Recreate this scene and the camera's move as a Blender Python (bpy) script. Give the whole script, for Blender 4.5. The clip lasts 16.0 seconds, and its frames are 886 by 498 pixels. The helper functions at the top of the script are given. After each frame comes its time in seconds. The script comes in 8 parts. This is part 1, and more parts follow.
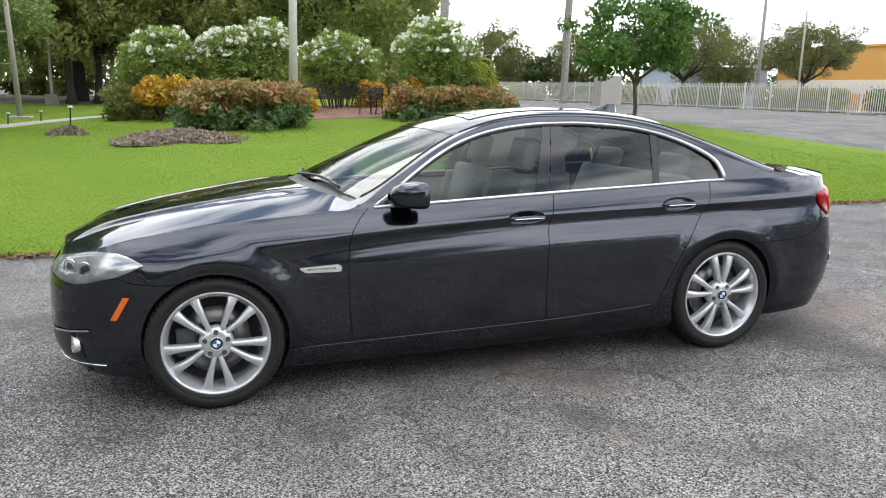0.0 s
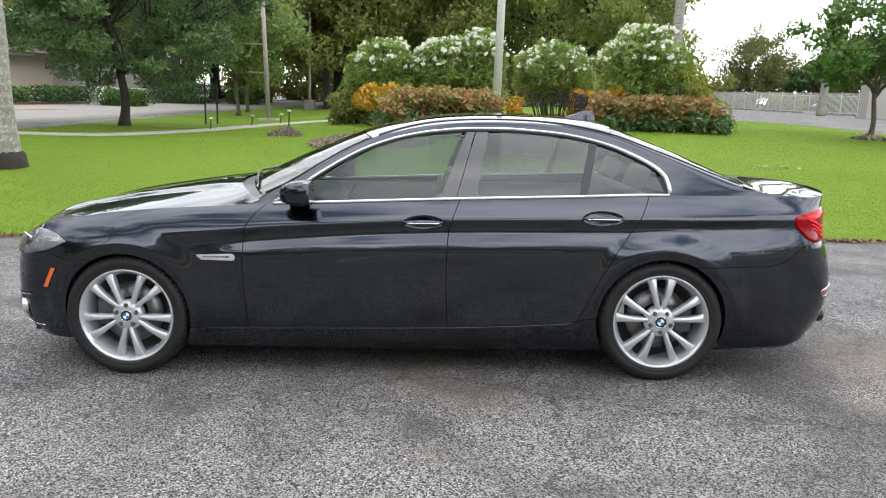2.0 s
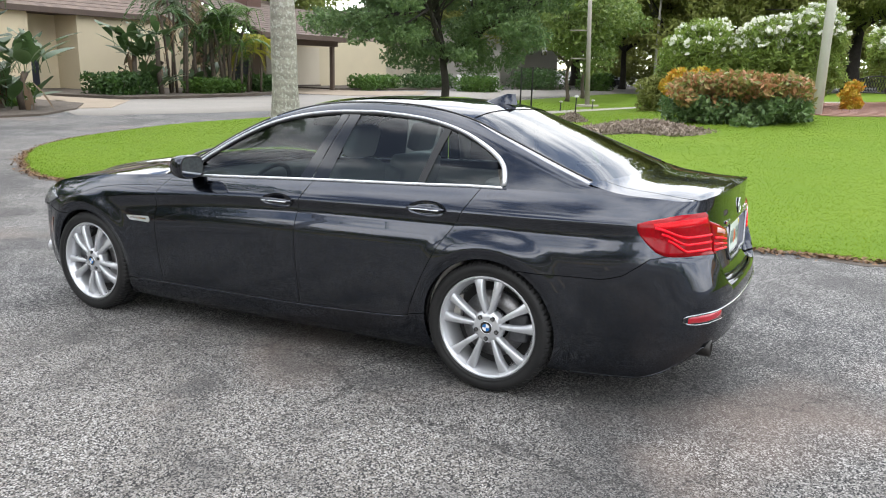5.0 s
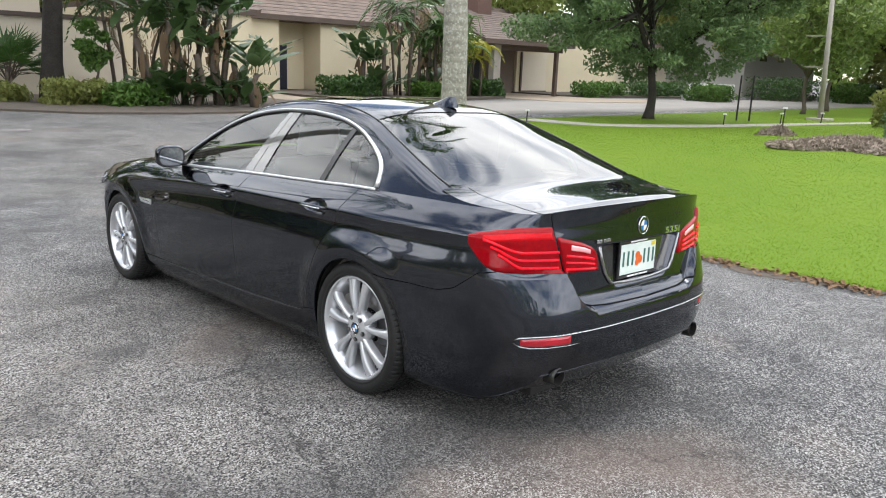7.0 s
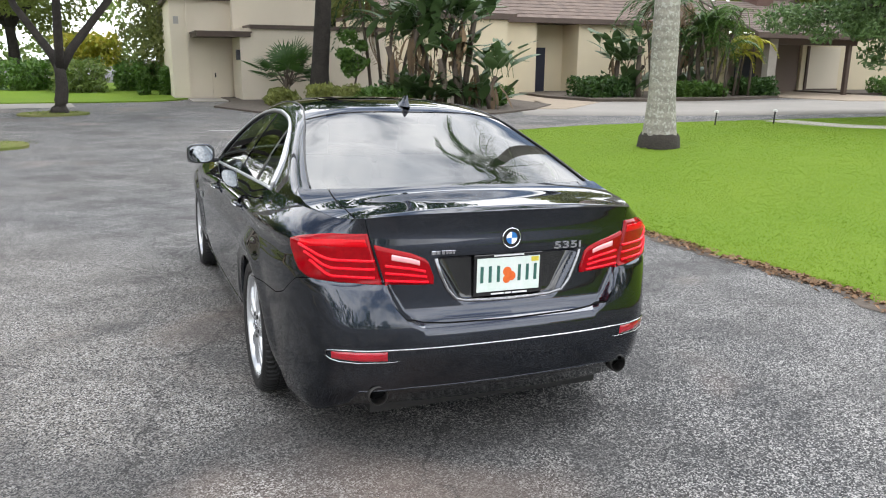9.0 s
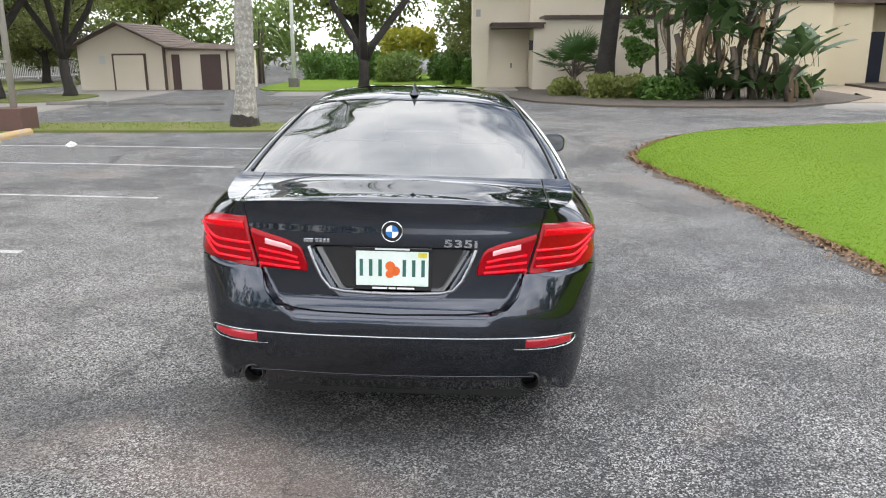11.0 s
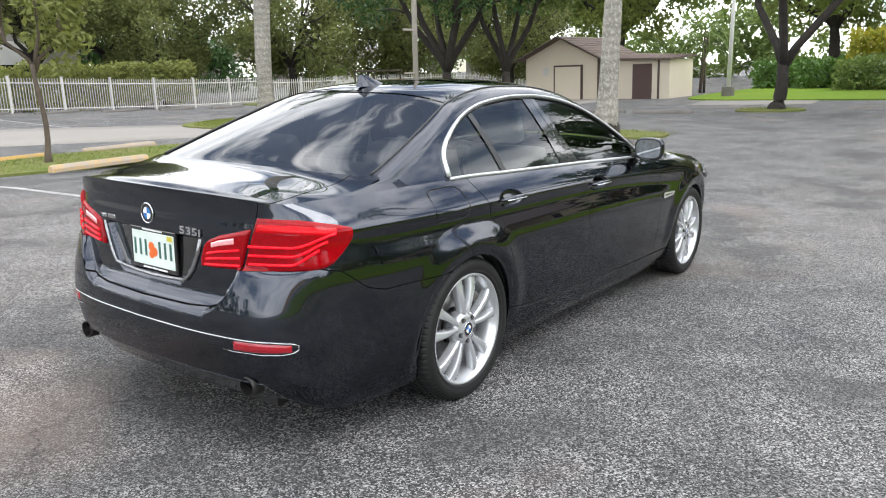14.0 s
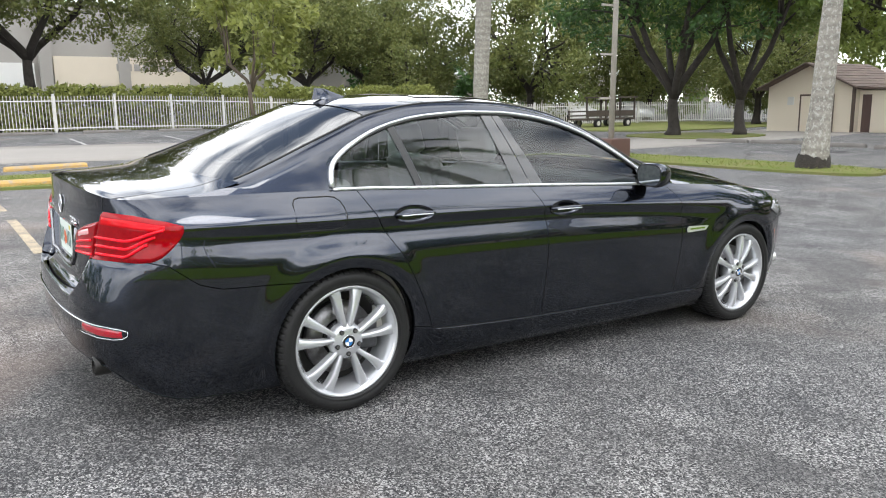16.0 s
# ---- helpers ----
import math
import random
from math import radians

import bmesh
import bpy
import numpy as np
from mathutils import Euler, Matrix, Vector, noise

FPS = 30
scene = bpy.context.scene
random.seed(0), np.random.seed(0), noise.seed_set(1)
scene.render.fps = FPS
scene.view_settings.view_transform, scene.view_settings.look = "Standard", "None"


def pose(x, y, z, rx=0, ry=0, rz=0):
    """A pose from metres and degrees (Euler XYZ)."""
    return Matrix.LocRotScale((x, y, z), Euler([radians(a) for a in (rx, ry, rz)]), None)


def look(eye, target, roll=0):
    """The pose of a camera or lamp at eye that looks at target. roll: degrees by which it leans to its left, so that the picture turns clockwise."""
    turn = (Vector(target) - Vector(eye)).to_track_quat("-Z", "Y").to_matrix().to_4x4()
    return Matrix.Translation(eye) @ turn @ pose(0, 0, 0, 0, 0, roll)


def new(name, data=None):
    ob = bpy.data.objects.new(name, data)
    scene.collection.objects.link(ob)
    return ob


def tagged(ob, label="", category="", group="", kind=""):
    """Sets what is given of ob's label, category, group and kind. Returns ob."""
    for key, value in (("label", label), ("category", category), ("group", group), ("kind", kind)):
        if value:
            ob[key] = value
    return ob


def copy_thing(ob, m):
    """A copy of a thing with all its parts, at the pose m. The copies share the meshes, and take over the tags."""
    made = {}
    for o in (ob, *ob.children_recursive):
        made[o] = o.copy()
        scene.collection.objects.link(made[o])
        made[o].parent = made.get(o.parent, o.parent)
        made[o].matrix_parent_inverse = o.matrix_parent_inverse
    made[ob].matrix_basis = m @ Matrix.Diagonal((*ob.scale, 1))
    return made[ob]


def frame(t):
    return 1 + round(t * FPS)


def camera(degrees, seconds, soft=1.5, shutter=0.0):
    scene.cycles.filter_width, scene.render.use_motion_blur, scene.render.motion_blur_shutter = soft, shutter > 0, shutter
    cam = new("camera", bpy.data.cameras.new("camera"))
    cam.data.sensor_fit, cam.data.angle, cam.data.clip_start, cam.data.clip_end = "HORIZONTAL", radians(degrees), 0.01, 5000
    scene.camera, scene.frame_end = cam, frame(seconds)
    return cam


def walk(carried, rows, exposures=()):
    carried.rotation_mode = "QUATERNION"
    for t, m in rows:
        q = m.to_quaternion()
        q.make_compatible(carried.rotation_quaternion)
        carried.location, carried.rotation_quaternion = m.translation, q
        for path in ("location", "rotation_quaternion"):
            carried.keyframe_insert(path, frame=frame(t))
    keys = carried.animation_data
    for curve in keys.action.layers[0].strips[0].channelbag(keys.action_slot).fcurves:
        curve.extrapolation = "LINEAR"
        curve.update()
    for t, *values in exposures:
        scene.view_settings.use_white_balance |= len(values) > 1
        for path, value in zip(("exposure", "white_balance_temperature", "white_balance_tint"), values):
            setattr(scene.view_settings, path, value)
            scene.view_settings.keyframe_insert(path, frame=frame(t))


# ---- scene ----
cam = camera(60.0, 16.0, soft=1.1)
PATH = [
    (0, (-1.585, -4.661, 1.576), (-0.967, -2.803, 1.172), 1.6),
    (0.5, (-1.123, -4.83, 1.592), (-0.662, -2.924, 1.197), 1.7),
    (1, (-0.672, -4.872, 1.586), (-0.365, -2.935, 1.198), 2.0),
    (1.5, (-0.199, -4.942, 1.603), (-0.049, -2.987, 1.211), 2.1),
    (2, (0.278, -4.975, 1.607), (0.268, -3.016, 1.205), 2.1),
    (2.5, (0.759, -4.93, 1.617), (0.586, -2.98, 1.205), 2.1),
    (3, (1.256, -4.89, 1.647), (0.921, -2.965, 1.22), 1.8),
    (3.5, (1.716, -4.755, 1.649), (1.228, -2.864, 1.216), 1.5),
    (4, (2.203, -4.649, 1.664), (1.564, -2.806, 1.222), 1.4),
    (4.2, (2.375, -4.58, 1.667), (1.679, -2.76, 1.219), 1.4),
    (6.3, (3.929, -3.526, 1.693), (2.686, -2.029, 1.227), 2.0),
    (6.5, (4.078, -3.421, 1.708), (2.788, -1.965, 1.243), 2.1),
    (7, (4.387, -3.103, 1.697), (2.985, -1.755, 1.23), 2.1),
    (7.5, (4.692, -2.751, 1.728), (3.182, -1.527, 1.259), 2.1),
    (7.6, (4.757, -2.671, 1.746), (3.227, -1.475, 1.271), 2.1),
    (8, (4.96, -2.363, 1.735), (3.349, -1.276, 1.261), 1.9),
    (8.2, (5.016, -2.188, 1.716), (3.368, -1.159, 1.243), 1.6),
    (10.3, (5.475, -0.294, 1.708), (3.552, -0.061, 1.21), 0.0),
    (10.5, (5.451, -0.154, 1.695), (3.522, 0.012, 1.193), 0.1),
    (11, (5.452, 0.308, 1.698), (3.517, 0.255, 1.195), -0.3),
    (11.5, (5.392, 0.759, 1.684), (3.473, 0.496, 1.185), -0.6),
    (12, (5.208, 1.192, 1.656), (3.326, 0.728, 1.162), -0.9),
    (12.5, (5.019, 1.659, 1.636), (3.196, 1.0, 1.147), -1.3),
    (13, (4.786, 2.065, 1.591), (3.038, 1.221, 1.109), -1.7),
    (13.5, (4.534, 2.498, 1.565), (2.875, 1.484, 1.094), -1.9),
    (14, (4.249, 2.861, 1.527), (2.691, 1.691, 1.075), -1.9),
    (14.5, (3.948, 3.198, 1.517), (2.494, 1.894, 1.085), -1.5),
    (15, (3.673, 3.504, 1.488), (2.328, 2.081, 1.081), -1.1),
    (15.5, (3.342, 3.703, 1.432), (2.11, 2.176, 1.046), -0.9),
    (16, (3.03, 3.954, 1.423), (1.918, 2.333, 1.052), -0.9),
]
walk(cam, [(t, look(eye, target, roll)) for t, eye, target, roll in PATH], [(0, -0.22), (1.5, -0.18), (3.5, 0.01), (8, -0.08), (16, 0.0)])

# ---- world, sun, exposure ----
SUN_EL, SUN_AZ = radians(54), radians(-4)
world = bpy.data.worlds.new("sky")
scene.world = world
world.use_nodes = True
wn, wl = world.node_tree.nodes, world.node_tree.links
sky = wn.new("ShaderNodeTexSky")
sky.sky_type, sky.sun_disc, sky.sun_elevation, sky.sun_rotation = "NISHITA", False, SUN_EL, SUN_AZ
sky.air_density, sky.dust_density, sky.ozone_density = 1.0, 0.3, 3.5
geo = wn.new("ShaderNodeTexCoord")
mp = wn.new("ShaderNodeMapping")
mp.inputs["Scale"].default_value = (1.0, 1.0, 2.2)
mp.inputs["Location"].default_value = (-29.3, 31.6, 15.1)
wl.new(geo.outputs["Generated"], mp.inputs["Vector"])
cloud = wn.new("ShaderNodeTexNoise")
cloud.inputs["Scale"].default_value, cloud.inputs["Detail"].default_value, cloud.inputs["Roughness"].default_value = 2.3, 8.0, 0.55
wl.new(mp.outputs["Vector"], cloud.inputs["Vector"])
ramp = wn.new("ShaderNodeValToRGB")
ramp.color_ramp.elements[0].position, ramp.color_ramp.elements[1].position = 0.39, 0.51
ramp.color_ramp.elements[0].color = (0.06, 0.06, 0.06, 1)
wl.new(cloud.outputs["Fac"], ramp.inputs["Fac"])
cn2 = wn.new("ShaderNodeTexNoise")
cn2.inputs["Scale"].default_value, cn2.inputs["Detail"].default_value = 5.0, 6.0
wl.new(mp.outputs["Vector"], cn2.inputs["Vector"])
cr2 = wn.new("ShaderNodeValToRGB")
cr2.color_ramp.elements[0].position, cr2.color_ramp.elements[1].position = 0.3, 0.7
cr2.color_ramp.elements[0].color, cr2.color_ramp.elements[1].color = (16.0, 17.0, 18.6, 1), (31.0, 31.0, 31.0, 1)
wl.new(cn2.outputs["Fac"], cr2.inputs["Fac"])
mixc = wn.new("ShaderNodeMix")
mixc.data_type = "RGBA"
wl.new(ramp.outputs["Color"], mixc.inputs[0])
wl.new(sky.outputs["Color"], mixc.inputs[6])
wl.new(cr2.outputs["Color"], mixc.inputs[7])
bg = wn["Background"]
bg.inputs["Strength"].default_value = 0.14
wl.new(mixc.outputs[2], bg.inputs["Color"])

sun_data = bpy.data.lights.new("sun", "SUN")
sun_data.energy, sun_data.angle, sun_data.color = 1.2, radians(25), (1.0, 0.98, 0.95)
sun = new("sun", sun_data)
sun.matrix_world = look((0, 0, 30), (-30 * math.sin(SUN_AZ) * math.cos(SUN_EL), -30 * math.cos(SUN_AZ) * math.cos(SUN_EL), 30 - 30 * math.sin(SUN_EL)))


# ---- materials ----
def material(name, base, rough=0.6, metal=0.0, coat=0.0, coat_rough=0.03, tint=None, scale=4.0, fine=60.0, bump=0.0,
             bump_scale=40.0, amount=0.35, spec=0.5, rand=0.0, island=0.0, trans=0.0, object_space=True):
    """A procedural material: base colour varied towards tint at two scales, with fine relief."""
    m = bpy.data.materials.new(name)
    m.use_nodes = True
    n, l = m.node_tree.nodes, m.node_tree.links
    b = n["Principled BSDF"]
    b.inputs["Roughness"].default_value, b.inputs["Metallic"].default_value = rough, metal
    b.inputs["Coat Weight"].default_value, b.inputs["Coat Roughness"].default_value = coat, coat_rough
    b.inputs["Specular IOR Level"].default_value = spec
    co = n.new("ShaderNodeTexCoord")
    out = "Object" if object_space else "Generated"
    if tint is None:
        tint = tuple(c * 0.7 for c in base)
    n1, n2 = n.new("ShaderNodeTexNoise"), n.new("ShaderNodeTexNoise")
    n1.inputs["Scale"].default_value, n1.inputs["Detail"].default_value = scale, 5
    n2.inputs["Scale"].default_value, n2.inputs["Detail"].default_value = fine, 3
    l.new(co.outputs[out], n1.inputs["Vector"]), l.new(co.outputs[out], n2.inputs["Vector"])
    add = n.new("ShaderNodeMath")
    add.operation = "ADD"
    l.new(n1.outputs["Fac"], add.inputs[0]), l.new(n2.outputs["Fac"], add.inputs[1])
    last = add.outputs[0]
    for use, node, sock in ((rand, "ShaderNodeObjectInfo", "Random"), (island, "ShaderNodeNewGeometry", "Random Per Island")):
        if use:
            info, mul, more = n.new(node), n.new("ShaderNodeMath"), n.new("ShaderNodeMath")
            mul.operation, more.operation = "MULTIPLY_ADD", "ADD"
            mul.inputs[1].default_value, mul.inputs[2].default_value = use, -use / 2
            l.new(info.outputs[sock], mul.inputs[0])
            l.new(last, more.inputs[0]), l.new(mul.outputs[0], more.inputs[1])
            last = more.outputs[0]
    mr = n.new("ShaderNodeMapRange")
    mr.inputs["From Min"].default_value, mr.inputs["From Max"].default_value = 1 - amount, 1 + amount
    l.new(last, mr.inputs["Value"])
    mix = n.new("ShaderNodeMix")
    mix.data_type = "RGBA"
    mix.inputs[6].default_value, mix.inputs[7].default_value = (*base, 1), (*tint, 1)
    l.new(mr.outputs[0], mix.inputs[0])
    l.new(mix.outputs[2], b.inputs["Base Color"])
    if bump:
        n3, bp = n.new("ShaderNodeTexNoise"), n.new("ShaderNodeBump")
        n3.inputs["Scale"].default_value, n3.inputs["Detail"].default_value = bump_scale, 4
        bp.inputs["Strength"].default_value, bp.inputs["Distance"].default_value = bump, 0.02
        l.new(co.outputs[out], n3.inputs["Vector"])
        l.new(n3.outputs["Fac"], bp.inputs["Height"]), l.new(bp.outputs["Normal"], b.inputs["Normal"])
    if trans:
        b.inputs["Subsurface Weight"].default_value = 0.0
        tr, ad = n.new("ShaderNodeBsdfTranslucent"), n.new("ShaderNodeMixShader")
        ad.inputs[0].default_value = trans
        l.new(mix.outputs[2], tr.inputs["Color"])
        l.new(b.outputs[0], ad.inputs[1]), l.new(tr.outputs[0], ad.inputs[2])
        l.new(ad.outputs[0], n["Material Output"].inputs["Surface"])
    return m


def glass(name, tint, ior=1.5):
    """Thin tinted glass: what lies behind shows through, with the gloss of a clean pane."""
    m = bpy.data.materials.new(name)
    m.use_nodes = True
    n, l = m.node_tree.nodes, m.node_tree.links
    n.remove(n["Principled BSDF"])
    tr, gl, fr, mx = (n.new(k) for k in ("ShaderNodeBsdfTransparent", "ShaderNodeBsdfGlossy", "ShaderNodeFresnel", "ShaderNodeMixShader"))
    tr.inputs["Color"].default_value = (*tint, 1)
    gl.inputs["Roughness"].default_value = 0.01
    fr.inputs["IOR"].default_value = ior
    l.new(fr.outputs[0], mx.inputs[0]), l.new(tr.outputs[0], mx.inputs[1]), l.new(gl.outputs[0], mx.inputs[2])
    l.new(mx.outputs[0], n["Material Output"].inputs["Surface"])
    return m


def asphalt_material():
    m = bpy.data.materials.new("asphalt")
    m.use_nodes = True
    n, l = m.node_tree.nodes, m.node_tree.links
    b = n["Principled BSDF"]
    co = n.new("ShaderNodeTexCoord")
    def tex(scale, detail=3, rough=0.5):
        t = n.new("ShaderNodeTexNoise")
        t.inputs["Scale"].default_value, t.inputs["Detail"].default_value, t.inputs["Roughness"].default_value = scale, detail, rough
        l.new(co.outputs["Object"], t.inputs["Vector"])
        return t
    def curve(src, a, c):
        r = n.new("ShaderNodeMapRange")
        r.inputs["From Min"].default_value, r.inputs["From Max"].default_value = a, c
        l.new(src, r.inputs["Value"])
        return r.outputs[0]
    def blend(f, c1, c2):
        x = n.new("ShaderNodeMix")
        x.data_type = "RGBA"
        l.new(f, x.inputs[0])
        for sock, c in ((x.inputs[6], c1), (x.inputs[7], c2)):
            if isinstance(c, tuple):
                sock.default_value = (*c, 1)
            else:
                l.new(c, sock)
        return x.outputs[2]
    def times(a, c):
        x = n.new("ShaderNodeMath")
        x.operation = "MULTIPLY"
        l.new(a, x.inputs[0])
        if isinstance(c, float):
            x.inputs[1].default_value = c
        else:
            l.new(c, x.inputs[1])
        return x.outputs[0]
    stones = n.new("ShaderNodeTexVoronoi")
    stones.inputs["Scale"].default_value = 165
    l.new(co.outputs["Object"], stones.inputs["Vector"])
    sep = n.new("ShaderNodeSeparateColor")
    l.new(stones.outputs["Color"], sep.inputs[0])
    big, mid, patch, broad = tex(0.3, 6, 0.6), tex(1.6, 7, 0.65), tex(0.5, 4), tex(0.09, 4, 0.6)
    ground_c = blend(curve(mid.outputs["Fac"], 0.32, 0.68), (0.038, 0.039, 0.042), (0.098, 0.099, 0.102))
    worn = blend(curve(big.outputs["Fac"], 0.42, 0.60), ground_c, (0.140, 0.134, 0.126))
    pale = blend(times(curve(broad.outputs["Fac"], 0.48, 0.60), 0.5), worn, (0.21, 0.188, 0.164))
    lit = blend(times(curve(sep.outputs[0], 0.52, 0.80), curve(mid.outputs["Fac"], 0.22, 0.60)), pale, (0.44, 0.43, 0.415))
    dark = blend(curve(sep.outputs[1], 0.48, 0.68), lit, (0.013, 0.013, 0.015))
    grit = n.new("ShaderNodeTexVoronoi")
    grit.inputs["Scale"].default_value = 95
    l.new(co.outputs["Object"], grit.inputs["Vector"])
    gsep = n.new("ShaderNodeSeparateColor")
    l.new(grit.outputs["Color"], gsep.inputs[0])
    dark = blend(times(curve(gsep.outputs[0], 0.92, 0.97), 0.4), dark, (0.46, 0.45, 0.43))
    stain = tex(0.6, 8, 0.68)
    dark = blend(times(curve(stain.outputs["Fac"], 0.50, 0.60), 0.55), dark, (0.030, 0.030, 0.032))
    rust = blend(times(curve(patch.outputs["Fac"], 0.58, 0.74), 0.35), dark, (0.27, 0.20, 0.16))
    crack = n.new("ShaderNodeTexVoronoi")
    crack.feature = "DISTANCE_TO_EDGE"
    crack.inputs["Scale"].default_value = 0.55
    warp, wv = tex(2.5, 6, 0.7), n.new("ShaderNodeVectorMath")
    wv.operation = "MULTIPLY_ADD"
    wv.inputs[1].default_value = (0.55, 0.55, 0.0)
    l.new(warp.outputs["Color"], wv.inputs[0]), l.new(co.outputs["Object"], wv.inputs[2])
    l.new(wv.outputs[0], crack.inputs["Vector"])
    mask = tex(0.35, 3)
    cr = times(curve(crack.outputs["Distance"], 0.007, 0.0), curve(mask.outputs["Fac"], 0.48, 0.54))
    final = blend(times(cr, 0.7), rust, (0.012, 0.012, 0.012))
    l.new(final, b.inputs["Base Color"])
    b.inputs["Roughness"].default_value = 0.8
    b.inputs["Specular IOR Level"].default_value = 0.35
    bp = n.new("ShaderNodeBump")
    bp.inputs["Strength"].default_value, bp.inputs["Distance"].default_value = 0.6, 0.004
    hgt = n.new("ShaderNodeMath")
    hgt.operation = "SUBTRACT"
    l.new(sep.outputs[2], hgt.inputs[0]), l.new(cr, hgt.inputs[1])
    l.new(hgt.outputs[0], bp.inputs["Height"]), l.new(bp.outputs["Normal"], b.inputs["Normal"])
    return m


ASPHALT = asphalt_material()


def car_paint(name, flake, ior=1.5):
    """Metallic paint: a dim sheen of flakes under a clear, sharp coat."""
    m = bpy.data.materials.new(name)
    m.use_nodes = True
    n, l = m.node_tree.nodes, m.node_tree.links
    n.remove(n["Principled BSDF"])
    sheen, coat, lw, pw, fr, mx, co, ns, mr, mixed = (n.new(k) for k in ("ShaderNodeBsdfGlossy", "ShaderNodeBsdfGlossy", "ShaderNodeLayerWeight", "ShaderNodeMath", "ShaderNodeMath", "ShaderNodeMixShader", "ShaderNodeTexCoord", "ShaderNodeTexNoise", "ShaderNodeMapRange", "ShaderNodeMix"))
    ns.inputs["Scale"].default_value, ns.inputs["Detail"].default_value = 900, 2
    mr.inputs["From Min"].default_value, mr.inputs["From Max"].default_value = 0.35, 0.65
    mixed.data_type = "RGBA"
    mixed.inputs[6].default_value, mixed.inputs[7].default_value = (*(0.8 * c for c in flake), 1), (*(1.2 * c for c in flake), 1)
    l.new(co.outputs["Object"], ns.inputs["Vector"]), l.new(ns.outputs["Fac"], mr.inputs["Value"]), l.new(mr.outputs[0], mixed.inputs[0])
    l.new(mixed.outputs[2], sheen.inputs["Color"])
    sheen.inputs["Roughness"].default_value, coat.inputs["Roughness"].default_value = 0.24, 0.006
    coat.inputs["Color"].default_value = (1, 1, 1, 1)
    f0 = ((ior - 1) / (ior + 1)) ** 2
    pw.operation, fr.operation = "POWER", "MULTIPLY_ADD"
    pw.inputs[1].default_value, fr.inputs[1].default_value, fr.inputs[2].default_value = 5, 1 - f0, f0
    l.new(lw.outputs["Facing"], pw.inputs[0]), l.new(pw.outputs[0], fr.inputs[0])
    l.new(fr.outputs[0], mx.inputs[0]), l.new(sheen.outputs[0], mx.inputs[1]), l.new(coat.outputs[0], mx.inputs[2])
    l.new(mx.outputs[0], n["Material Output"].inputs["Surface"])
    return m


PAINT = car_paint("dark_grey_metallic_paint", (0.025, 0.030, 0.043), 1.60)
BLACK_TRIM = material("black_trim", (0.012, 0.012, 0.013), 0.35, tint=(0.02, 0.02, 0.02))
GLOSS_BLACK = material("gloss_black", (0.006, 0.006, 0.007), 0.12, tint=(0.01, 0.01, 0.01), coat=1.0)
UNDER = material("underbody_black", (0.010, 0.010, 0.010), 0.85, tint=(0.02, 0.019, 0.018))
CHROME = material("chrome", (0.78, 0.78, 0.80), 0.08, 1.0, tint=(0.7, 0.7, 0.72))
DARK_CHROME = material("dark_chrome", (0.46, 0.46, 0.47), 0.16, 1.0, tint=(0.40, 0.40, 0.41))
SATIN = material("satin_aluminium", (0.74, 0.75, 0.77), 0.30, 0.75, tint=(0.66, 0.67, 0.69))
RIM = material("silver_wheel_paint", (0.60, 0.61, 0.63), 0.24, 0.55, 0.8, 0.05, (0.52, 0.53, 0.55), 8, 300)
RUBBER = material("tyre_rubber", (0.011, 0.011, 0.0115), 0.55, spec=0.3, tint=(0.017, 0.0165, 0.016), scale=9, fine=120, bump=0.1, bump_scale=200)
STEEL = material("brake_steel", (0.25, 0.25, 0.26), 0.35, 0.9, tint=(0.15, 0.14, 0.13), fine=90)
PIPE = material("sooty_pipe", (0.045, 0.043, 0.041), 0.4, 0.6, tint=(0.02, 0.019, 0.018))
DULL = material("dull_caliper", (0.10, 0.10, 0.11), 0.6, 0.4, tint=(0.06, 0.06, 0.06))
RED_LENS = material("red_lens", (0.30, 0.001, 0.005), 0.06, tint=(0.20, 0.001, 0.004), spec=0.25)
RED_UPPER = material("red_upper_lens", (0.62, 0.002, 0.008), 0.08, tint=(0.50, 0.002, 0.006), spec=0.2)
RED_BAR = material("red_light_guide", (1.0, 0.012, 0.030), 0.12, tint=(0.8, 0.004, 0.015), spec=0.2)
RECESS = material("recess_grey", (0.30, 0.30, 0.31), 0.25, 0.8, tint=(0.24, 0.24, 0.25))
RED_DEEP = material("red_reflector", (0.50, 0.006, 0.02), 0.15, coat=1.0, tint=(0.2, 0.003, 0.008), fine=400)
CLEAR_RED = material("pale_reverse_lens", (0.85, 0.45, 0.45), 0.12, coat=1.0, tint=(0.8, 0.3, 0.32))
AMBER = material("amber_lens", (0.80, 0.16, 0.015), 0.2, coat=1.0, tint=(0.65, 0.11, 0.01))
MIRROR = material("mirror_glass", (0.24, 0.26, 0.28), 0.02, 1.0, tint=(0.46, 0.48, 0.50))
HEAD_IN = material("headlight_reflector", (0.86, 0.87, 0.88), 0.16, 0.6, tint=(0.50, 0.49, 0.47), scale=7, fine=14, amount=0.35)
SIDE_GLASS = glass("tinted_side_glass", (0.48, 0.58, 0.58), 1.60)
REAR_SIDE_GLASS = glass("dark_tinted_side_glass", (0.36, 0.43, 0.45), 1.75)
SCREEN = glass("windscreen_glass", (0.66, 0.72, 0.70), 1.75)
REAR_GLASS = glass("dark_rear_glass", (0.16, 0.175, 0.185), 2.7)
LAMP_GLASS = glass("clear_lens", (0.92, 0.93, 0.94), 1.5)
LEATHER = material("light_grey_leather", (0.56, 0.54, 0.50), 0.5, tint=(0.48, 0.46, 0.42), bump=0.1)
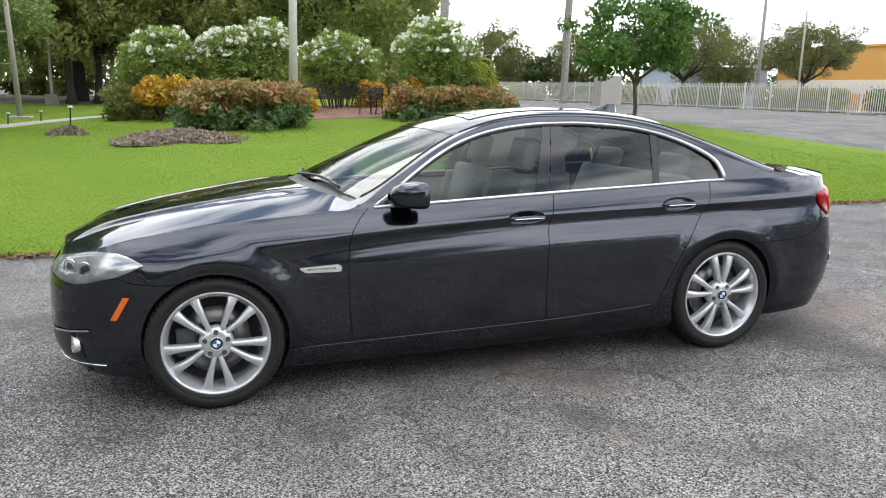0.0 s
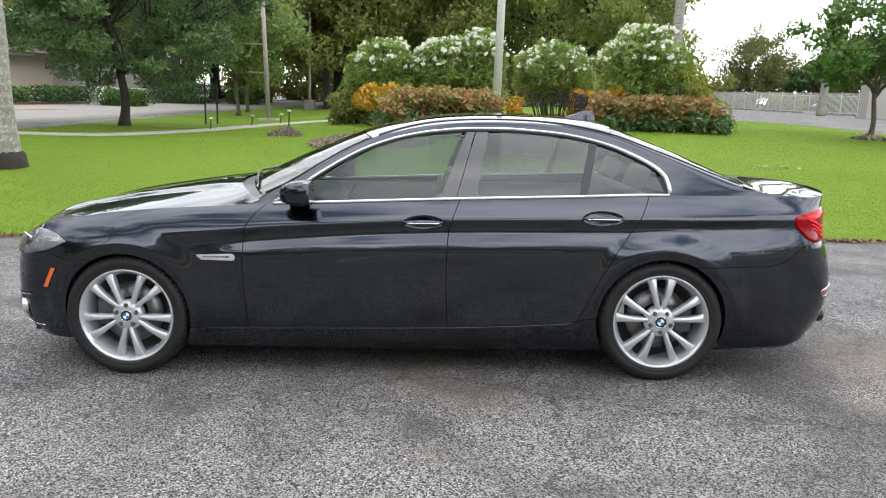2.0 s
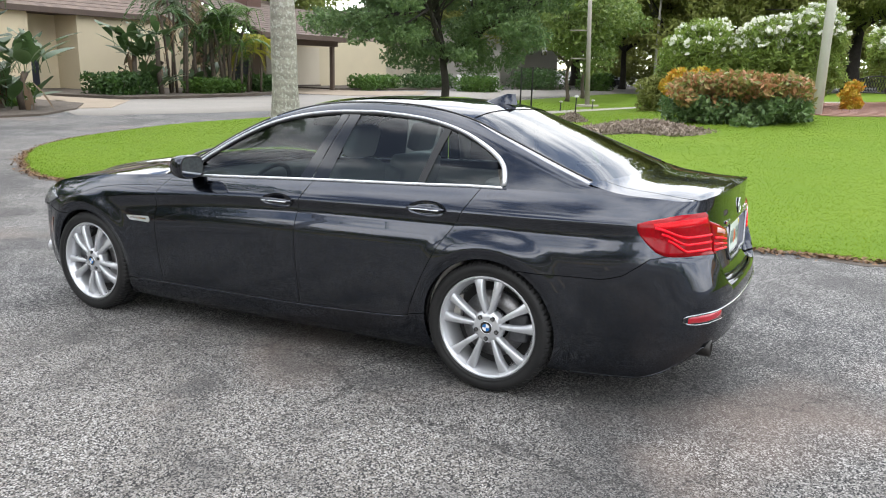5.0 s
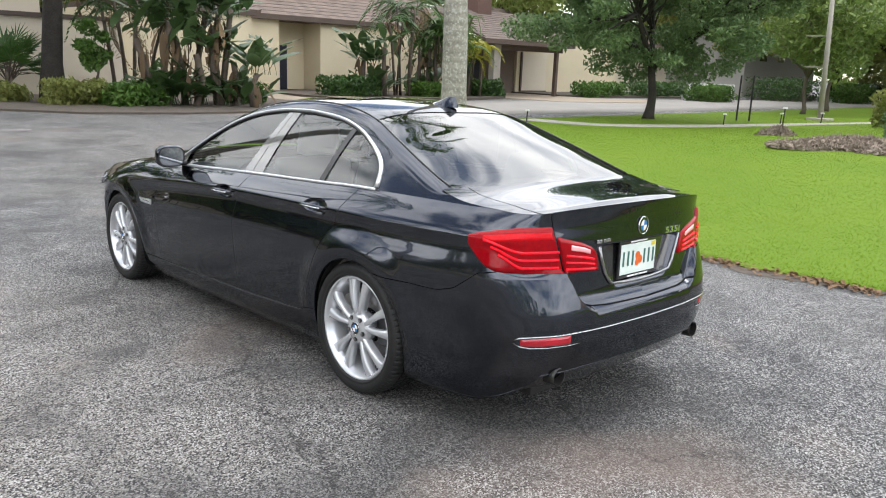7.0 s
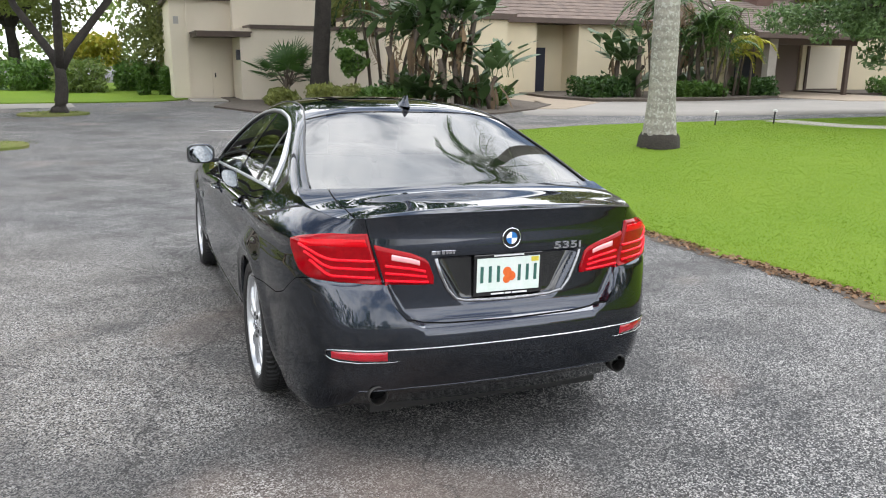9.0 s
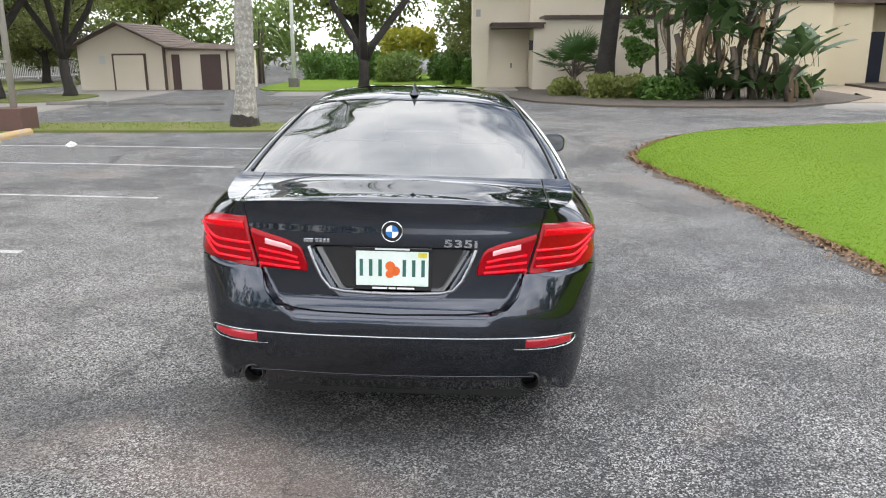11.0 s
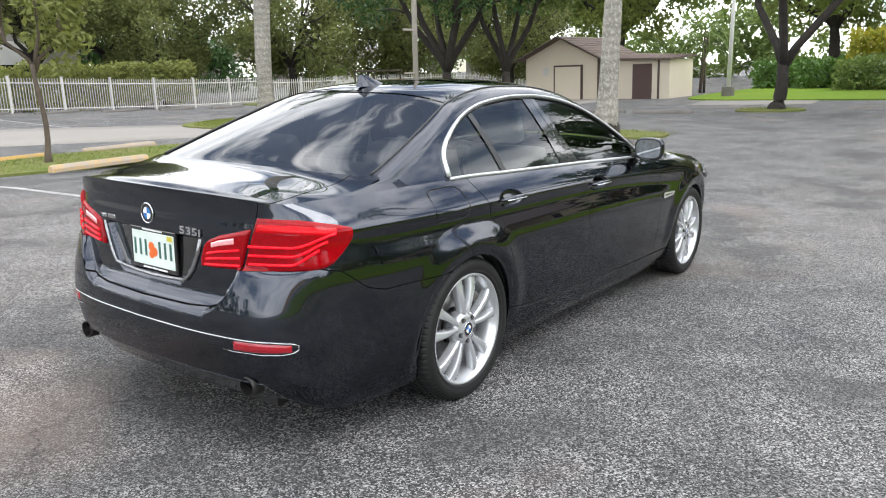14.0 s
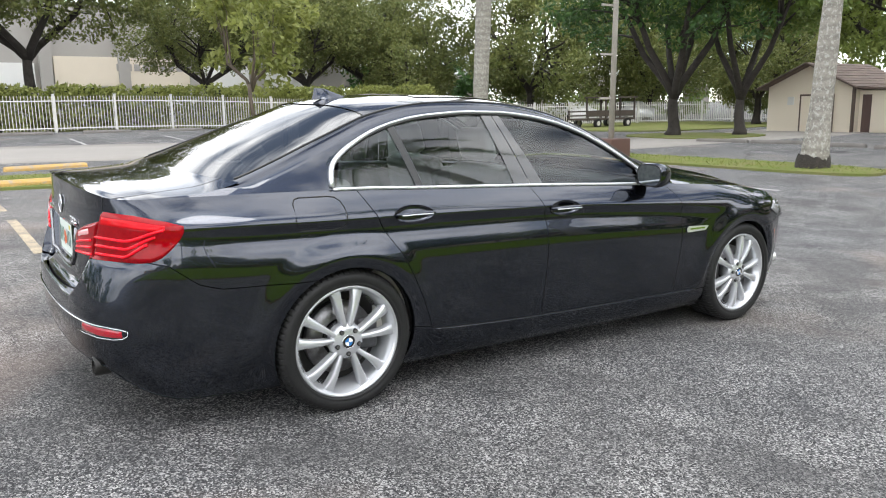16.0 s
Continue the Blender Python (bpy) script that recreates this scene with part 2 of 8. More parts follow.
CABIN = material("dark_cabin_plastic", (0.03, 0.03, 0.032), 0.6, tint=(0.045, 0.045, 0.047))
BLUE = material("blue_enamel", (0.02, 0.16, 0.45), 0.2, coat=1.0, tint=(0.018, 0.14, 0.4))
WHITE = material("white_enamel", (0.8, 0.8, 0.8), 0.25, coat=1.0, tint=(0.76, 0.76, 0.77))
PLATE = material("plate_white", (0.72, 0.76, 0.73), 0.4, tint=(0.6, 0.7, 0.63), scale=9)
PLATE_GREEN = material("plate_green", (0.03, 0.13, 0.10), 0.5)
ORANGE = material("plate_orange", (0.75, 0.16, 0.02), 0.5, tint=(0.6, 0.08, 0.01))
STICKER = material("pale_sticker", (0.13, 0.17, 0.17), 0.6, tint=(0.09, 0.12, 0.12))
YELLOW = material("sticker_yellow", (0.75, 0.62, 0.05), 0.5)


# ---- helpers ----
def part(name, bm, mat, parent=None, label="", smooth=False):
    me = bpy.data.meshes.new(name)
    bm.to_mesh(me)
    bm.free()
    me.materials.append(mat)
    if smooth:
        me.polygons.foreach_set("use_smooth", [True] * len(me.polygons))
    ob = new(name, me)
    ob.parent = parent
    return tagged(ob, label)


def sheet(name, verts, faces, mat, parent=None, label="", smooth=True):
    """A mesh object from vertices and faces."""
    me = bpy.data.meshes.new(name)
    me.from_pydata([tuple(map(float, v)) for v in verts], [], faces)
    me.materials.append(mat)
    if smooth:
        me.polygons.foreach_set("use_smooth", [True] * len(me.polygons))
    me.update()
    ob = new(name, me)
    ob.parent = parent
    return tagged(ob, label)


def grid_faces(n, m, first=0, flip=False):
    out = []
    for i in range(n - 1):
        for j in range(m - 1):
            a = first + i * m + j
            f = (a, a + m, a + m + 1, a + 1)
            out.append(f[::-1] if flip else f)
    return out


def box(bm, x0, x1, y0, y1, z0, z1, bevel=0.0, m=None):
    """A box added to bm, its edges rounded by bevel."""
    got = bmesh.ops.create_cube(bm, size=1.0, matrix=(m or Matrix()) @ Matrix.LocRotScale(((x0 + x1) / 2, (y0 + y1) / 2, (z0 + z1) / 2), None, (x1 - x0, y1 - y0, z1 - z0)))
    if bevel:
        edges = {e for v in got["verts"] for e in v.link_edges}
        bmesh.ops.bevel(bm, geom=list(edges), offset=bevel, segments=2, affect="EDGES", profile=0.6)
    return got


def rod(bm, a, b, r1, r2=None, seg=8, caps=True):
    """A tapered round bar from a to b, added to bm."""
    a, b = Vector(a), Vector(b)
    d = b - a
    turn = d.to_track_quat("Z", "Y").to_matrix().to_4x4()
    bmesh.ops.create_cone(bm, cap_ends=caps, segments=seg, radius1=r1, radius2=r1 if r2 is None else r2, depth=d.length,
                          matrix=Matrix.Translation((a + b) / 2) @ turn)


def tube(pts, radius, seg=8, closed=False):
    """Vertices and faces of a tube along pts; radius a number or one for each point."""
    pts = [Vector(p) for p in pts]
    n = len(pts)
    rad = radius if hasattr(radius, "__len__") else [radius] * n
    verts, faces = [], []
    up = Vector((0.12, 0.31, 0.94)).normalized()
    for i, p in enumerate(pts):
        if closed:
            d = pts[(i + 1) % n] - pts[i - 1]
        else:
            d = pts[min(i + 1, n - 1)] - pts[max(i - 1, 0)]
        d.normalize()
        side = d.cross(up)
        if side.length < 0.05:
            side = d.cross(Vector((1, 0, 0)))
        side.normalize()
        top = side.cross(d)
        for k in range(seg):
            a = 2 * math.pi * k / seg
            verts.append(p + rad[i] * (math.cos(a) * side + math.sin(a) * top))
    for i in range(n if closed else n - 1):
        for k in range(seg):
            j, q = (i + 1) % n, (k + 1) % seg
            faces.append((i * seg + k, i * seg + q, j * seg + q, j * seg + k))
    if not closed:
        faces += [tuple(range(seg))[::-1], tuple((n - 1) * seg + k for k in range(seg))]
    return verts, faces


def smooth(pts):
    """A smooth curve without overshoot through pts (x rising)."""
    xs, ys = np.array(pts, float).T
    h, s = np.diff(xs), np.diff(ys) / np.diff(xs)
    d = np.zeros(len(xs))
    d[0], d[-1] = s[0], s[-1]
    for i in range(1, len(xs) - 1):
        if s[i - 1] * s[i] > 0:
            d[i] = 2 * s[i - 1] * s[i] / (s[i - 1] + s[i])
    def f(x):
        x = np.clip(np.asarray(x, float), xs[0], xs[-1])
        i = np.clip(np.searchsorted(xs, x) - 1, 0, len(xs) - 2)
        t = (x - xs[i]) / h[i]
        return ((2 * t**3 - 3 * t**2 + 1) * ys[i] + (t**3 - 2 * t**2 + t) * h[i] * d[i]
                + (3 * t**2 - 2 * t**3) * ys[i + 1] + (t**3 - t**2) * h[i] * d[i + 1])
    return f


def softened(f, a, b, sigma, n=1201):
    """f between a and b with its bends eased over a length sigma."""
    x = np.linspace(a, b, n)
    k = max(1, int(3 * sigma / (x[1] - x[0])))
    w = np.exp(-0.5 * (np.arange(-k, k + 1) * (x[1] - x[0]) / sigma) ** 2)
    y = np.convolve(np.pad(f(x), k, mode="reflect", reflect_type="odd"), w / w.sum(), "valid")
    return lambda q: np.interp(q, x, y)


def step(a, b, x):
    t = np.clip((np.asarray(x, float) - a) / (b - a), 0, 1)
    return t * t * (3 - 2 * t)


# ---- the lie of the land ----
def land(x, y):
    """Height of the ground: the asphalt under the car leans a little, the lawn swells to the north-east."""
    x, y = np.asarray(x, float), np.asarray(y, float)
    r = np.hypot(x, y)
    lean = (0.0274 * x - 0.0256 * y) * (1 - step(5.5, 13, r))
    swell = 0.8 * step(-10, 8, x) * step(5, 27, y)
    south = 0.5 * step(-24, -4, x) * (1 - step(-30, -14, y))
    return lean + swell + south


# ---- the car: its own frame has the nose towards -x, its left side towards -y ----
HUB_X, HUB_Y, HUB_Z, ARCH = 1.484, 0.885, 0.338, 0.357
OUTLINE = [(-2.316, 0), (-2.312, 0.15), (-2.295, 0.35), (-2.255, 0.54), (-2.17, 0.70), (-2.02, 0.825), (-1.80, 0.893), (-1.484, 0.918),
           (-1.0, 0.924), (-0.4, 0.930), (0.4, 0.930), (1.0, 0.928), (1.484, 0.932), (1.9, 0.915), (2.15, 0.883), (2.33, 0.825),
           (2.45, 0.74), (2.525, 0.62), (2.563, 0.45), (2.580, 0.25), (2.585, 0)]
_o = np.array(OUTLINE)
_c = np.r_[0, np.cumsum(np.hypot(*np.diff(_o, axis=0).T))]
_fx, _fy = smooth(np.c_[_c, _o[:, 0]]), smooth(np.c_[_c, _o[:, 1]])
_t = np.linspace(0, _c[-1], 1600)
_px, _py = softened(_fx, 0, _c[-1], 0.045, 2401)(_t), softened(_fy, 0, _c[-1], 0.045, 2401)(_t)
_px = np.maximum.accumulate(_px + 1e-7 * np.arange(1600))
_arc = np.r_[0, np.cumsum(np.hypot(np.diff(_px), np.diff(_py)))]
S_END = _arc[-1]
_tx, _ty = np.gradient(_px, _arc), np.gradient(_py, _arc)
_k = np.ones(41) / 41
_nx = np.convolve(np.pad(-_ty, 20, mode="edge"), _k, "valid")
_ny = np.convolve(np.pad(_tx, 20, mode="edge"), _k, "valid")
_nl = np.hypot(_nx, _ny)
_nx, _ny = _nx / _nl, _ny / _nl
_nx[0], _ny[0], _nx[-1], _ny[-1] = -1, 0, 1, 0


def s_x(x):
    return np.interp(x, _px, _arc)


def s_rear(y):
    """Arc length at half-width y on the rear corner and rear face."""
    half = len(_py) // 2
    return np.interp(-np.asarray(y, float), -_py[half:], _arc[half:])


def s_front(y):
    half = len(_py) // 2
    return np.interp(np.asarray(y, float), _py[:half], _arc[:half])


TOP_Z = softened(smooth([(-2.32, 0.745), (-2.22, 0.775), (-2.0, 0.835), (-1.7, 0.890), (-1.4, 0.925), (-1.0, 0.952), (-0.69, 0.968), (-0.42, 0.976),
                (0.37, 1.002), (1.06, 1.020), (1.41, 1.031), (1.8, 1.032), (2.1, 1.028), (2.3, 1.024), (2.40, 1.017), (2.49, 1.020), (2.555, 1.040), (2.6, 1.050)]), -2.32, 2.6, 0.03)
SIDE_D = softened(smooth([(0.10, 0.14), (0.165, 0.085), (0.20, 0.060), (0.26, 0.046), (0.30, 0.036), (0.42, 0.022), (0.56, 0.010), (0.66, 0.0025),
                 (0.72, 0.000), (0.78, 0.003), (0.84, 0.010), (0.90, 0.021), (0.96, 0.039), (1.06, 0.075)]), 0.10, 1.06, 0.02)
# the shoulder crease: its height along the car, and the undercut below it
CREASE_Z = softened(smooth([(-2.32, 0.72), (-1.6, 0.770), (-0.98, 0.826), (-0.455, 0.868), (0.35, 0.900), (1.4, 0.909), (2.06, 0.915), (2.6, 0.918)]), -2.32, 2.6, 0.10)
UNDERCUT = smooth([(-0.5, 0.0), (-0.22, 0.0), (-0.17, 0.0025), (-0.13, 0.0085), (-0.095, 0.0160), (-0.068, 0.0200), (-0.050, 0.0190), (-0.030, 0.0100), (-0.008, -0.0035), (0.0, -0.0060), (0.012, -0.0062), (0.05, -0.002), (0.09, 0.0), (0.5, 0.0)])
FRONT_D = smooth([(0.10, 0.16), (0.19, 0.09), (0.25, 0.035), (0.35, 0.005), (0.50, 0.0), (0.60, 0.008), (0.66, 0.02), (0.70, 0.035), (0.75, 0.075), (0.82, 0.13)])
REAR_D = smooth([(0.10, 0.22), (0.20, 0.12), (0.28, 0.06), (0.33, 0.03), (0.42, 0.010), (0.50, 0.0), (0.56, 0.004), (0.590, 0.014), (0.612, 0.042), (0.66, 0.062),
                 (0.78, 0.070), (0.90, 0.073), (0.97, 0.078), (1.02, 0.076), (1.06, 0.072)])

CORNER_D = smooth([(0.10, 0.22), (0.20, 0.12), (0.28, 0.06), (0.33, 0.03), (0.42, 0.010), (0.50, 0.0), (0.58, 0.004), (0.66, 0.018), (0.74, 0.038), (0.80, 0.056)])


def wall(s, z, out=0.0):
    """The painted skin round the car (left half): arc length s along the plan, height z; out: metres outside it."""
    s, z = np.asarray(s, float), np.asarray(z, float)
    x, y = np.interp(s, _arc, _px), np.interp(s, _arc, _py)
    nx, ny = np.interp(s, _arc, _nx), np.interp(s, _arc, _ny)
    front, rear = step(0.30, 0.92, -nx), step(0.30, 0.92, nx)
    h = TOP_Z(x) - z
    side = SIDE_D(z) + 0.055 * np.clip((0.13 - h) / 0.13, 0, 1.2) ** 2 * step(-2.2, -1.6, x)
    side += 0.05 * np.clip((0.16 - h) / 0.16, 0, 1.2) ** 2 * (1 - step(-1.9, -1.0, x))
    for hx in (-HUB_X, HUB_X):
        r = np.hypot(x - hx, z - HUB_Z)
        side -= (0.020 * (1 - step(ARCH + 0.03, ARCH + 0.17, r)) - 0.014 * (1 - step(ARCH - 0.005, ARCH + 0.055, r))) * step(0.22, 0.45, z)
    side += UNDERCUT(z - CREASE_Z(x)) * step(-1.35, -0.75, x) * (1 - 0.5 * step(1.9, 2.2, x))
    cut = np.interp(z, [0.59, 0.612, 0.652, 0.756], [0.40, 0.436, 0.486, 0.546])
    corner = step(cut - 0.012, cut + 0.010, y) * (1 - step(0.766, 0.776, z))
    d = side * (1 - front - rear) + FRONT_D(z) * front + (REAR_D(z) * (1 - corner) + CORNER_D(z) * corner) * rear
    half = np.interp(z, [0.66, 0.69, 0.855, 0.875], [0.20, 0.236, 0.335, 0.30])
    d += 0.034 * (1 - step(half - 0.022, half, np.abs(y))) * step(0.664, 0.686, z) * (1 - step(0.858, 0.866, z)) * step(2.3, 2.4, x)
    d += 0.030 * step(0.966, 1.05, z) ** 2 * step(0.66, 0.78, y) * rear
    d -= out
    return np.stack([x - nx * d, -(y - ny * d), z + 0 * x], -1)


_es = np.linspace(0, S_END, 1500)
_edge = wall(_es, TOP_Z(np.interp(_es, _arc, _px)))
_mono = np.maximum.accumulate(_edge[:, 0] + 1e-9 * np.arange(1500))


_ey = softened(lambda x: np.interp(x, _mono, -_edge[:, 1]), -1.95, 2.15, 0.05)
_ez = softened(lambda x: np.interp(x, _mono, _edge[:, 2]), -1.95, 2.15, 0.05)


def edge_y(x):
    k = step(-1.9, -1.7, x) * (1 - step(1.95, 2.1, x))
    return np.interp(x, _mono, -_edge[:, 1]) * (1 - k) + _ey(x) * k


def edge_z(x):
    k = step(-1.9, -1.7, x) * (1 - step(1.95, 2.1, x))
    return np.interp(x, _mono, _edge[:, 2]) * (1 - k) + _ez(x) * k


def rear_edge_x(y):
    keep = _edge[:, 0] > 1.6
    return np.interp(-np.abs(y), _edge[keep, 1], _edge[keep, 0])


def front_edge_x(y):
    keep = _edge[:, 0] < -1.5
    return np.interp(np.abs(y), -_edge[keep, 1], _edge[keep, 0])


_mid = smooth([(-2.32, 0.745), (-2.24, 0.790), (-2.1, 0.848), (-1.95, 0.893), (-1.7, 0.945), (-1.45, 0.985), (-1.15, 1.030), (-0.99, 1.050), (-0.92, 1.068), (-0.75, 1.145),
                (-0.5, 1.255), (-0.25, 1.352), (-0.1, 1.398), (0.1, 1.436), (0.35, 1.460), (0.55, 1.466), (0.8, 1.462), (1.05, 1.444), (1.2, 1.424), (1.27, 1.404),
                (1.45, 1.340), (1.65, 1.262), (1.85, 1.175), (2.0, 1.108), (2.06, 1.084), (2.15, 1.074), (2.35, 1.064), (2.46, 1.056), (2.54, 1.046)])


def _even(x):
    """The centre line with screens of one even bend each."""
    z = _mid(x)
    for a, b, n in ((-0.90, -0.16, 2), (1.25, 2.03, 2)):
        q = np.linspace(a, b, 60)
        k = step(a - 0.05, a + 0.03, x) * (1 - step(b - 0.03, b + 0.05, x))
        z = z * (1 - k) + np.polyval(np.polyfit(q, _mid(q), n), x) * k
    return z


MID_Z = softened(_even, -2.32, 2.54, 0.03)
RAIL_DZ = softened(smooth([(-0.80, 0.0), (-0.69, 0.035), (-0.556, 0.100), (-0.43, 0.180), (-0.30, 0.255), (-0.119, 0.335), (0.03, 0.378), (0.19, 0.405), (0.41, 0.417),
                  (0.60, 0.414), (0.76, 0.405), (0.95, 0.382), (1.10, 0.350), (1.25, 0.305), (1.40, 0.248), (1.55, 0.192), (1.75, 0.112), (1.95, 0.042), (2.10, 0.010), (2.30, 0.0)]), -0.80, 2.30, 0.05)
DLO_Z = smooth([(-0.66, 0.975), (-0.60, 1.012), (-0.556, 1.039), (-0.43, 1.123), (-0.27, 1.218), (-0.119, 1.288), (0.04, 1.335), (0.20, 1.363), (0.42, 1.380), (0.60, 1.381), (0.78, 1.371),
                (0.95, 1.354), (1.10, 1.325), (1.22, 1.290), (1.346, 1.236), (1.43, 1.190), (1.490, 1.140), (1.512, 1.090), (1.520, 1.036)])


def band(x, z):
    """The leaning side of the cabin between belt and roof rail, at height z."""
    x, z = np.asarray(x, float), np.asarray(z, float)
    z0, y0 = edge_z(x), edge_y(x)
    q = z - z0
    y = y0 - 0.50 * q - 0.38 * q * q
    return np.stack([x, -y, z], -1)


def rail(x):
    z = edge_z(x) + RAIL_DZ(x)
    p = band(x, z)
    return -p[..., 1], z


def crown(x, y):
    """Height of bonnet, screens, roof and deck at x, y."""
    x, y = np.asarray(x, float), np.asarray(y, float)
    yr, zr = rail(x)
    w = np.clip(np.abs(y) / np.maximum(yr, 1e-3), 0, 1)
    bonnet = 1 - step(-1.1, -0.85, x)
    p = 2.3 + 0.9 * step(-0.1, 0.3, x) * (1 - step(1.2, 1.5, x))
    z = zr + (MID_Z(x) - zr) * (1 - w**p)
    ridge = np.exp(-((np.abs(y) - (0.30 + 0.10 * (x + 2.2))) / 0.035) ** 2) * 0.010
    ridge += 0.008 * step(0.0, 0.05, 0.36 + 0.13 * (x + 2.2) - np.abs(y))
    z = z + bonnet * ridge * step(-2.25, -2.0, x)
    return z


def mirrored(arr):
    out = arr.copy()
    out[..., 1] *= -1
    return out


def patch(arr, flip=False, keep=None):
    n, m = arr.shape[:2]
    f = grid_faces(n, m, flip=flip)
    if keep is not None:
        k = keep.reshape(-1)
        f = [q for q in f if all(k[i] for i in q)]
    return arr.reshape(-1, 3), f


def merge(*pieces):
    verts, faces, base = [], [], 0
    for v, f in pieces:
        verts.extend(map(tuple, v))
        faces.extend(tuple(i + base for i in q) for q in f)
        base += len(v)
    return verts, faces


def domain(left, right, low, high, n, m):
    """A grid of (s, z) between x = left(z) and right(z) and z = low(x) and high(x)."""
    a, b = np.meshgrid(np.linspace(0, 1, n), np.linspace(0, 1, m), indexing="ij")
    x = left(0.65) * (1 - a) + right(0.65) * a
    for _ in range(4):
        z = low(x) * (1 - b) + high(x) * b
        x = left(z) * (1 - a) + right(z) * a
    return x, z


HANDLES = ((0.172, 0.883), (1.140, 0.913))
HOLES = [(-HUB_X, HUB_Z, ARCH, ARCH), (HUB_X, HUB_Z, ARCH, ARCH)]
CUPS = [(hx, hz - 0.003, 0.112, 0.041) for hx, hz in HANDLES]


def cut_out(s, z, out, holes):
    """A skin over the grid (s, z) with elliptic openings (x, z, half-length, half-height) cut cleanly out of it."""
    n, m = s.shape
    ss, zz = list(s.reshape(-1)), list(z.reshape(-1))
    faces = grid_faces(n, m)
    for cx, cz, rx, rz in holes:
        sa, za = np.array(ss), np.array(zz)
        f = ((np.interp(sa, _arc, _px) - cx) / rx) ** 2 + ((za - cz) / rz) ** 2 - 1
        made, kept = {}, []
        for q in faces:
            if all(f[i] >= 0 for i in q):
                kept.append(q)
                continue
            if all(f[i] < 0 for i in q):
                continue
            poly = []
            for i, j in zip(q, q[1:] + q[:1]):
                if f[i] >= 0:
                    poly.append(i)
                if (f[i] >= 0) != (f[j] >= 0):
                    key = (min(i, j), max(i, j))
                    if key not in made:
                        a, b = (i, j) if f[i] >= 0 else (j, i)
                        t0, t1 = 0.0, 1.0
                        for _ in range(14):
                            t = (t0 + t1) / 2
                            x = float(np.interp(ss[a] + (ss[b] - ss[a]) * t, _arc, _px))
                            v = zz[a] + (zz[b] - zz[a]) * t
                            inside = ((x - cx) / rx) ** 2 + ((v - cz) / rz) ** 2 < 1
                            t0, t1 = (t0, t) if inside else (t, t1)
                        made[key] = len(ss)
                        ss.append(ss[a] + (ss[b] - ss[a]) * t0), zz.append(zz[a] + (zz[b] - zz[a]) * t0)
                    poly.append(made[key])
            if len(poly) > 2:
                kept.append(tuple(poly))
        faces = kept
    return wall(np.array(ss), np.array(zz), out), faces


def fixed(v):
    return lambda q: v + 0 * np.asarray(q, float)


DOOR_1 = smooth([(0.25, -0.800), (0.30, -0.805), (0.586, -0.820), (0.76, -0.812), (0.847, -0.796), (0.91, -0.755), (0.98, -0.683)])
DOOR_B = smooth([(0.25, 0.306), (0.576, 0.296), (0.78, 0.302), (0.858, 0.314), (1.01, 0.372)])
DOOR_R = smooth([(0.30, 1.012), (0.344, 1.027), (0.45, 1.072), (0.569, 1.128), (0.72, 1.212), (0.854, 1.305), (0.95, 1.362), (1.04, 1.408)])
SILL_Z = smooth([(-1.15, 0.272), (-1.08, 0.275), (0.28, 0.295), (0.85, 0.318), (1.00, 0.330), (1.06, 0.350), (1.15, 0.36)])
GAP = 0.0022

car = new("sedan_car")
tagged(car, "dark grey metallic four-door sedan parked on worn asphalt", "car")
car.matrix_world = Matrix(((0.999625, 0.000351, -0.027383, 0), (0.000351, 0.999672, 0.025585, 0), (0.027383, -0.025585, 0.999298, 0), (0, 0, 0, 1)))


def both(name, verts, faces, mat, label="", smooth_shade=True):
    """A part on the left side and its mirror image on the right."""
    v = np.array(verts, float)
    a = sheet(name, v, faces, mat, car, label, smooth_shade)
    b = sheet(name, mirrored(v), [f[::-1] for f in faces], mat, car, label, smooth_shade)
    return a, b


def skin(left, right, low, high, n, m, holes=(), out=0.0):
    x, z = domain(left, right, low, high, n, m)
    return cut_out(s_x(x), z, out, holes)


def top(x):
    return TOP_Z(x)


def strip_s(s0, s1, low, high, n, m, holes=(), out=0.0):
    """A skin between arc lengths s0 and s1 and heights low(s) and high(s)."""
    a, b = np.meshgrid(np.linspace(0, 1, n), np.linspace(0, 1, m), indexing="ij")
    s = s0 + (s1 - s0) * a
    return cut_out(s, low(s) * (1 - b) + high(s) * b, out, holes)


def full(piece):
    """A left half and its mirror image as one piece."""
    v, f = piece
    v = np.array(v, float)
    return merge((v, f), (mirrored(v), [q[::-1] for q in f]))


def top_s(s):
    return TOP_Z(np.interp(s, _arc, _px))


# fenders, doors, sills, quarter panels
def nose_seam(s):
    """Lower edge of the fender towards the bumper."""
    return np.interp(s, [0.5, 0.60, 0.78, 0.93, 1.031, 1.06, 1.085, 1.15, 1.227, 1.5], [0.668, 0.668, 0.660, 0.682, 0.699, 0.685, 0.674, 0.664, 0.658, 0.655])


f1 = strip_s(0.575, s_x(-HUB_X), nose_seam, top_s, 80, 30, HOLES)
f2 = skin(fixed(-HUB_X), lambda z: DOOR_1(z) - GAP, lambda x: SILL_Z(x) + GAP, top, 60, 110, HOLES)
both("front_fender", *merge(f1, f2), PAINT)
both("front_door", *skin(lambda z: DOOR_1(z) + GAP, lambda z: DOOR_B(z) - GAP, lambda x: SILL_Z(x) + GAP, top, 80, 130, CUPS), PAINT)
both("rear_door", *skin(lambda z: DOOR_B(z) + GAP, lambda z: DOOR_R(z) - GAP, lambda x: SILL_Z(x) + GAP, top, 60, 130, CUPS), PAINT)
both("side_sill", *skin(fixed(-1.16), fixed(1.16), fixed(0.15), lambda x: SILL_Z(x) - GAP, 150, 14, HOLES), PAINT)


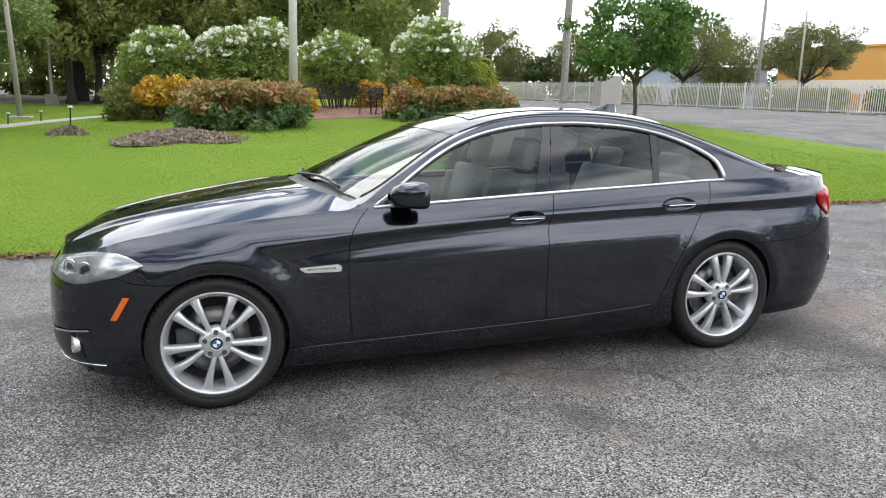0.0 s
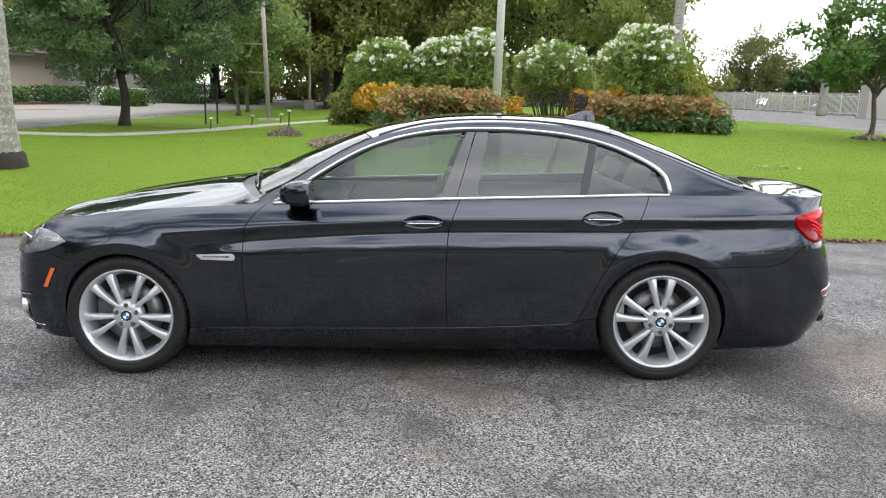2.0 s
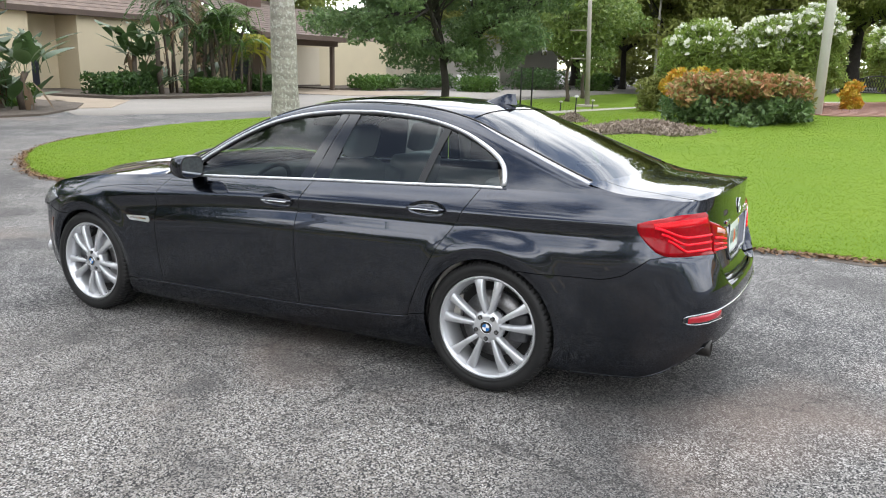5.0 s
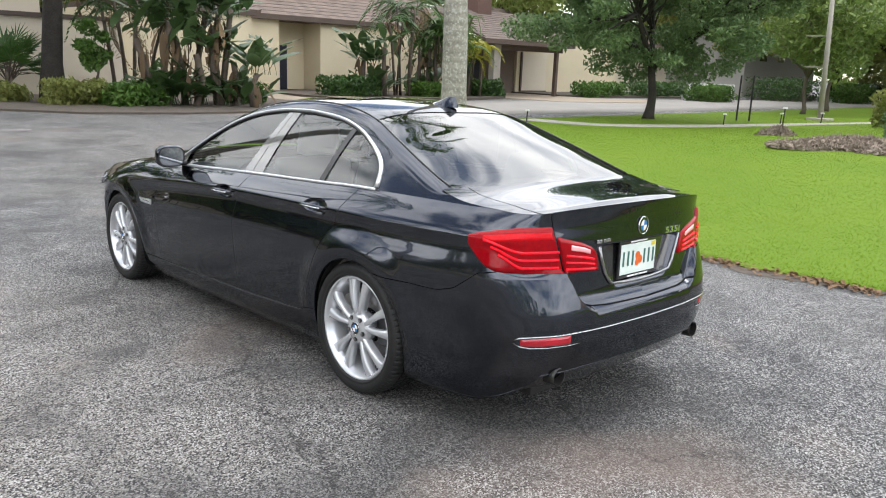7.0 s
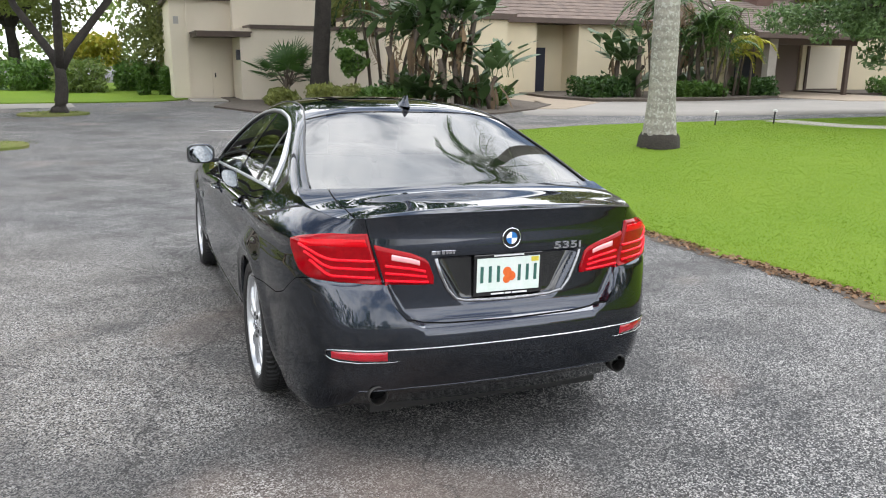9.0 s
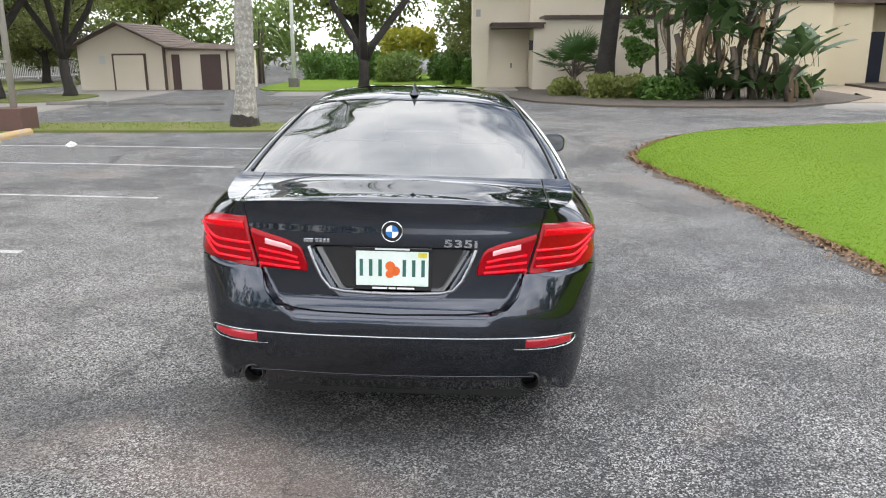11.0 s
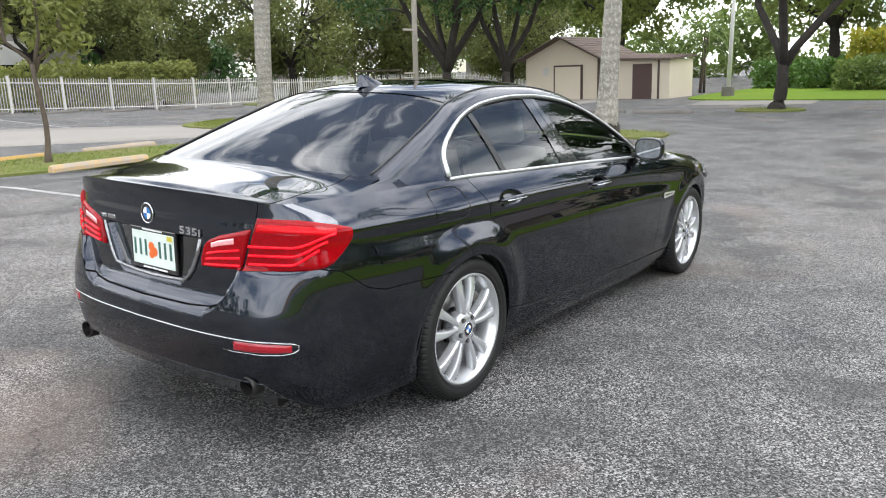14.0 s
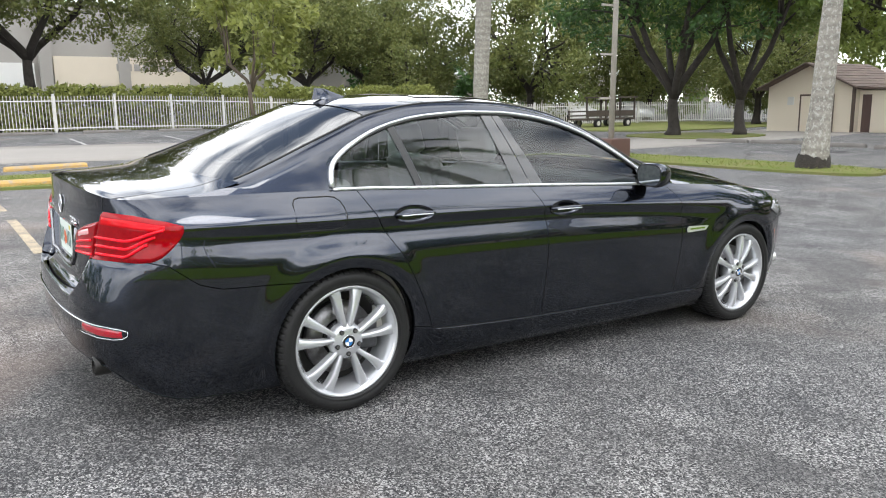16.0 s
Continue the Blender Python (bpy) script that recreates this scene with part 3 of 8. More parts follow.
for sd in (1, -1):
    line = [Vector(wall(s_x(x), float(SILL_Z(x)) - 0.006, 0.0)) for x in np.linspace(-1.08, 1.0, 50)]
    sheet("sill_edge", *tube([Vector((q.x, sd * q.y, q.z)) for q in line], 0.0035, 6), PAINT, car)


def seam(s):
    """Upper edge of the rear bumper."""
    s = np.asarray(s, float)
    ks = [s_x(1.5), s_x(2.06), s_x(2.15), s_x(2.26), s_x(2.34), s_rear(0.60), s_rear(0.548), s_rear(0.535), s_rear(0.515), s_rear(0.47), s_rear(0.40), s_rear(0.30), S_END]
    kz = [0.650, 0.655, 0.680, 0.762, 0.776, 0.767, 0.766, 0.73, 0.675, 0.625, 0.606, 0.600, 0.596]
    return np.interp(s, ks, kz)


q1 = skin(lambda z: DOOR_R(z) + GAP, fixed(HUB_X), lambda x: SILL_Z(x) + GAP, top, 40, 120, HOLES + CUPS)


def lid_y(z):
    """Half-width of the boot lid: it narrows downwards past the lamps."""
    return np.interp(z, [0.60, 0.767, 0.965, 1.0, 1.06], [0.560, 0.562, 0.628, 0.638, 0.640])


def strip_lid(s0, s1, low, high, n, m, holes=()):
    """Like strip_s, with end lines that depend on the height."""
    a, b = np.meshgrid(np.linspace(0, 1, n), np.linspace(0, 1, m), indexing="ij")
    z = 0.62 + 0.42 * b
    for _ in range(5):
        s = s0(z) * (1 - a) + s1(z) * a
        z = low(s) * (1 - b) + high(s) * b
    return cut_out(s, z, 0.0, holes)


q2 = strip_lid(fixed(s_x(HUB_X)), lambda z: s_rear(lid_y(z) + 0.004), lambda s: np.minimum(seam(s) + 2 * GAP, 0.80), top_s, 110, 70, HOLES)
both("quarter_panel", *merge(q1, q2), PAINT)
def bumper_foot(s):
    return np.interp(s, [s_x(1.8), s_x(2.25), s_rear(0.80), s_rear(0.72), s_rear(0.66), s_rear(0.45), S_END], [0.165, 0.178, 0.215, 0.262, 0.325, 0.338, 0.336])


sheet("rear_bumper", *full(strip_s(s_x(1.6), S_END, bumper_foot, seam, 190, 40, HOLES)), PAINT, car)
sheet("rear_valance", *full(strip_s(s_x(2.2), S_END, lambda s: np.interp(s, [s_x(2.2), s_x(2.35), s_rear(0.70), s_rear(0.5), S_END], [0.19, 0.20, 0.245, 0.255, 0.25]), lambda s: bumper_foot(s) + 0.012, 90, 12, out=-0.014)), GLOSS_BLACK, car, "gloss black rear valance")
foot_line = [wall(q, float(bumper_foot(q)), -0.004) for q in np.linspace(s_x(1.9), S_END, 80)]
foot_line = [Vector(p) for p in foot_line] + [Vector((p[0], -p[1], p[2])) for p in foot_line[-2::-1]]
sheet("bumper_lip", *tube(foot_line, 0.006, 6), PAINT, car)
sheet("trunk_lid_face", *full(strip_lid(lambda z: s_rear(lid_y(z)), fixed(S_END), lambda s: seam(s) + 0.005, top_s, 70, 60)), PAINT, car)
sheet("front_bumper", *full(strip_s(0, s_x(-1.484), lambda s: 0.185 + 0 * s, lambda s: nose_seam(s) - 0.004, 160, 40, HOLES)), PAINT, car)
sheet("front_panel", *full(strip_s(0, 0.570, lambda s: 0.669 + 0 * s, top_s, 50, 14)), PAINT, car)

# dark structure behind the gaps
bx = strip_s(0, S_END, lambda s: np.interp(s, [s_x(2.2), s_rear(0.7)], [0.20, 0.40]), lambda s: top_s(s) - 0.004, 300, 50, HOLES, -0.036)
sheet("inner_shell", *full(bx), UNDER, car)


# bonnet, screens, roof, deck
def cover(x0, x1, w0, w1, n, m, lift=0.0, inside=False):
    """A patch of the upper skin; x0 and x1 give the fore and aft edge for a width share w, w0 to w1."""
    a, b = np.meshgrid(np.linspace(0, 1, n), np.linspace(w0, w1, m), indexing="ij")
    x = x0(b) * (1 - a) + x1(b) * a
    yr = rail(x)[0]
    y = b * yr
    z = crown(x, y) + lift
    return patch(np.stack([x, y, z], -1))


def bow(mid, side, p=2.0):
    return lambda w: mid + (side - mid) * np.abs(w) ** p


def bonnet_piece():
    n, m = 90, 81
    a, b = np.meshgrid(np.linspace(0, 1, n) ** 1.3, np.linspace(-1, 1, m), indexing="ij")
    side_x = front_edge_x(0.80) * (1 - a) - 0.73 * a
    xf = front_edge_x(b * 0.80)
    x = xf * (1 - a) + bow(-0.985, -0.73, 2.4)(b) * a
    lim = edge_y(x)
    y = np.clip(b * edge_y(side_x), -lim, lim)
    return patch(np.stack([x, y, crown(x, y)], -1))


sheet("hood", *bonnet_piece(), PAINT, car)
sheet("cowl_panel", *cover(bow(-0.99, -0.75, 2.4), bow(-0.90, -0.70, 2.4), -0.97, 0.97, 8, 60, -0.012), BLACK_TRIM, car)
W_BASE, W_TOP, R_TOP, R_BASE = bow(-0.90, -0.70, 2.4), bow(-0.235, -0.12), bow(1.275, 1.215), bow(2.035, 1.93, 3)
sheet("windshield", *cover(lambda w: W_BASE(w) + 0.004, lambda w: W_TOP(w) - 0.004, -0.925, 0.925, 40, 50, -0.003), SCREEN, car, "clear windshield with sky reflections")
sheet("roof_panel", *cover(W_TOP, R_TOP, -0.93, 0.93, 80, 60), PAINT, car)
sheet("rear_window", *cover(lambda w: R_TOP(w) + 0.004, lambda w: R_BASE(w) - 0.004, -0.925, 0.925, 40, 50, -0.004), REAR_GLASS, car, "dark tinted rear window")


def rail_piece(x0, x1, n, m=14, depth=0.045):
    """The rounded shoulder between the cabin's side and the roof."""
    x = np.linspace(x0, x1, n)
    yr, zr = rail(x)
    lowest = np.where(x < 1.50, DLO_Z(np.minimum(x, 1.50)) + 0.001, 0.0)
    p0 = band(x, np.minimum(np.maximum(zr - depth * step(-0.75, -0.45, x) * (1 - step(1.85, 2.02, x)), lowest), zr))
    p1 = np.stack([x, -yr, zr], -1)
    p2 = np.stack([x, -0.93 * yr, crown(x, 0.93 * yr)], -1)
    t = np.linspace(0, 1, m)[None, :, None]
    return patch((1 - t) ** 2 * p0[:, None] + 2 * t * (1 - t) * p1[:, None] + t * t * p2[:, None], flip=True)


both("roof_rail", *rail_piece(-0.80, 2.02, 130), PAINT)
sheet("sunroof_glass", *cover(fixed(0.02), fixed(0.80), -0.68, 0.68, 30, 40, 0.004), GLOSS_BLACK, car, "dark glass sunroof panel")
for side in (-1, 1):
    p = [Vector((x, side * rail(x)[0] * 0.930, crown(x, rail(x)[0] * 0.930) + 0.001)) for x in np.linspace(-0.10, 1.25, 50)]
    sheet("roof_ditch", *tube(p, 0.005, 6), BLACK_TRIM, car)
    e1 = [Vector((x, side * rail(x)[0] * 0.927, crown(x, rail(x)[0] * 0.927) + 0.001)) for x in np.linspace(-0.715, -0.14, 40)]
    sheet("windshield_seal", *tube(e1, 0.006, 6), BLACK_TRIM, car)
    e2 = [Vector((x, side * rail(x)[0] * 0.927, crown(x, rail(x)[0] * 0.927) + 0.001)) for x in np.linspace(1.23, 1.935, 40)]
    sheet("rear_window_seal", *tube(e2, 0.005, 6), BLACK_TRIM, car)


def deck(y0, y1, front, n=40, m=40):
    a, b = np.meshgrid(np.linspace(0, 1, n) ** 0.8, np.linspace(y0, y1, m), indexing="ij")
    xr = rear_edge_x(b)
    xf = np.minimum(front(b), xr - 0.02)
    x = xf * (1 - a) + xr * a
    z = crown(x, b)
    tail = TOP_Z(xr + 0.05)
    z = z + (tail - z) * step(0.86, 1.0, a) 
    return patch(np.stack([x, b, z], -1))


def glass_foot(y):
    return R_BASE(np.clip(np.abs(y) / float(rail(1.95)[0]), 0, 1)) + 0.0 * y


sheet("trunk_lid_top", *deck(-0.636, 0.636, glass_foot, 50, 60), PAINT, car)
a_, b_ = np.meshgrid(np.linspace(0, 1, 50), np.linspace(0, 1, 14), indexing="ij")
x0_ = glass_foot(0.642 + (float(rail(1.95)[0]) - 0.642) * b_)
x_ = x0_ + (float(rear_edge_x(0.642)) - x0_) * a_
y_ = 0.642 + (np.maximum(rail(x_)[0], 0.642) - 0.642) * b_
both("rear_shoulder", *patch(np.stack([x_, -y_, crown(x_, y_) + (TOP_Z(x_ + 0.05) - crown(x_, y_)) * step(0.86, 1.0, a_)], -1), flip=True), PAINT)

# cabin sides
def side_patch(x0, x1, low, high, n, m, out=0.0):
    a, b = np.meshgrid(np.linspace(0, 1, n), np.linspace(0, 1, m), indexing="ij")
    x = x0 + (x1 - x0) * a
    z = low(x) * (1 - b) + high(x) * b
    p = band(x, z)
    p[..., 1] -= out
    return patch(p)


def rail_z(x):
    return edge_z(x) + RAIL_DZ(x)


def side_top(x):
    """Where the flat side of the cabin passes into the rounded rail."""
    x = np.asarray(x, float)
    lowest = np.where(x < 1.50, DLO_Z(np.minimum(x, 1.50)) + 0.001, 0.0)
    return np.minimum(np.maximum(rail_z(x) - 0.045 * step(-0.75, -0.45, x) * (1 - step(1.85, 2.02, x)), lowest), rail_z(x))


both("roof_side", *merge(side_patch(-0.80, -0.66, edge_z, rail_z, 10, 6), side_patch(-0.66, 1.519, lambda x: np.minimum(DLO_Z(x), side_top(x)), side_top, 120, 10),
                         side_patch(1.519, 2.02, edge_z, side_top, 40, 24), side_patch(2.02, 2.30, edge_z, rail_z, 20, 24)), PAINT)


def pane(bottom, upper, n=24, m=16):
    """Glass between slanted fore and aft edges (x at belt, x at arch)."""
    a, b = np.meshgrid(np.linspace(0, 1, n), np.linspace(0, 1, m), indexing="ij")
    x = (bottom[0] * (1 - a) + bottom[1] * a)
    for _ in range(5):
        x = (bottom[0] * (1 - a) + bottom[1] * a) * (1 - b) + (upper[0] * (1 - a) + upper[1] * a) * b
    lo, hi = edge_z(x) + 0.006, DLO_Z(x) - 0.006
    z = lo * (1 - b) + np.maximum(hi, lo) * b
    p = band(x, z)
    p[..., 1] += 0.010
    return patch(p)


both("front_side_window", *pane((-0.60, 0.262), (-0.58, 0.415), 60, 20), SIDE_GLASS, "tinted front side window")
both("rear_side_window", *pane((0.452, 1.03), (0.525, 1.105), 40, 20), REAR_SIDE_GLASS, "tinted rear side window")
both("quarter_window", *pane((1.062, 1.50), (1.135, 1.44), 40, 20), REAR_SIDE_GLASS, "small tinted quarter window")


def post(bottom, upper, out=-0.004):
    v, f = pane(bottom, upper, 6, 16)
    v = np.array(v)
    v[:, 1] -= 0.010 + out
    return v, f


both("b_pillar_cover", *merge(post((0.258, 0.345), (0.41, 0.455)), post((0.351, 0.458), (0.461, 0.53))), GLOSS_BLACK)
both("window_divider", *post((1.025, 1.068), (1.098, 1.142)), BLACK_TRIM)

for side in (-1, 1):
    xs = np.r_[np.linspace(-0.655, 1.40, 90), np.linspace(1.41, 1.519, 30)]
    arch_pts = [Vector((x, side * -band(x, DLO_Z(x))[1], DLO_Z(x))) for x in xs]
    arch_pts = [p + Vector((0, side * 0.003, 0)) for p in arch_pts]
    sheet("window_arch_trim", *tube(arch_pts, [0.007 + 0.006 * float(step(1.1, 1.5, p.x)) for p in arch_pts], 8), SATIN, car, "bright satin window trim")
    belt = [Vector((x, side * (edge_y(x) + 0.001), edge_z(x) + 0.002)) for x in np.linspace(-0.66, 1.515, 70)]
    sheet("belt_trim", *tube(belt, 0.0085, 8), SATIN, car, "bright satin belt trim")
    seal = [Vector((x, side * (-band(x, DLO_Z(x) - 0.012)[1] - 0.003), DLO_Z(x) - 0.012)) for x in np.linspace(-0.55, 1.50, 90)]
    sheet("window_seal", *tube(seal, 0.007, 6), BLACK_TRIM, car)

# wheel-arch lips and liners
for hx in (-HUB_X, HUB_X):
    ang = np.linspace(-0.30, math.pi + 0.30, 70)
    ax, az = hx + ARCH * np.cos(ang), HUB_Z + ARCH * np.sin(ang)
    rim_pts = wall(s_x(ax), az)
    rows = [rim_pts]
    for dr, dy in ((-0.004, 0.006), (-0.004, 0.022), (0.010, 0.05), (0.018, 0.16), (0.02, 0.34)):
        row = rim_pts.copy()
        row[:, 0], row[:, 2] = hx + (ARCH + dr) * np.cos(ang), HUB_Z + (ARCH + dr) * np.sin(ang)
        row[:, 1] = rim_pts[:, 1] * (1 if dy < 0.1 else 0) + dy if dy < 0.1 else -0.90 + dy
        rows.append(row)
    arr = np.array(rows)
    both("wheel_arch_liner", *patch(arr[2:]), UNDER)
    both("wheel_arch_lip", *patch(arr[:3]), PAINT)
bm = bmesh.new()
box(bm, -2.05, 2.35, -0.56, 0.56, 0.17, 0.30)
box(bm, -1.10, 1.10, -0.84, 0.84, 0.165, 0.26)
box(bm, 1.9, 2.34, -0.52, 0.52, 0.27, 0.34)
box(bm, -2.1, -1.9, -0.70, 0.70, 0.20, 0.34)
part("underbody", bm, UNDER, car)
bm = bmesh.new()
box(bm, -1.10, 1.12, -0.84, 0.84, 0.27, 0.34)
box(bm, -1.15, -1.05, -0.80, 0.80, 0.30, 0.95)
box(bm, 1.55, 1.62, -0.62, 0.62, 0.30, 0.98)
box(bm, 1.55, 2.0, -0.62, 0.62, 0.98, 1.02)
part("cabin_floor", bm, CABIN, car)


# cabin furniture, seen through the glass
def seat(x, y, rear=False):
    w = 0.26
    bm = bmesh.new()
    box(bm, x - 0.26, x + 0.24, y - w, y + w, 0.40, 0.62, 0.05)
    lean = pose(x + 0.24, y, 0.58, 0, 18, 0)
    box(bm, -0.07, 0.07, -w, w, 0, 0.52, 0.05, lean)
    for sd in (-1, 1):
        box(bm, -0.10, 0.05, sd * w - 0.05, sd * w + 0.05, 0.06, 0.44, 0.03, lean)
    box(bm, -0.05, 0.04, -0.13, 0.13, 0.55, 0.74, 0.035, lean)
    part("seat", bm, LEATHER, car, "light grey leather seat", True)


seat(-0.05, -0.37), seat(-0.05, 0.37)
bm = bmesh.new()
box(bm, 0.72, 1.20, -0.68, 0.68, 0.40, 0.64, 0.05)
lean = pose(1.20, 0, 0.58, 0, 24, 0)
box(bm, -0.07, 0.07, -0.66, 0.66, 0, 0.50, 0.05, lean)
for yy in (-0.40, 0.40):
    box(bm, -0.05, 0.04, yy - 0.13, yy + 0.13, 0.49, 0.64, 0.035, lean)
part("rear_bench_seat", bm, LEATHER, car, "light grey leather rear bench", True)
bm = bmesh.new()
box(bm, -0.95, -0.50, -0.76, 0.76, 0.70, 0.96, 0.06)
box(bm, -0.56, -0.30, -0.14, 0.14, 0.40, 0.72, 0.04)
part("dashboard", bm, CABIN, car, "", True)
turn = pose(-0.36, -0.37, 0.86, 0, -62, 0)
ring = [turn @ Vector((0.185 * math.cos(a), 0.185 * math.sin(a), 0)) for a in np.linspace(0, 2 * math.pi, 33)[:-1]]
v1 = tube(ring, 0.016, 8, True)
bm = bmesh.new()
for v in v1[0]:
    bm.verts.new(v)
bm.verts.ensure_lookup_table()
for f in v1[1]:
    bm.faces.new([bm.verts[i] for i in f])
box(bm, -0.07, 0.06, -0.07, 0.07, -0.03, 0.0, 0.015, turn)
box(bm, -0.02, 0.02, -0.18, 0.18, -0.015, 0.0, 0.005, turn)
part("steering_wheel", bm, CABIN, car, "", True)
bm = bmesh.new()
box(bm, -0.02, 0.02, -0.12, 0.12, -0.035, 0.035, 0.02, pose(-0.16, 0, 1.30, 0, 15, 0))
part("interior_mirror", bm, CABIN, car, "", True)
for sd in (-1, 1):
    bm = bmesh.new()
    box(bm, -0.72, 1.30, sd * 0.80 - 0.02, sd * 0.80 + 0.02, 0.34, 0.955, 0.015)
    part("door_lining", bm, LEATHER, car, "light grey door lining")


# wheels
def lathe(profile, seg, shape=None):
    """A surface turned about the y axis from (radius, y) pairs."""
    pr = np.array(profile, float)
    ang = np.linspace(0, 2 * math.pi, seg, endpoint=False)
    rr = np.tile(pr[:, 0], (seg, 1))
    if shape is not None:
        rr = shape(rr, ang)
    v = np.stack([rr * np.cos(ang)[:, None], np.tile(pr[:, 1], (seg, 1)), rr * np.sin(ang)[:, None]], -1)
    n, m = v.shape[:2]
    f = [(i * m + j, i * m + j + 1, ((i + 1) % n) * m + j + 1, ((i + 1) % n) * m + j) for i in range(n) for j in range(m - 1)]
    return v.reshape(-1, 3), f


def build_wheel():
    """A wheel with its outer face towards -y, the hub at the origin: five pairs of spokes."""
    rim = [(0.2655, 0.004), (0.2655, -0.008), (0.259, -0.012), (0.252, -0.008), (0.247, 0.004), (0.240, 0.016), (0.232, 0.028), (0.226, 0.06), (0.222, 0.12), (0.232, 0.20), (0.26, 0.215)]
    rv, rf = lathe(rim, 96)
    pieces = [(rv, rf)]
    hub = [(0.0, -0.004), (0.050, -0.004), (0.072, 0.002), (0.084, 0.012), (0.088, 0.03), (0.080, 0.09), (0.0, 0.09)]
    pieces.append(lathe(hub, 40))
    spokes = []
    # each spoke: radius, offset from the pair's middle, half-widths towards the middle and away from it, depth of the face
    stations = ((0.050, 0.008, 0.010, 0.015, 0.004), (0.075, 0.013, 0.0115, 0.0145, 0.000), (0.100, 0.020, 0.0125, 0.0145, -0.003), (0.140, 0.0315, 0.0145, 0.0165, -0.005),
                (0.180, 0.0415, 0.0165, 0.020, -0.004), (0.210, 0.046, 0.0175, 0.025, 0.000), (0.232, 0.0485, 0.0185, 0.034, 0.005), (0.247, 0.049, 0.020, 0.046, 0.010), (0.253, 0.049, 0.020, 0.050, 0.012))
    for k in range(5):
        for sd in (-1, 1):
            mid = math.radians(90 + 72 * k)
            c, q = np.array([math.cos(mid), 0, math.sin(mid)]), sd * np.array([-math.sin(mid), 0, math.cos(mid)])
            rows = []
            for r, off, wi, wo, y in stations:
                base = c * math.sqrt(max(r * r - off * off, 0)) + q * off
                rows.append([base - q * wi + [0, y + 0.042, 0], base - q * wi + [0, y + 0.007, 0], base - q * (wi - 0.005) + [0, y + 0.001, 0], base + q * (wo - wi) * 0.3 + [0, y, 0],
                             base + q * (wo - 0.005) + [0, y + 0.002, 0], base + q * wo + [0, y + 0.009, 0], base + q * wo + [0, y + 0.044, 0]])
            spokes.append(patch(np.array(rows), flip=sd > 0))
    wheel = sheet("wheel", *merge(*pieces), RIM, car, "silver alloy wheel with five paired spokes")
    for piece in spokes:
        sheet("spoke", *piece, RIM, wheel)
    def tread(rr, ang):
        k = np.arange(len(ang)) % 4 == 0
        cut = np.zeros_like(rr)
        cut[k] = np.where(rr[k] > 0.3335, 0.0065, np.where(rr[k] > 0.326, 0.004, 0))
        return rr - cut
    tyre = [(0.262, -0.002), (0.2665, -0.012), (0.271, -0.0175), (0.276, -0.0185), (0.279, -0.0170), (0.284, -0.0195), (0.296, -0.0225), (0.308, -0.0215), (0.318, -0.0175), (0.3205, -0.0140), (0.327, -0.010), (0.3335, -0.001), (0.337, 0.006), (0.3385, 0.014), (0.3395, 0.030),
            (0.3395, 0.052), (0.332, 0.054), (0.332, 0.060), (0.340, 0.062), (0.340, 0.094), (0.332, 0.096), (0.332, 0.104), (0.340, 0.106), (0.340, 0.138), (0.332, 0.140), (0.332, 0.146),
            (0.3395, 0.148), (0.3395, 0.172), (0.337, 0.194), (0.331, 0.206), (0.305, 0.222), (0.262, 0.205)]
    rubber = sheet("tyre", *lathe(tyre, 288, tread), RUBBER, wheel, "black low-profile tyre")
    row = len(tyre) - 1
    rubber.data.polygons.foreach_set("use_smooth", [i % row < 9 for i in range(len(rubber.data.polygons))])
    sheet("brake_disc", *lathe([(0.09, 0.085), (0.172, 0.085), (0.172, 0.115), (0.09, 0.115)], 48), STEEL, wheel)
    bm = bmesh.new()
    box(bm, 0.09, 0.19, 0.060, 0.14, -0.075, 0.075, 0.015)
    part("brake_caliper", bm, DULL, wheel, "", True)
    sheet("hub_backing", *lathe([(0.0, 0.13), (0.225, 0.13)], 40), UNDER, wheel)
    for k in range(5):
        a = math.radians(90 + 36 + 72 * k)
        c = Vector((0.058 * math.cos(a), 0, 0.058 * math.sin(a)))
        bm = bmesh.new()
        rod(bm, c + Vector((0, 0.012, 0)), c + Vector((0, -0.0075, 0)), 0.0125, 0.0115, 12)
        part("lug_recess", bm, BLACK_TRIM, wheel)
        bm = bmesh.new()
        rod(bm, c + Vector((0, 0.0, 0)), c + Vector((0, -0.0095, 0)), 0.0075, 0.007, 6)
        part("lug_bolt", bm, STEEL, wheel)
    roundel(wheel, pose(0, -0.0045, 0, 90, 0, 0), 0.031, 0.004)
    return wheel


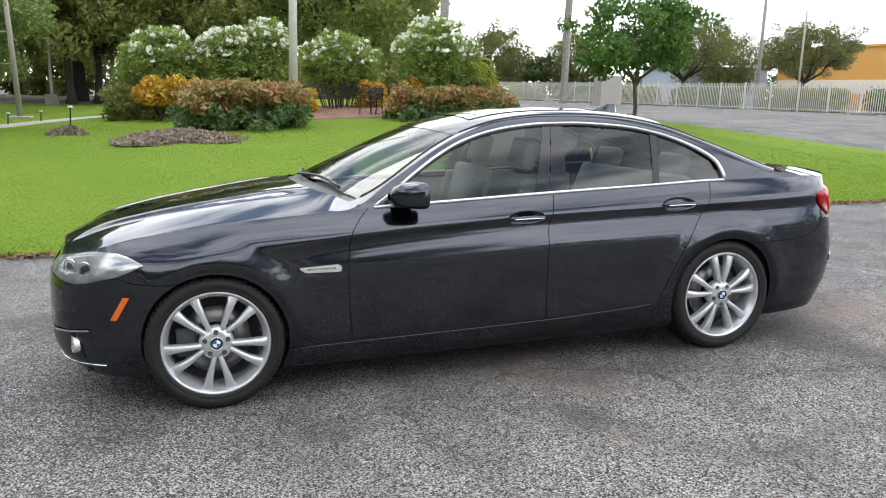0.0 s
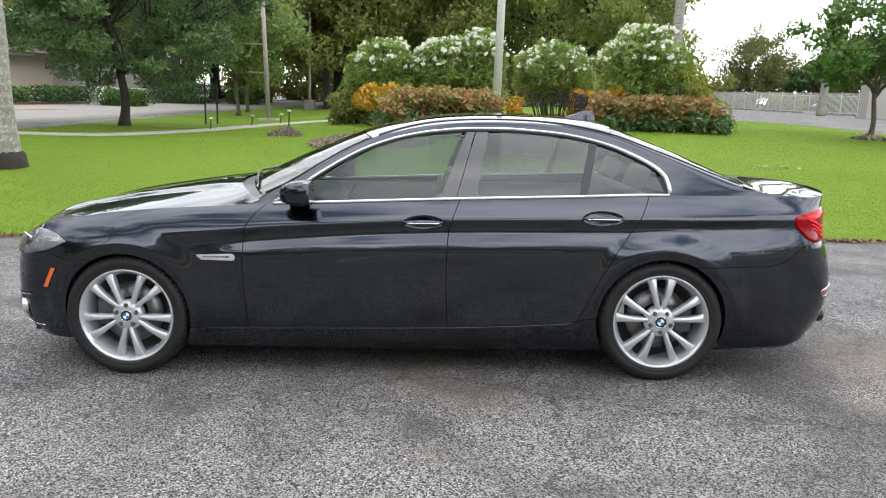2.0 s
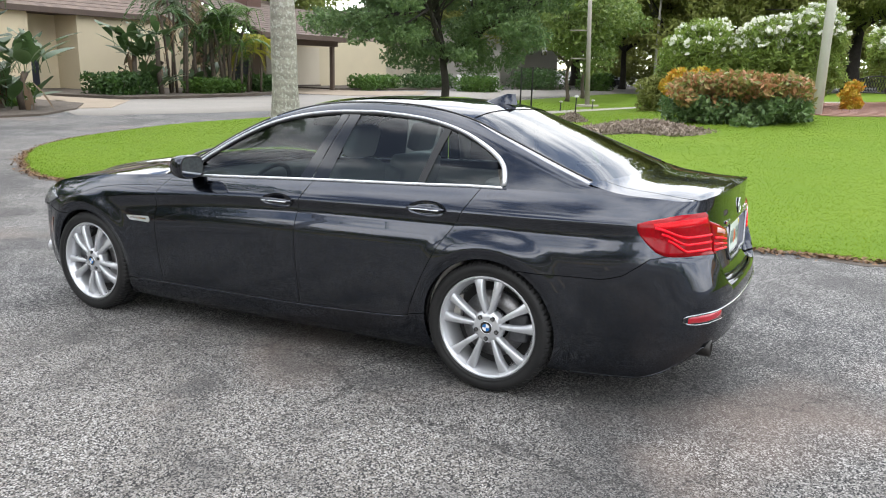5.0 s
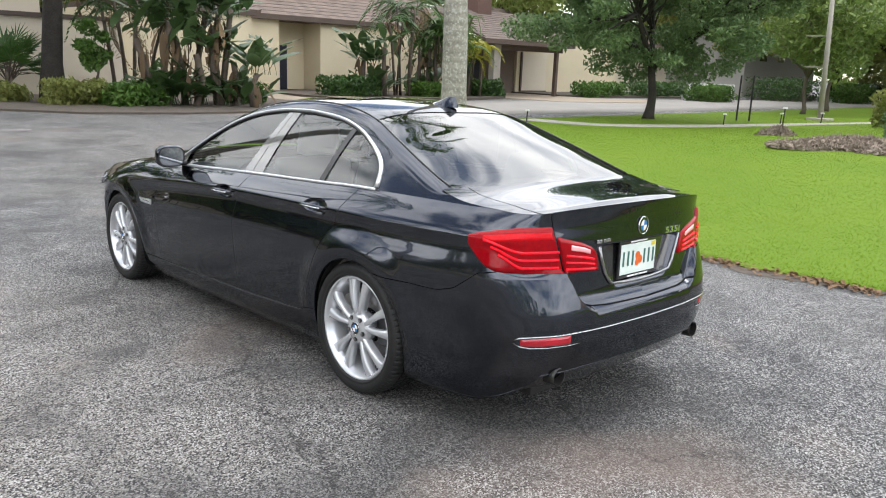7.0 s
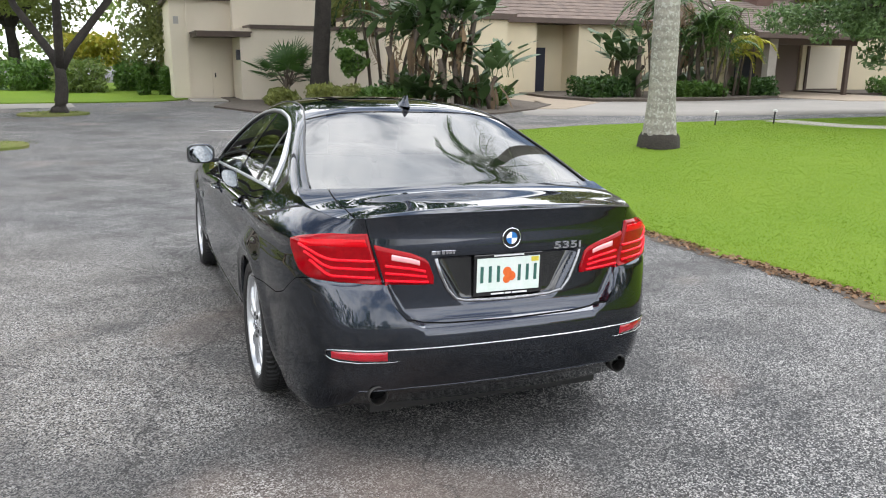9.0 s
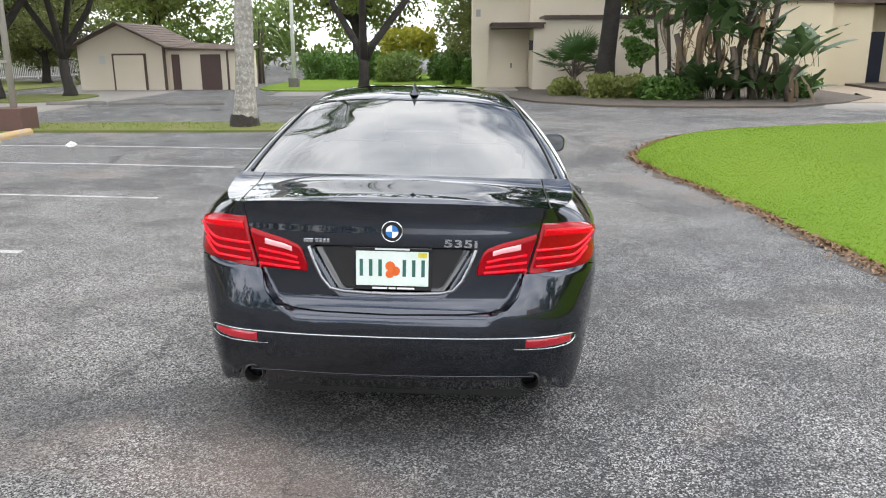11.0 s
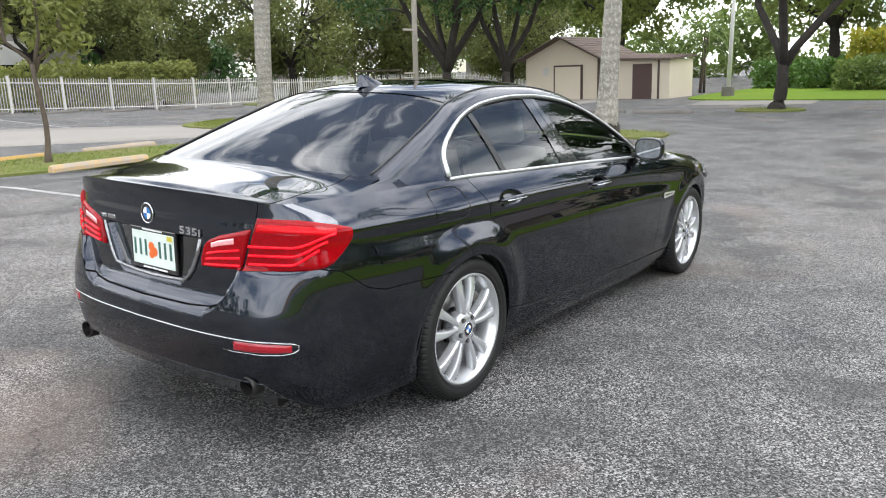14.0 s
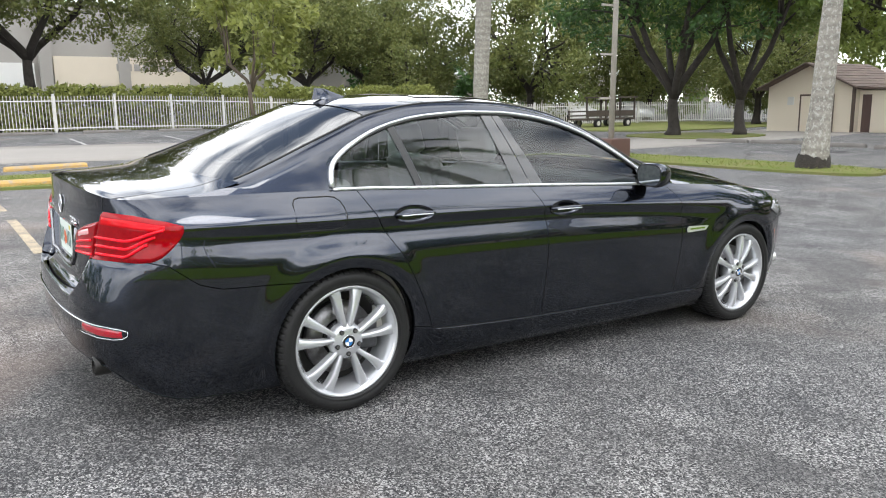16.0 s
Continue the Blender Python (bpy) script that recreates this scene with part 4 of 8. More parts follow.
def roundel(parent, m, r, thick):
    """A round badge: dark ring and quartered blue and white centre, facing +z of m."""
    bm = bmesh.new()
    bmesh.ops.create_cone(bm, cap_ends=True, segments=40, radius1=r, radius2=r * 0.96, depth=thick, matrix=m @ Matrix.Translation((0, 0, thick / 2)))
    disc = part("badge", bm, GLOSS_BLACK, parent, "round badge with blue and white quarters")
    ringpts = [m @ Vector((r * math.cos(a), r * math.sin(a), thick * 0.8)) for a in np.linspace(0, 2 * math.pi, 41)[:-1]]
    quarter = []
    for k in range(4):
        bm = bmesh.new()
        vs = [bm.verts.new(m @ Vector((0, 0, thick + 0.0006)))]
        vs += [bm.verts.new(m @ Vector((0.62 * r * math.cos(a), 0.62 * r * math.sin(a), thick + 0.0006))) for a in np.linspace(k * math.pi / 2, (k + 1) * math.pi / 2, 10)]
        bm.faces.new(vs)
        quarter.append((bm, BLUE if k % 2 else WHITE))
    for child_bm, mat in quarter:
        if parent is car:
            part("badge_quarter", child_bm, mat, disc)
        else:
            part("badge_quarter", child_bm, mat, parent)
    sheet("badge_ring", *tube(ringpts, r * 0.06, 6, True), CHROME, disc if parent is car else parent)
    return disc


wheel = build_wheel()
wheel.matrix_local = pose(-HUB_X, -HUB_Y, HUB_Z, 0, 180, 0)
copy_thing(wheel, pose(HUB_X, -HUB_Y - 0.008, HUB_Z))
copy_thing(wheel, pose(-HUB_X, HUB_Y, HUB_Z, 0, 0, 180) @ pose(0, 0, 0, 0, 22, 0))
copy_thing(wheel, pose(HUB_X, HUB_Y + 0.008, HUB_Z, 0, 0, 180))


# lamps, handles, mirrors, badges
def overlay(name, s0, s1, low, high, out, mat, label="", n=40, m=10, sides=2, parent=None):
    """A lens or trim piece that lies on the skin, a little proud of it, with closed edges."""
    a, b = np.meshgrid(np.linspace(0, 1, n), np.linspace(0, 1, m), indexing="ij")
    z = 0.77 + 0.19 * b
    for _ in range(5):
        left, right = (q(z) if callable(q) else q for q in (s0, s1))
        s = left + (right - left) * a
        z = low(s) * (1 - b) + high(s) * b
    outer = wall(s, z, out)
    rim_ = wall(s, z, 0.0)
    outer = np.where(((a <= 0) | (a >= 1) | (b <= 0) | (b >= 1))[..., None], rim_, outer)
    v, f = patch(outer)
    if sides == 2:
        made = both(name, v, f, mat, label)
        return made
    return (sheet(name, *full((v, f)), mat, car, label),)


def path_s(pts):
    ks, kz = zip(*pts)
    return lambda s: np.interp(s, ks, kz)


tl0 = s_x(2.200)
tail_top = path_s([(tl0, 0.922), (s_x(2.26), 0.938), (s_x(2.34), 0.952), (s_x(2.40), 0.960), (s_rear(0.63), 0.966), (s_rear(0.55), 0.968)])
tail_low = path_s([(tl0, 0.898), (s_x(2.215), 0.868), (s_x(2.25), 0.828), (s_x(2.285), 0.796), (s_x(2.32), 0.780), (s_x(2.36), 0.774), (s_rear(0.62), 0.769), (s_rear(0.55), 0.768)])


def lamp_split(gap):
    """Where outer and inner lamp meet, on the slanted edge of the boot lid."""
    return lambda z: s_rear(lid_y(z) + gap)


def share(low, high, q):
    return lambda s: low(s) * (1 - q) + high(s) * q


for lens in overlay("tail_light", tl0, lamp_split(0.006), tail_low, tail_top, 0.012, RED_LENS, "red tail light lens", 70, 18):
    lens.visible_shadow = False
# inside the outer lamp: a pale band above, three light guides that turn up at their outer ends
overlay("tail_light_upper", s_x(2.262), lamp_split(0.014), share(tail_low, tail_top, 0.70), share(tail_low, tail_top, 0.94), 0.0135, RED_UPPER, "paler red upper lens", 40, 6)
for k, q in enumerate((0.10, 0.27, 0.44)):
    line = []
    for u in np.linspace(0, 1, 40):
        s_ = float(s_rear(0.600) + (s_x(2.335 - 0.030 * k) - s_rear(0.600)) * u)
        rise = 0.30 * float(step(0.62 - 0.05 * k, 1.05, u))
        lo_, hi_ = float(tail_low(s_)), float(tail_top(s_))
        line.append(Vector(wall(s_, lo_ + (hi_ - lo_) * (q + rise) + 0.004, 0.0135)))
    for sd in (1, -1):
        sheet("tail_light_bar", *tube([Vector((v.x, sd * v.y, v.z)) for v in line], 0.0062, 8), RED_BAR, car, "bright red light bar")
in_top = path_s([(s_rear(0.64), 0.935), (s_rear(0.60), 0.922), (s_rear(0.45), 0.888), (s_rear(0.39), 0.866), (s_rear(0.372), 0.850), (s_rear(0.345), 0.775)])
in_low = path_s([(s_rear(0.64), 0.768), (s_rear(0.40), 0.757), (s_rear(0.345), 0.757)])
overlay("inner_tail_light", lamp_split(-0.006), s_rear(0.347), in_low, in_top, 0.012, RED_LENS, "red inner tail light lens", 50, 18)
for q in (0.10, 0.30, 0.50):
    line = [Vector(wall(s_, float(share(in_low, in_top, q)(s_)) + 0.003, 0.0135)) for s_ in np.linspace(float(s_rear(0.556)), float(s_rear(0.372 + 0.03 * q)), 24)]
    for sd in (1, -1):
        sheet("tail_light_bar", *tube([Vector((v.x, sd * v.y, v.z)) for v in line], 0.0058, 8), RED_BAR, car, "bright red light bar")
overlay("reverse_light", s_rear(0.535), s_rear(0.405), share(in_low, in_top, 0.66), share(in_low, in_top, 0.90), 0.0150, CLEAR_RED, "pale reversing light", 20, 6)

strip_low = path_s([(s_rear(0.772), 0.487), (s_rear(0.755), 0.497), (s_rear(0.70), 0.504), (s_rear(0.5), 0.508), (S_END, 0.507)])
half = [wall(q, float(strip_low(q)) + 0.004, 0.003) for q in np.linspace(s_rear(0.768), S_END, 60)]
tip = [wall(s_rear(y), z, 0.004) for y, z in ((0.50, 0.464), (0.56, 0.460), (0.66, 0.457), (0.725, 0.457), (0.755, 0.463), (0.770, 0.476))]
for sd in (1, -1):
    sheet("reflector_trim", *tube([Vector((q[0], sd * q[1], q[2])) for q in tip + half[:2]], [0.0012, 0.002, 0.0026, 0.0028, 0.003, 0.0032, 0.0034, 0.0034], 8), DARK_CHROME, car, "chrome reflector trim")
strip_pts = [Vector(q) for q in half] + [Vector((q[0], -q[1], q[2])) for q in half[-2::-1]]
sheet("bumper_strip", *tube(strip_pts, 0.0036, 8), DARK_CHROME, car, "chrome bumper strip")
rf0, rf1 = s_rear(0.752), s_rear(0.548)
overlay("rear_reflector", rf0, rf1, lambda s: 0.466 + 0 * s, lambda s: strip_low(s) - 0.003, 0.004, RED_DEEP, "red bumper reflector", 30, 6)

# rear diffuser and exhausts
dif_top = path_s([(s_rear(0.44), 0.300), (s_rear(0.36), 0.326), (S_END, 0.336)])
sheet("rear_diffuser", *full(strip_s(s_rear(0.44), S_END, lambda s: 0.272 + 0 * s, dif_top, 60, 8, out=-0.016)), GLOSS_BLACK, car, "gloss black rear diffuser")
for yy in (-0.575, 0.575):
    v1 = lathe([(0.036, 0.0), (0.041, 0.0), (0.042, -0.012), (0.042, -0.16), (0.036, -0.16), (0.035, -0.02), (0.036, 0.0)], 32)
    v = np.array(v1[0])
    v = np.stack([2.515 + v[:, 1], yy + v[:, 0], 0.312 + v[:, 2]], -1)
    tip = sheet("exhaust_tip", v, v1[1], PIPE, car, "dark round exhaust tip")
    v2 = lathe([(0.0, 0.0), (0.036, 0.0)], 24)
    w = np.array(v2[0])
    sheet("exhaust_bore", np.stack([2.43 + w[:, 1], yy + w[:, 0], 0.312 + w[:, 2]], -1), v2[1], UNDER, tip)

# licence plate in its recess, with the boot badges
trim_pts = []
for y, z in [(-0.335, 0.862), (-0.315, 0.80), (-0.285, 0.735), (-0.25, 0.692), (-0.20, 0.676), (-0.1, 0.673), (0, 0.672), (0.1, 0.673), (0.20, 0.676), (0.25, 0.692), (0.285, 0.735), (0.315, 0.80), (0.335, 0.862)]:
    p = wall(s_rear(abs(y)), z, 0.003)
    trim_pts.append(Vector((p[0], y, z)))
sheet("plate_recess_trim", *tube(trim_pts, 0.008, 8), RECESS, car, "dark satin trim round the plate recess")
rz = np.linspace(0.684, 0.852, 16)
rec = [[wall(s_rear(np.interp(z, [0.684, 0.852], [0.222, 0.318]) * u), z, 0.0012) * np.array([1, 1, 1]) for u in np.linspace(1, 0, 20)] for z in rz]
sheet("plate_recess_panel", *full(patch(np.array(rec))), GLOSS_BLACK, car, "glossy dark panel behind the plate")
PX = float(wall(S_END, 0.77)[0]) + 0.010
bm = bmesh.new()
box(bm, PX - 0.006, PX + 0.006, -0.160, 0.160, 0.682, 0.862, 0.004)
holder = part("plate_frame", bm, GLOSS_BLACK, car, "black licence plate frame")
bm = bmesh.new()
box(bm, PX, PX + 0.008, -0.147, 0.147, 0.702, 0.846, 0.003)
plate = part("licence_plate", bm, PLATE, holder, "white plate with green marks and an orange motif")
for y in (-0.125, -0.087, -0.049, 0.049, 0.087, 0.125):
    bm = bmesh.new()
    box(bm, PX + 0.0085, PX + 0.0095, y - 0.007, y + 0.007, 0.742, 0.812)
    part("plate_bar", bm, PLATE_GREEN, plate)
bm = bmesh.new()
for dy, dz, r in ((-0.008, 0.785, 0.020), (0.012, 0.765, 0.020), (-0.010, 0.752, 0.017)):
    bmesh.ops.create_cone(bm, cap_ends=True, segments=18, radius1=r, radius2=r, depth=0.001, matrix=pose(PX + 0.009 + 0.0004 * dz, dy, dz, 0, 90, 0))
part("plate_motif", bm, ORANGE, holder)
bm = bmesh.new()
box(bm, PX + 0.0085, PX + 0.0095, 0.105, 0.140, 0.822, 0.842)
part("plate_sticker", bm, YELLOW, holder)
for y0, y1, z in ((-0.08, -0.02, 0.692), (-0.014, 0.014, 0.692), (0.02, 0.09, 0.692), (-0.07, 0.07, 0.8545)):
    bm = bmesh.new()
    box(bm, PX + 0.006, PX + 0.0072, y0, y1, z - 0.0035, z + 0.0035)
    part("plate_frame_mark", bm, WHITE, holder)
BX = float(wall(S_END, 0.935)[0])
roundel(car, pose(BX - 0.001, 0, 0.930, 0, 90, 0), 0.041, 0.006)
for y0, y1 in ((-0.355, -0.335), (-0.333, -0.318), (-0.308, -0.296), (-0.293, -0.281), (-0.278, -0.266), (-0.263, -0.252)):
    xx = float(wall(s_rear(0.30), 0.885)[0])
    bm = bmesh.new()
    box(bm, xx - 0.002, xx + 0.004, y0, y1, 0.878, 0.893, 0.001)
    part("boot_script_bar", bm, CHROME, car)
txt = bpy.data.curves.new("model_number", "FONT")
txt.body, txt.size, txt.extrude, txt.align_x = "535i", 0.050, 0.002, "CENTER"
txt.space_character, txt.offset = 1.1, 0.0014
txt.materials.append(CHROME)
tob = new("model_number", txt)
tob.parent = car
xx = float(wall(s_rear(0.275), 0.885)[0])
tob.matrix_local = pose(xx + 0.002, 0.275, 0.872, 90, 0, 90)
tob.scale = (1.45, 0.85, 1)

# side details
both("side_marker", *skin(lambda z: -1.972 + 0.62 * (np.asarray(z) - 0.48), lambda z: -1.940 + 0.62 * (np.asarray(z) - 0.48), fixed(0.488), fixed(0.602), 6, 14, out=0.004), AMBER, "amber side marker")
both("fender_vent", *strip_s(s_x(-1.065), s_x(-0.855), lambda s: np.interp(s, [s_x(-1.065), s_x(-1.04), s_x(-0.86), s_x(-0.855)], [0.690, 0.668, 0.664, 0.672]), lambda s: np.interp(s, [s_x(-1.065), s_x(-0.87), s_x(-0.855)], [0.696, 0.703, 0.688]), 20, 5, out=0.006), SATIN, "satin metal fender vent")
both("fender_vent_inset", *strip_s(s_x(-1.03), s_x(-0.885), lambda s: 0.680 + 0 * s, lambda s: 0.690 + 0 * s, 14, 3, out=0.008), CHROME)
hl0, hl1 = 0.44, 1.160
hl_top = path_s([(hl0, 0.752), (0.60, 0.775), (0.773, 0.797), (0.90, 0.811), (0.987, 0.811), (1.04, 0.805), (1.085, 0.794), (hl1, 0.757)])
hl_low = path_s([(hl0, 0.690), (0.55, 0.678), (0.631, 0.668), (0.70, 0.658), (0.782, 0.655), (0.86, 0.664), (0.934, 0.680), (1.031, 0.700), (1.10, 0.726), (hl1, 0.753)])
overlay("headlight_bowl", hl0, hl1, hl_low, hl_top, 0.002, HEAD_IN, "silver headlight reflector", 50, 12)
overlay("headlight_lens", hl0, hl1, hl_low, hl_top, 0.016, LAMP_GLASS, "clear headlight lens", 50, 12)
for x0 in (-2.175, -2.075):
    for sd in (-1, 1):
        p = wall(s_x(x0), 0.722, 0.002)
        ringp = [Vector((p[0] + 0.038 * math.cos(a) * 0.8, sd * -p[1] + sd * 0.038 * math.cos(a) * 0.5, 0.724 + 0.041 * math.sin(a))) for a in np.linspace(0, 2 * math.pi, 25)[:-1]]
        bm = bmesh.new()
        n_ = Vector(wall(s_x(x0), 0.722, 0.02)) - Vector(wall(s_x(x0), 0.722, 0.0))
        c_ = Vector((p[0], sd * -p[1], 0.722))
        n_ = Vector((n_.x, sd * -n_.y, n_.z)).normalized()
        rod(bm, c_ - n_ * 0.004, c_ + n_ * 0.003, 0.034, 0.030, 24)
        part("headlight_projector", bm, STEEL, car, "grey projector lens")
        sheet("headlight_ring", *tube(ringp, 0.004, 6, True), CHROME, car)
both("fog_light_trim", *strip_s(0.44, 0.86, lambda s: np.interp(s, [0.44, 0.86], [0.384, 0.428]), lambda s: np.interp(s, [0.44, 0.60, 0.86], [0.398, 0.414, 0.436]), 30, 3, out=0.007), CHROME, "chrome fog light trim")
both("front_intake", *strip_s(0.42, 0.80, lambda s: 0.275 + 0 * s, lambda s: np.interp(s, [0.44, 0.74, 0.80], [0.382, 0.412, 0.36]), 24, 6, out=0.003), BLACK_TRIM)
lip = [Vector(wall(q, float(np.interp(q, [0.40, 0.60, 0.90], [0.262, 0.252, 0.250])), 0.004)) for q in np.linspace(0.40, 0.92, 24)]
for sd in (1, -1):
    sheet("front_lip", *tube([Vector((p.x, sd * p.y, p.z)) for p in lip], 0.0045, 6), CHROME, car, "thin bright lower bumper lip")
    q = wall(0.782, 0.536, 0.001)
    sheet("parking_sensor", *tube([Vector((q[0] + 0.011 * math.cos(a) * 0.75, sd * (q[1] + 0.011 * math.cos(a) * -0.66), q[2] + 0.011 * math.sin(a))) for a in np.linspace(0, 2 * math.pi, 17)[:-1]], 0.0015, 5, True), BLACK_TRIM, car)
sheet("lower_grille", *full(strip_s(0, s_front(0.36), lambda s: 0.27 + 0 * s, lambda s: 0.42 + 0 * s, 20, 8, out=0.004)), BLACK_TRIM, car)
both("kidney_grille", *strip_s(s_front(0.03), s_front(0.30), lambda s: 0.55 + 0 * s, lambda s: 0.735 + 0 * s, 16, 10, out=0.006), GLOSS_BLACK)
fg = wall(0.747, 0.348, 0.006)
for sd in (-1, 1):
    bm = bmesh.new()
    rod(bm, (fg[0] + 0.05, sd * -fg[1] * 0.97, 0.35), (fg[0] - 0.004, sd * -fg[1], 0.35), 0.042, 0.042, 24)
    part("fog_light", bm, HEAD_IN, car, "round fog light")

for hx0, hz0 in HANDLES:
    for sd in (-1, 1):
        rows = []
        for sc, dip in ((1.0, 0.0), (0.93, 0.012), (0.75, 0.021), (0.4, 0.026), (0.0, 0.027)):
            ring = [wall(s_x(hx0 + 0.112 * sc * math.cos(a)), hz0 - 0.003 + 0.041 * sc * math.sin(a), -dip) for a in np.linspace(0, 2 * math.pi, 41)]
            rows.append([[p[0], sd * -p[1], p[2]] for p in ring])
        sheet("handle_recess", *patch(np.array(rows), flip=sd > 0), PAINT, car)
        grip = [Vector((hx0 + u, sd * (-(wall(s_x(hx0 + u), hz0)[1]) + 0.004 + 0.030 * (1 - (u / 0.112) ** 4)), hz0 + 0.004 * (1 - (u / 0.11) ** 2))) for u in np.linspace(-0.108, 0.108, 24)]
        gv, gf = tube(grip, [0.0125 * (1 - 0.45 * (abs(i - 11.5) / 11.5) ** 3) for i in range(24)], 10)
        handle = sheet("door_handle", gv, gf, PAINT, car, "body-coloured door handle with bright strip")
        st = [p_ + Vector((0, sd * 0.0115, -0.003)) for p_ in grip[2:-2]]
        sheet("handle_strip", *tube(st, 0.0035, 6), CHROME, handle)

for sd in (-1, 1):
    rows = []
    for k, (x0, y0, z0, ry, rz) in enumerate(((-0.60, 0.915, 1.030, 0.028, 0.018), (-0.578, 0.930, 1.035, 0.062, 0.046), (-0.535, 0.945, 1.039, 0.082, 0.062), (-0.475, 0.957, 1.040, 0.094, 0.069), (-0.437, 0.961, 1.039, 0.096, 0.070), (-0.422, 0.961, 1.039, 0.089, 0.064))):
        ring = []
        for a in np.linspace(0, 2 * math.pi, 33)[:-1]:
            c, s_ = math.cos(a), math.sin(a)
            e = 0.62
            ring.append([x0, sd * (y0 + ry * abs(c) ** e * (1 if c > 0 else -1)), z0 + rz * abs(s_) ** e * (1 if s_ > 0 else -1)])
        rows.append(ring + [ring[0]])
    arr = np.array(rows)
    shell = sheet("mirror_housing", *patch(arr, flip=sd > 0), PAINT, car, "body-coloured wing mirror")
    back = arr[-1][:-1]
    sheet("mirror_glass", [tuple(np.array([-0.4215, *((p - back.mean(0))[1:] * 0.90 + back.mean(0)[1:])])) for p in back], [tuple(range(32)) if sd < 0 else tuple(range(32))[::-1]], MIRROR, shell, "mirror glass", False)
    sheet("mirror_rim", [tuple(p) for p in back], [tuple(range(32)) if sd < 0 else tuple(range(32))[::-1]], BLACK_TRIM, shell, "", False)
    bm = bmesh.new()
    box(bm, -0.57, -0.46, min(sd * 0.83, sd * 0.93), max(sd * 0.83, sd * 0.93), 0.975, 1.005, 0.012)
    part("mirror_foot", bm, BLACK_TRIM, shell, "", True)
    tri = [band(x, z) for x, z in ((-0.64, 0.985), (-0.50, 0.985), (-0.50, 1.065))]
    sheet("mirror_triangle", [(p[0], sd * (-p[1] + 0.004), p[2]) for p in tri], [(0, 1, 2) if sd < 0 else (2, 1, 0)], GLOSS_BLACK, shell)

# fuel flap on the right rear quarter, roof fin, wipers, corner gaps
def line_on_wall(pts, side, r=0.0028, name="panel_gap", out=0.0002):
    p = [wall(s_x(x), z, out) for x, z in pts]
    return sheet(name, *tube([Vector((q[0], side * -q[1], q[2])) for q in p], r, 5), UNDER, car)


flap = [(1.737, 0.915), (1.734, 0.985), (1.722, 1.002), (1.70, 1.008), (1.56, 1.008), (1.53, 1.004), (1.508, 0.988), (1.497, 0.96), (1.495, 0.915), (1.503, 0.885), (1.525, 0.872), (1.56, 0.869), (1.715, 0.872)]
fl_low = lambda s: np.interp(s, [s_x(1.497), s_x(1.505), s_x(1.53), s_x(1.57), s_x(1.72), s_x(1.733)], [0.930, 0.890, 0.874, 0.871, 0.874, 0.885])
fl_top = lambda s: np.interp(s, [s_x(1.497), s_x(1.508), s_x(1.53), s_x(1.56), s_x(1.70), s_x(1.722), s_x(1.733)], [0.955, 0.984, 1.001, 1.005, 1.005, 0.998, 0.985])
fv, ff = strip_s(s_x(1.497), s_x(1.733), fl_low, fl_top, 40, 40, out=0.0012)
sheet("fuel_flap", mirrored(np.array(fv)), [q[::-1] for q in ff], PAINT, car, "body-coloured fuel filler flap")
line_on_wall(flap, 1, 0.0030, "fuel_flap_gap", 0.001)
fin_rows = []
for k, (z, x0, x1, w) in enumerate(((0.0, 1.02, 1.235, 0.034), (0.012, 1.03, 1.232, 0.026), (0.035, 1.10, 1.226, 0.012), (0.058, 1.165, 1.222, 0.004))):
    ring = [[x0 + (x1 - x0) * u, sgn * w * math.sin(math.pi * min(1, u * 0.9 + 0.08)) ** 0.6, float(MID_Z(1.12)) - 0.006 - 0.05 * max(0, (x0 + (x1 - x0) * u) - 1.15) * (1 if z == 0 else 0) + z] for sgn, us in ((1, np.linspace(0, 1, 10)), (-1, np.linspace(1, 0, 10))) for u in us]
    fin_rows.append(ring + [ring[0]])
sheet("roof_fin_antenna", *patch(np.array(fin_rows)), PAINT, car, "shark fin roof antenna")
for y0, y1, x0, x1 in ((-0.62, 0.05, -0.80, -0.93), (0.02, 0.60, -0.93, -0.82)):
    pts = [Vector((x0 + (x1 - x0) * u - 0.0, y0 + (y1 - y0) * u, crown(x0 + (x1 - x0) * u, y0 + (y1 - y0) * u) + 0.018)) for u in np.linspace(0, 1, 12)]
    sheet("wiper", *tube(pts, 0.008, 6), BLACK_TRIM, car)

# small pale sticker inside the foot of the rear window
st_x, st_y = np.meshgrid(np.linspace(1.845, 1.915, 4), np.linspace(-0.575, -0.515, 4), indexing="ij")
sheet("window_sticker", *patch(np.stack([st_x, st_y, crown(st_x, st_y) - 0.022], -1)), STICKER, car, "small pale window sticker")
for ob in car.children:
    if ob.name.split(".")[0] in ("windshield", "rear_window", "front_side_window", "rear_side_window", "quarter_window"):
        ob.visible_shadow = False


# ---- materials of the place ----
GRASS = material("lawn_turf", (0.094, 0.172, 0.017), 0.9, spec=0.1, tint=(0.155, 0.222, 0.026), scale=0.35, fine=70, bump=0.25, bump_scale=110, amount=0.5)
GRASS_WORN = material("worn_turf", (0.105, 0.15, 0.028), 0.9, spec=0.1, tint=(0.185, 0.165, 0.08), scale=1.1, fine=30, bump=0.5, bump_scale=60, amount=0.3)
BLADE_WORN = material("worn_grass_blades", (0.11, 0.185, 0.022), 0.7, spec=0.12, tint=(0.21, 0.21, 0.06), scale=0.9, fine=4, island=0.4, trans=0.25)
TAN = material("tan_paving", (0.33, 0.265, 0.195), 0.9, tint=(0.25, 0.205, 0.155), scale=1.2, fine=40, bump=0.2)
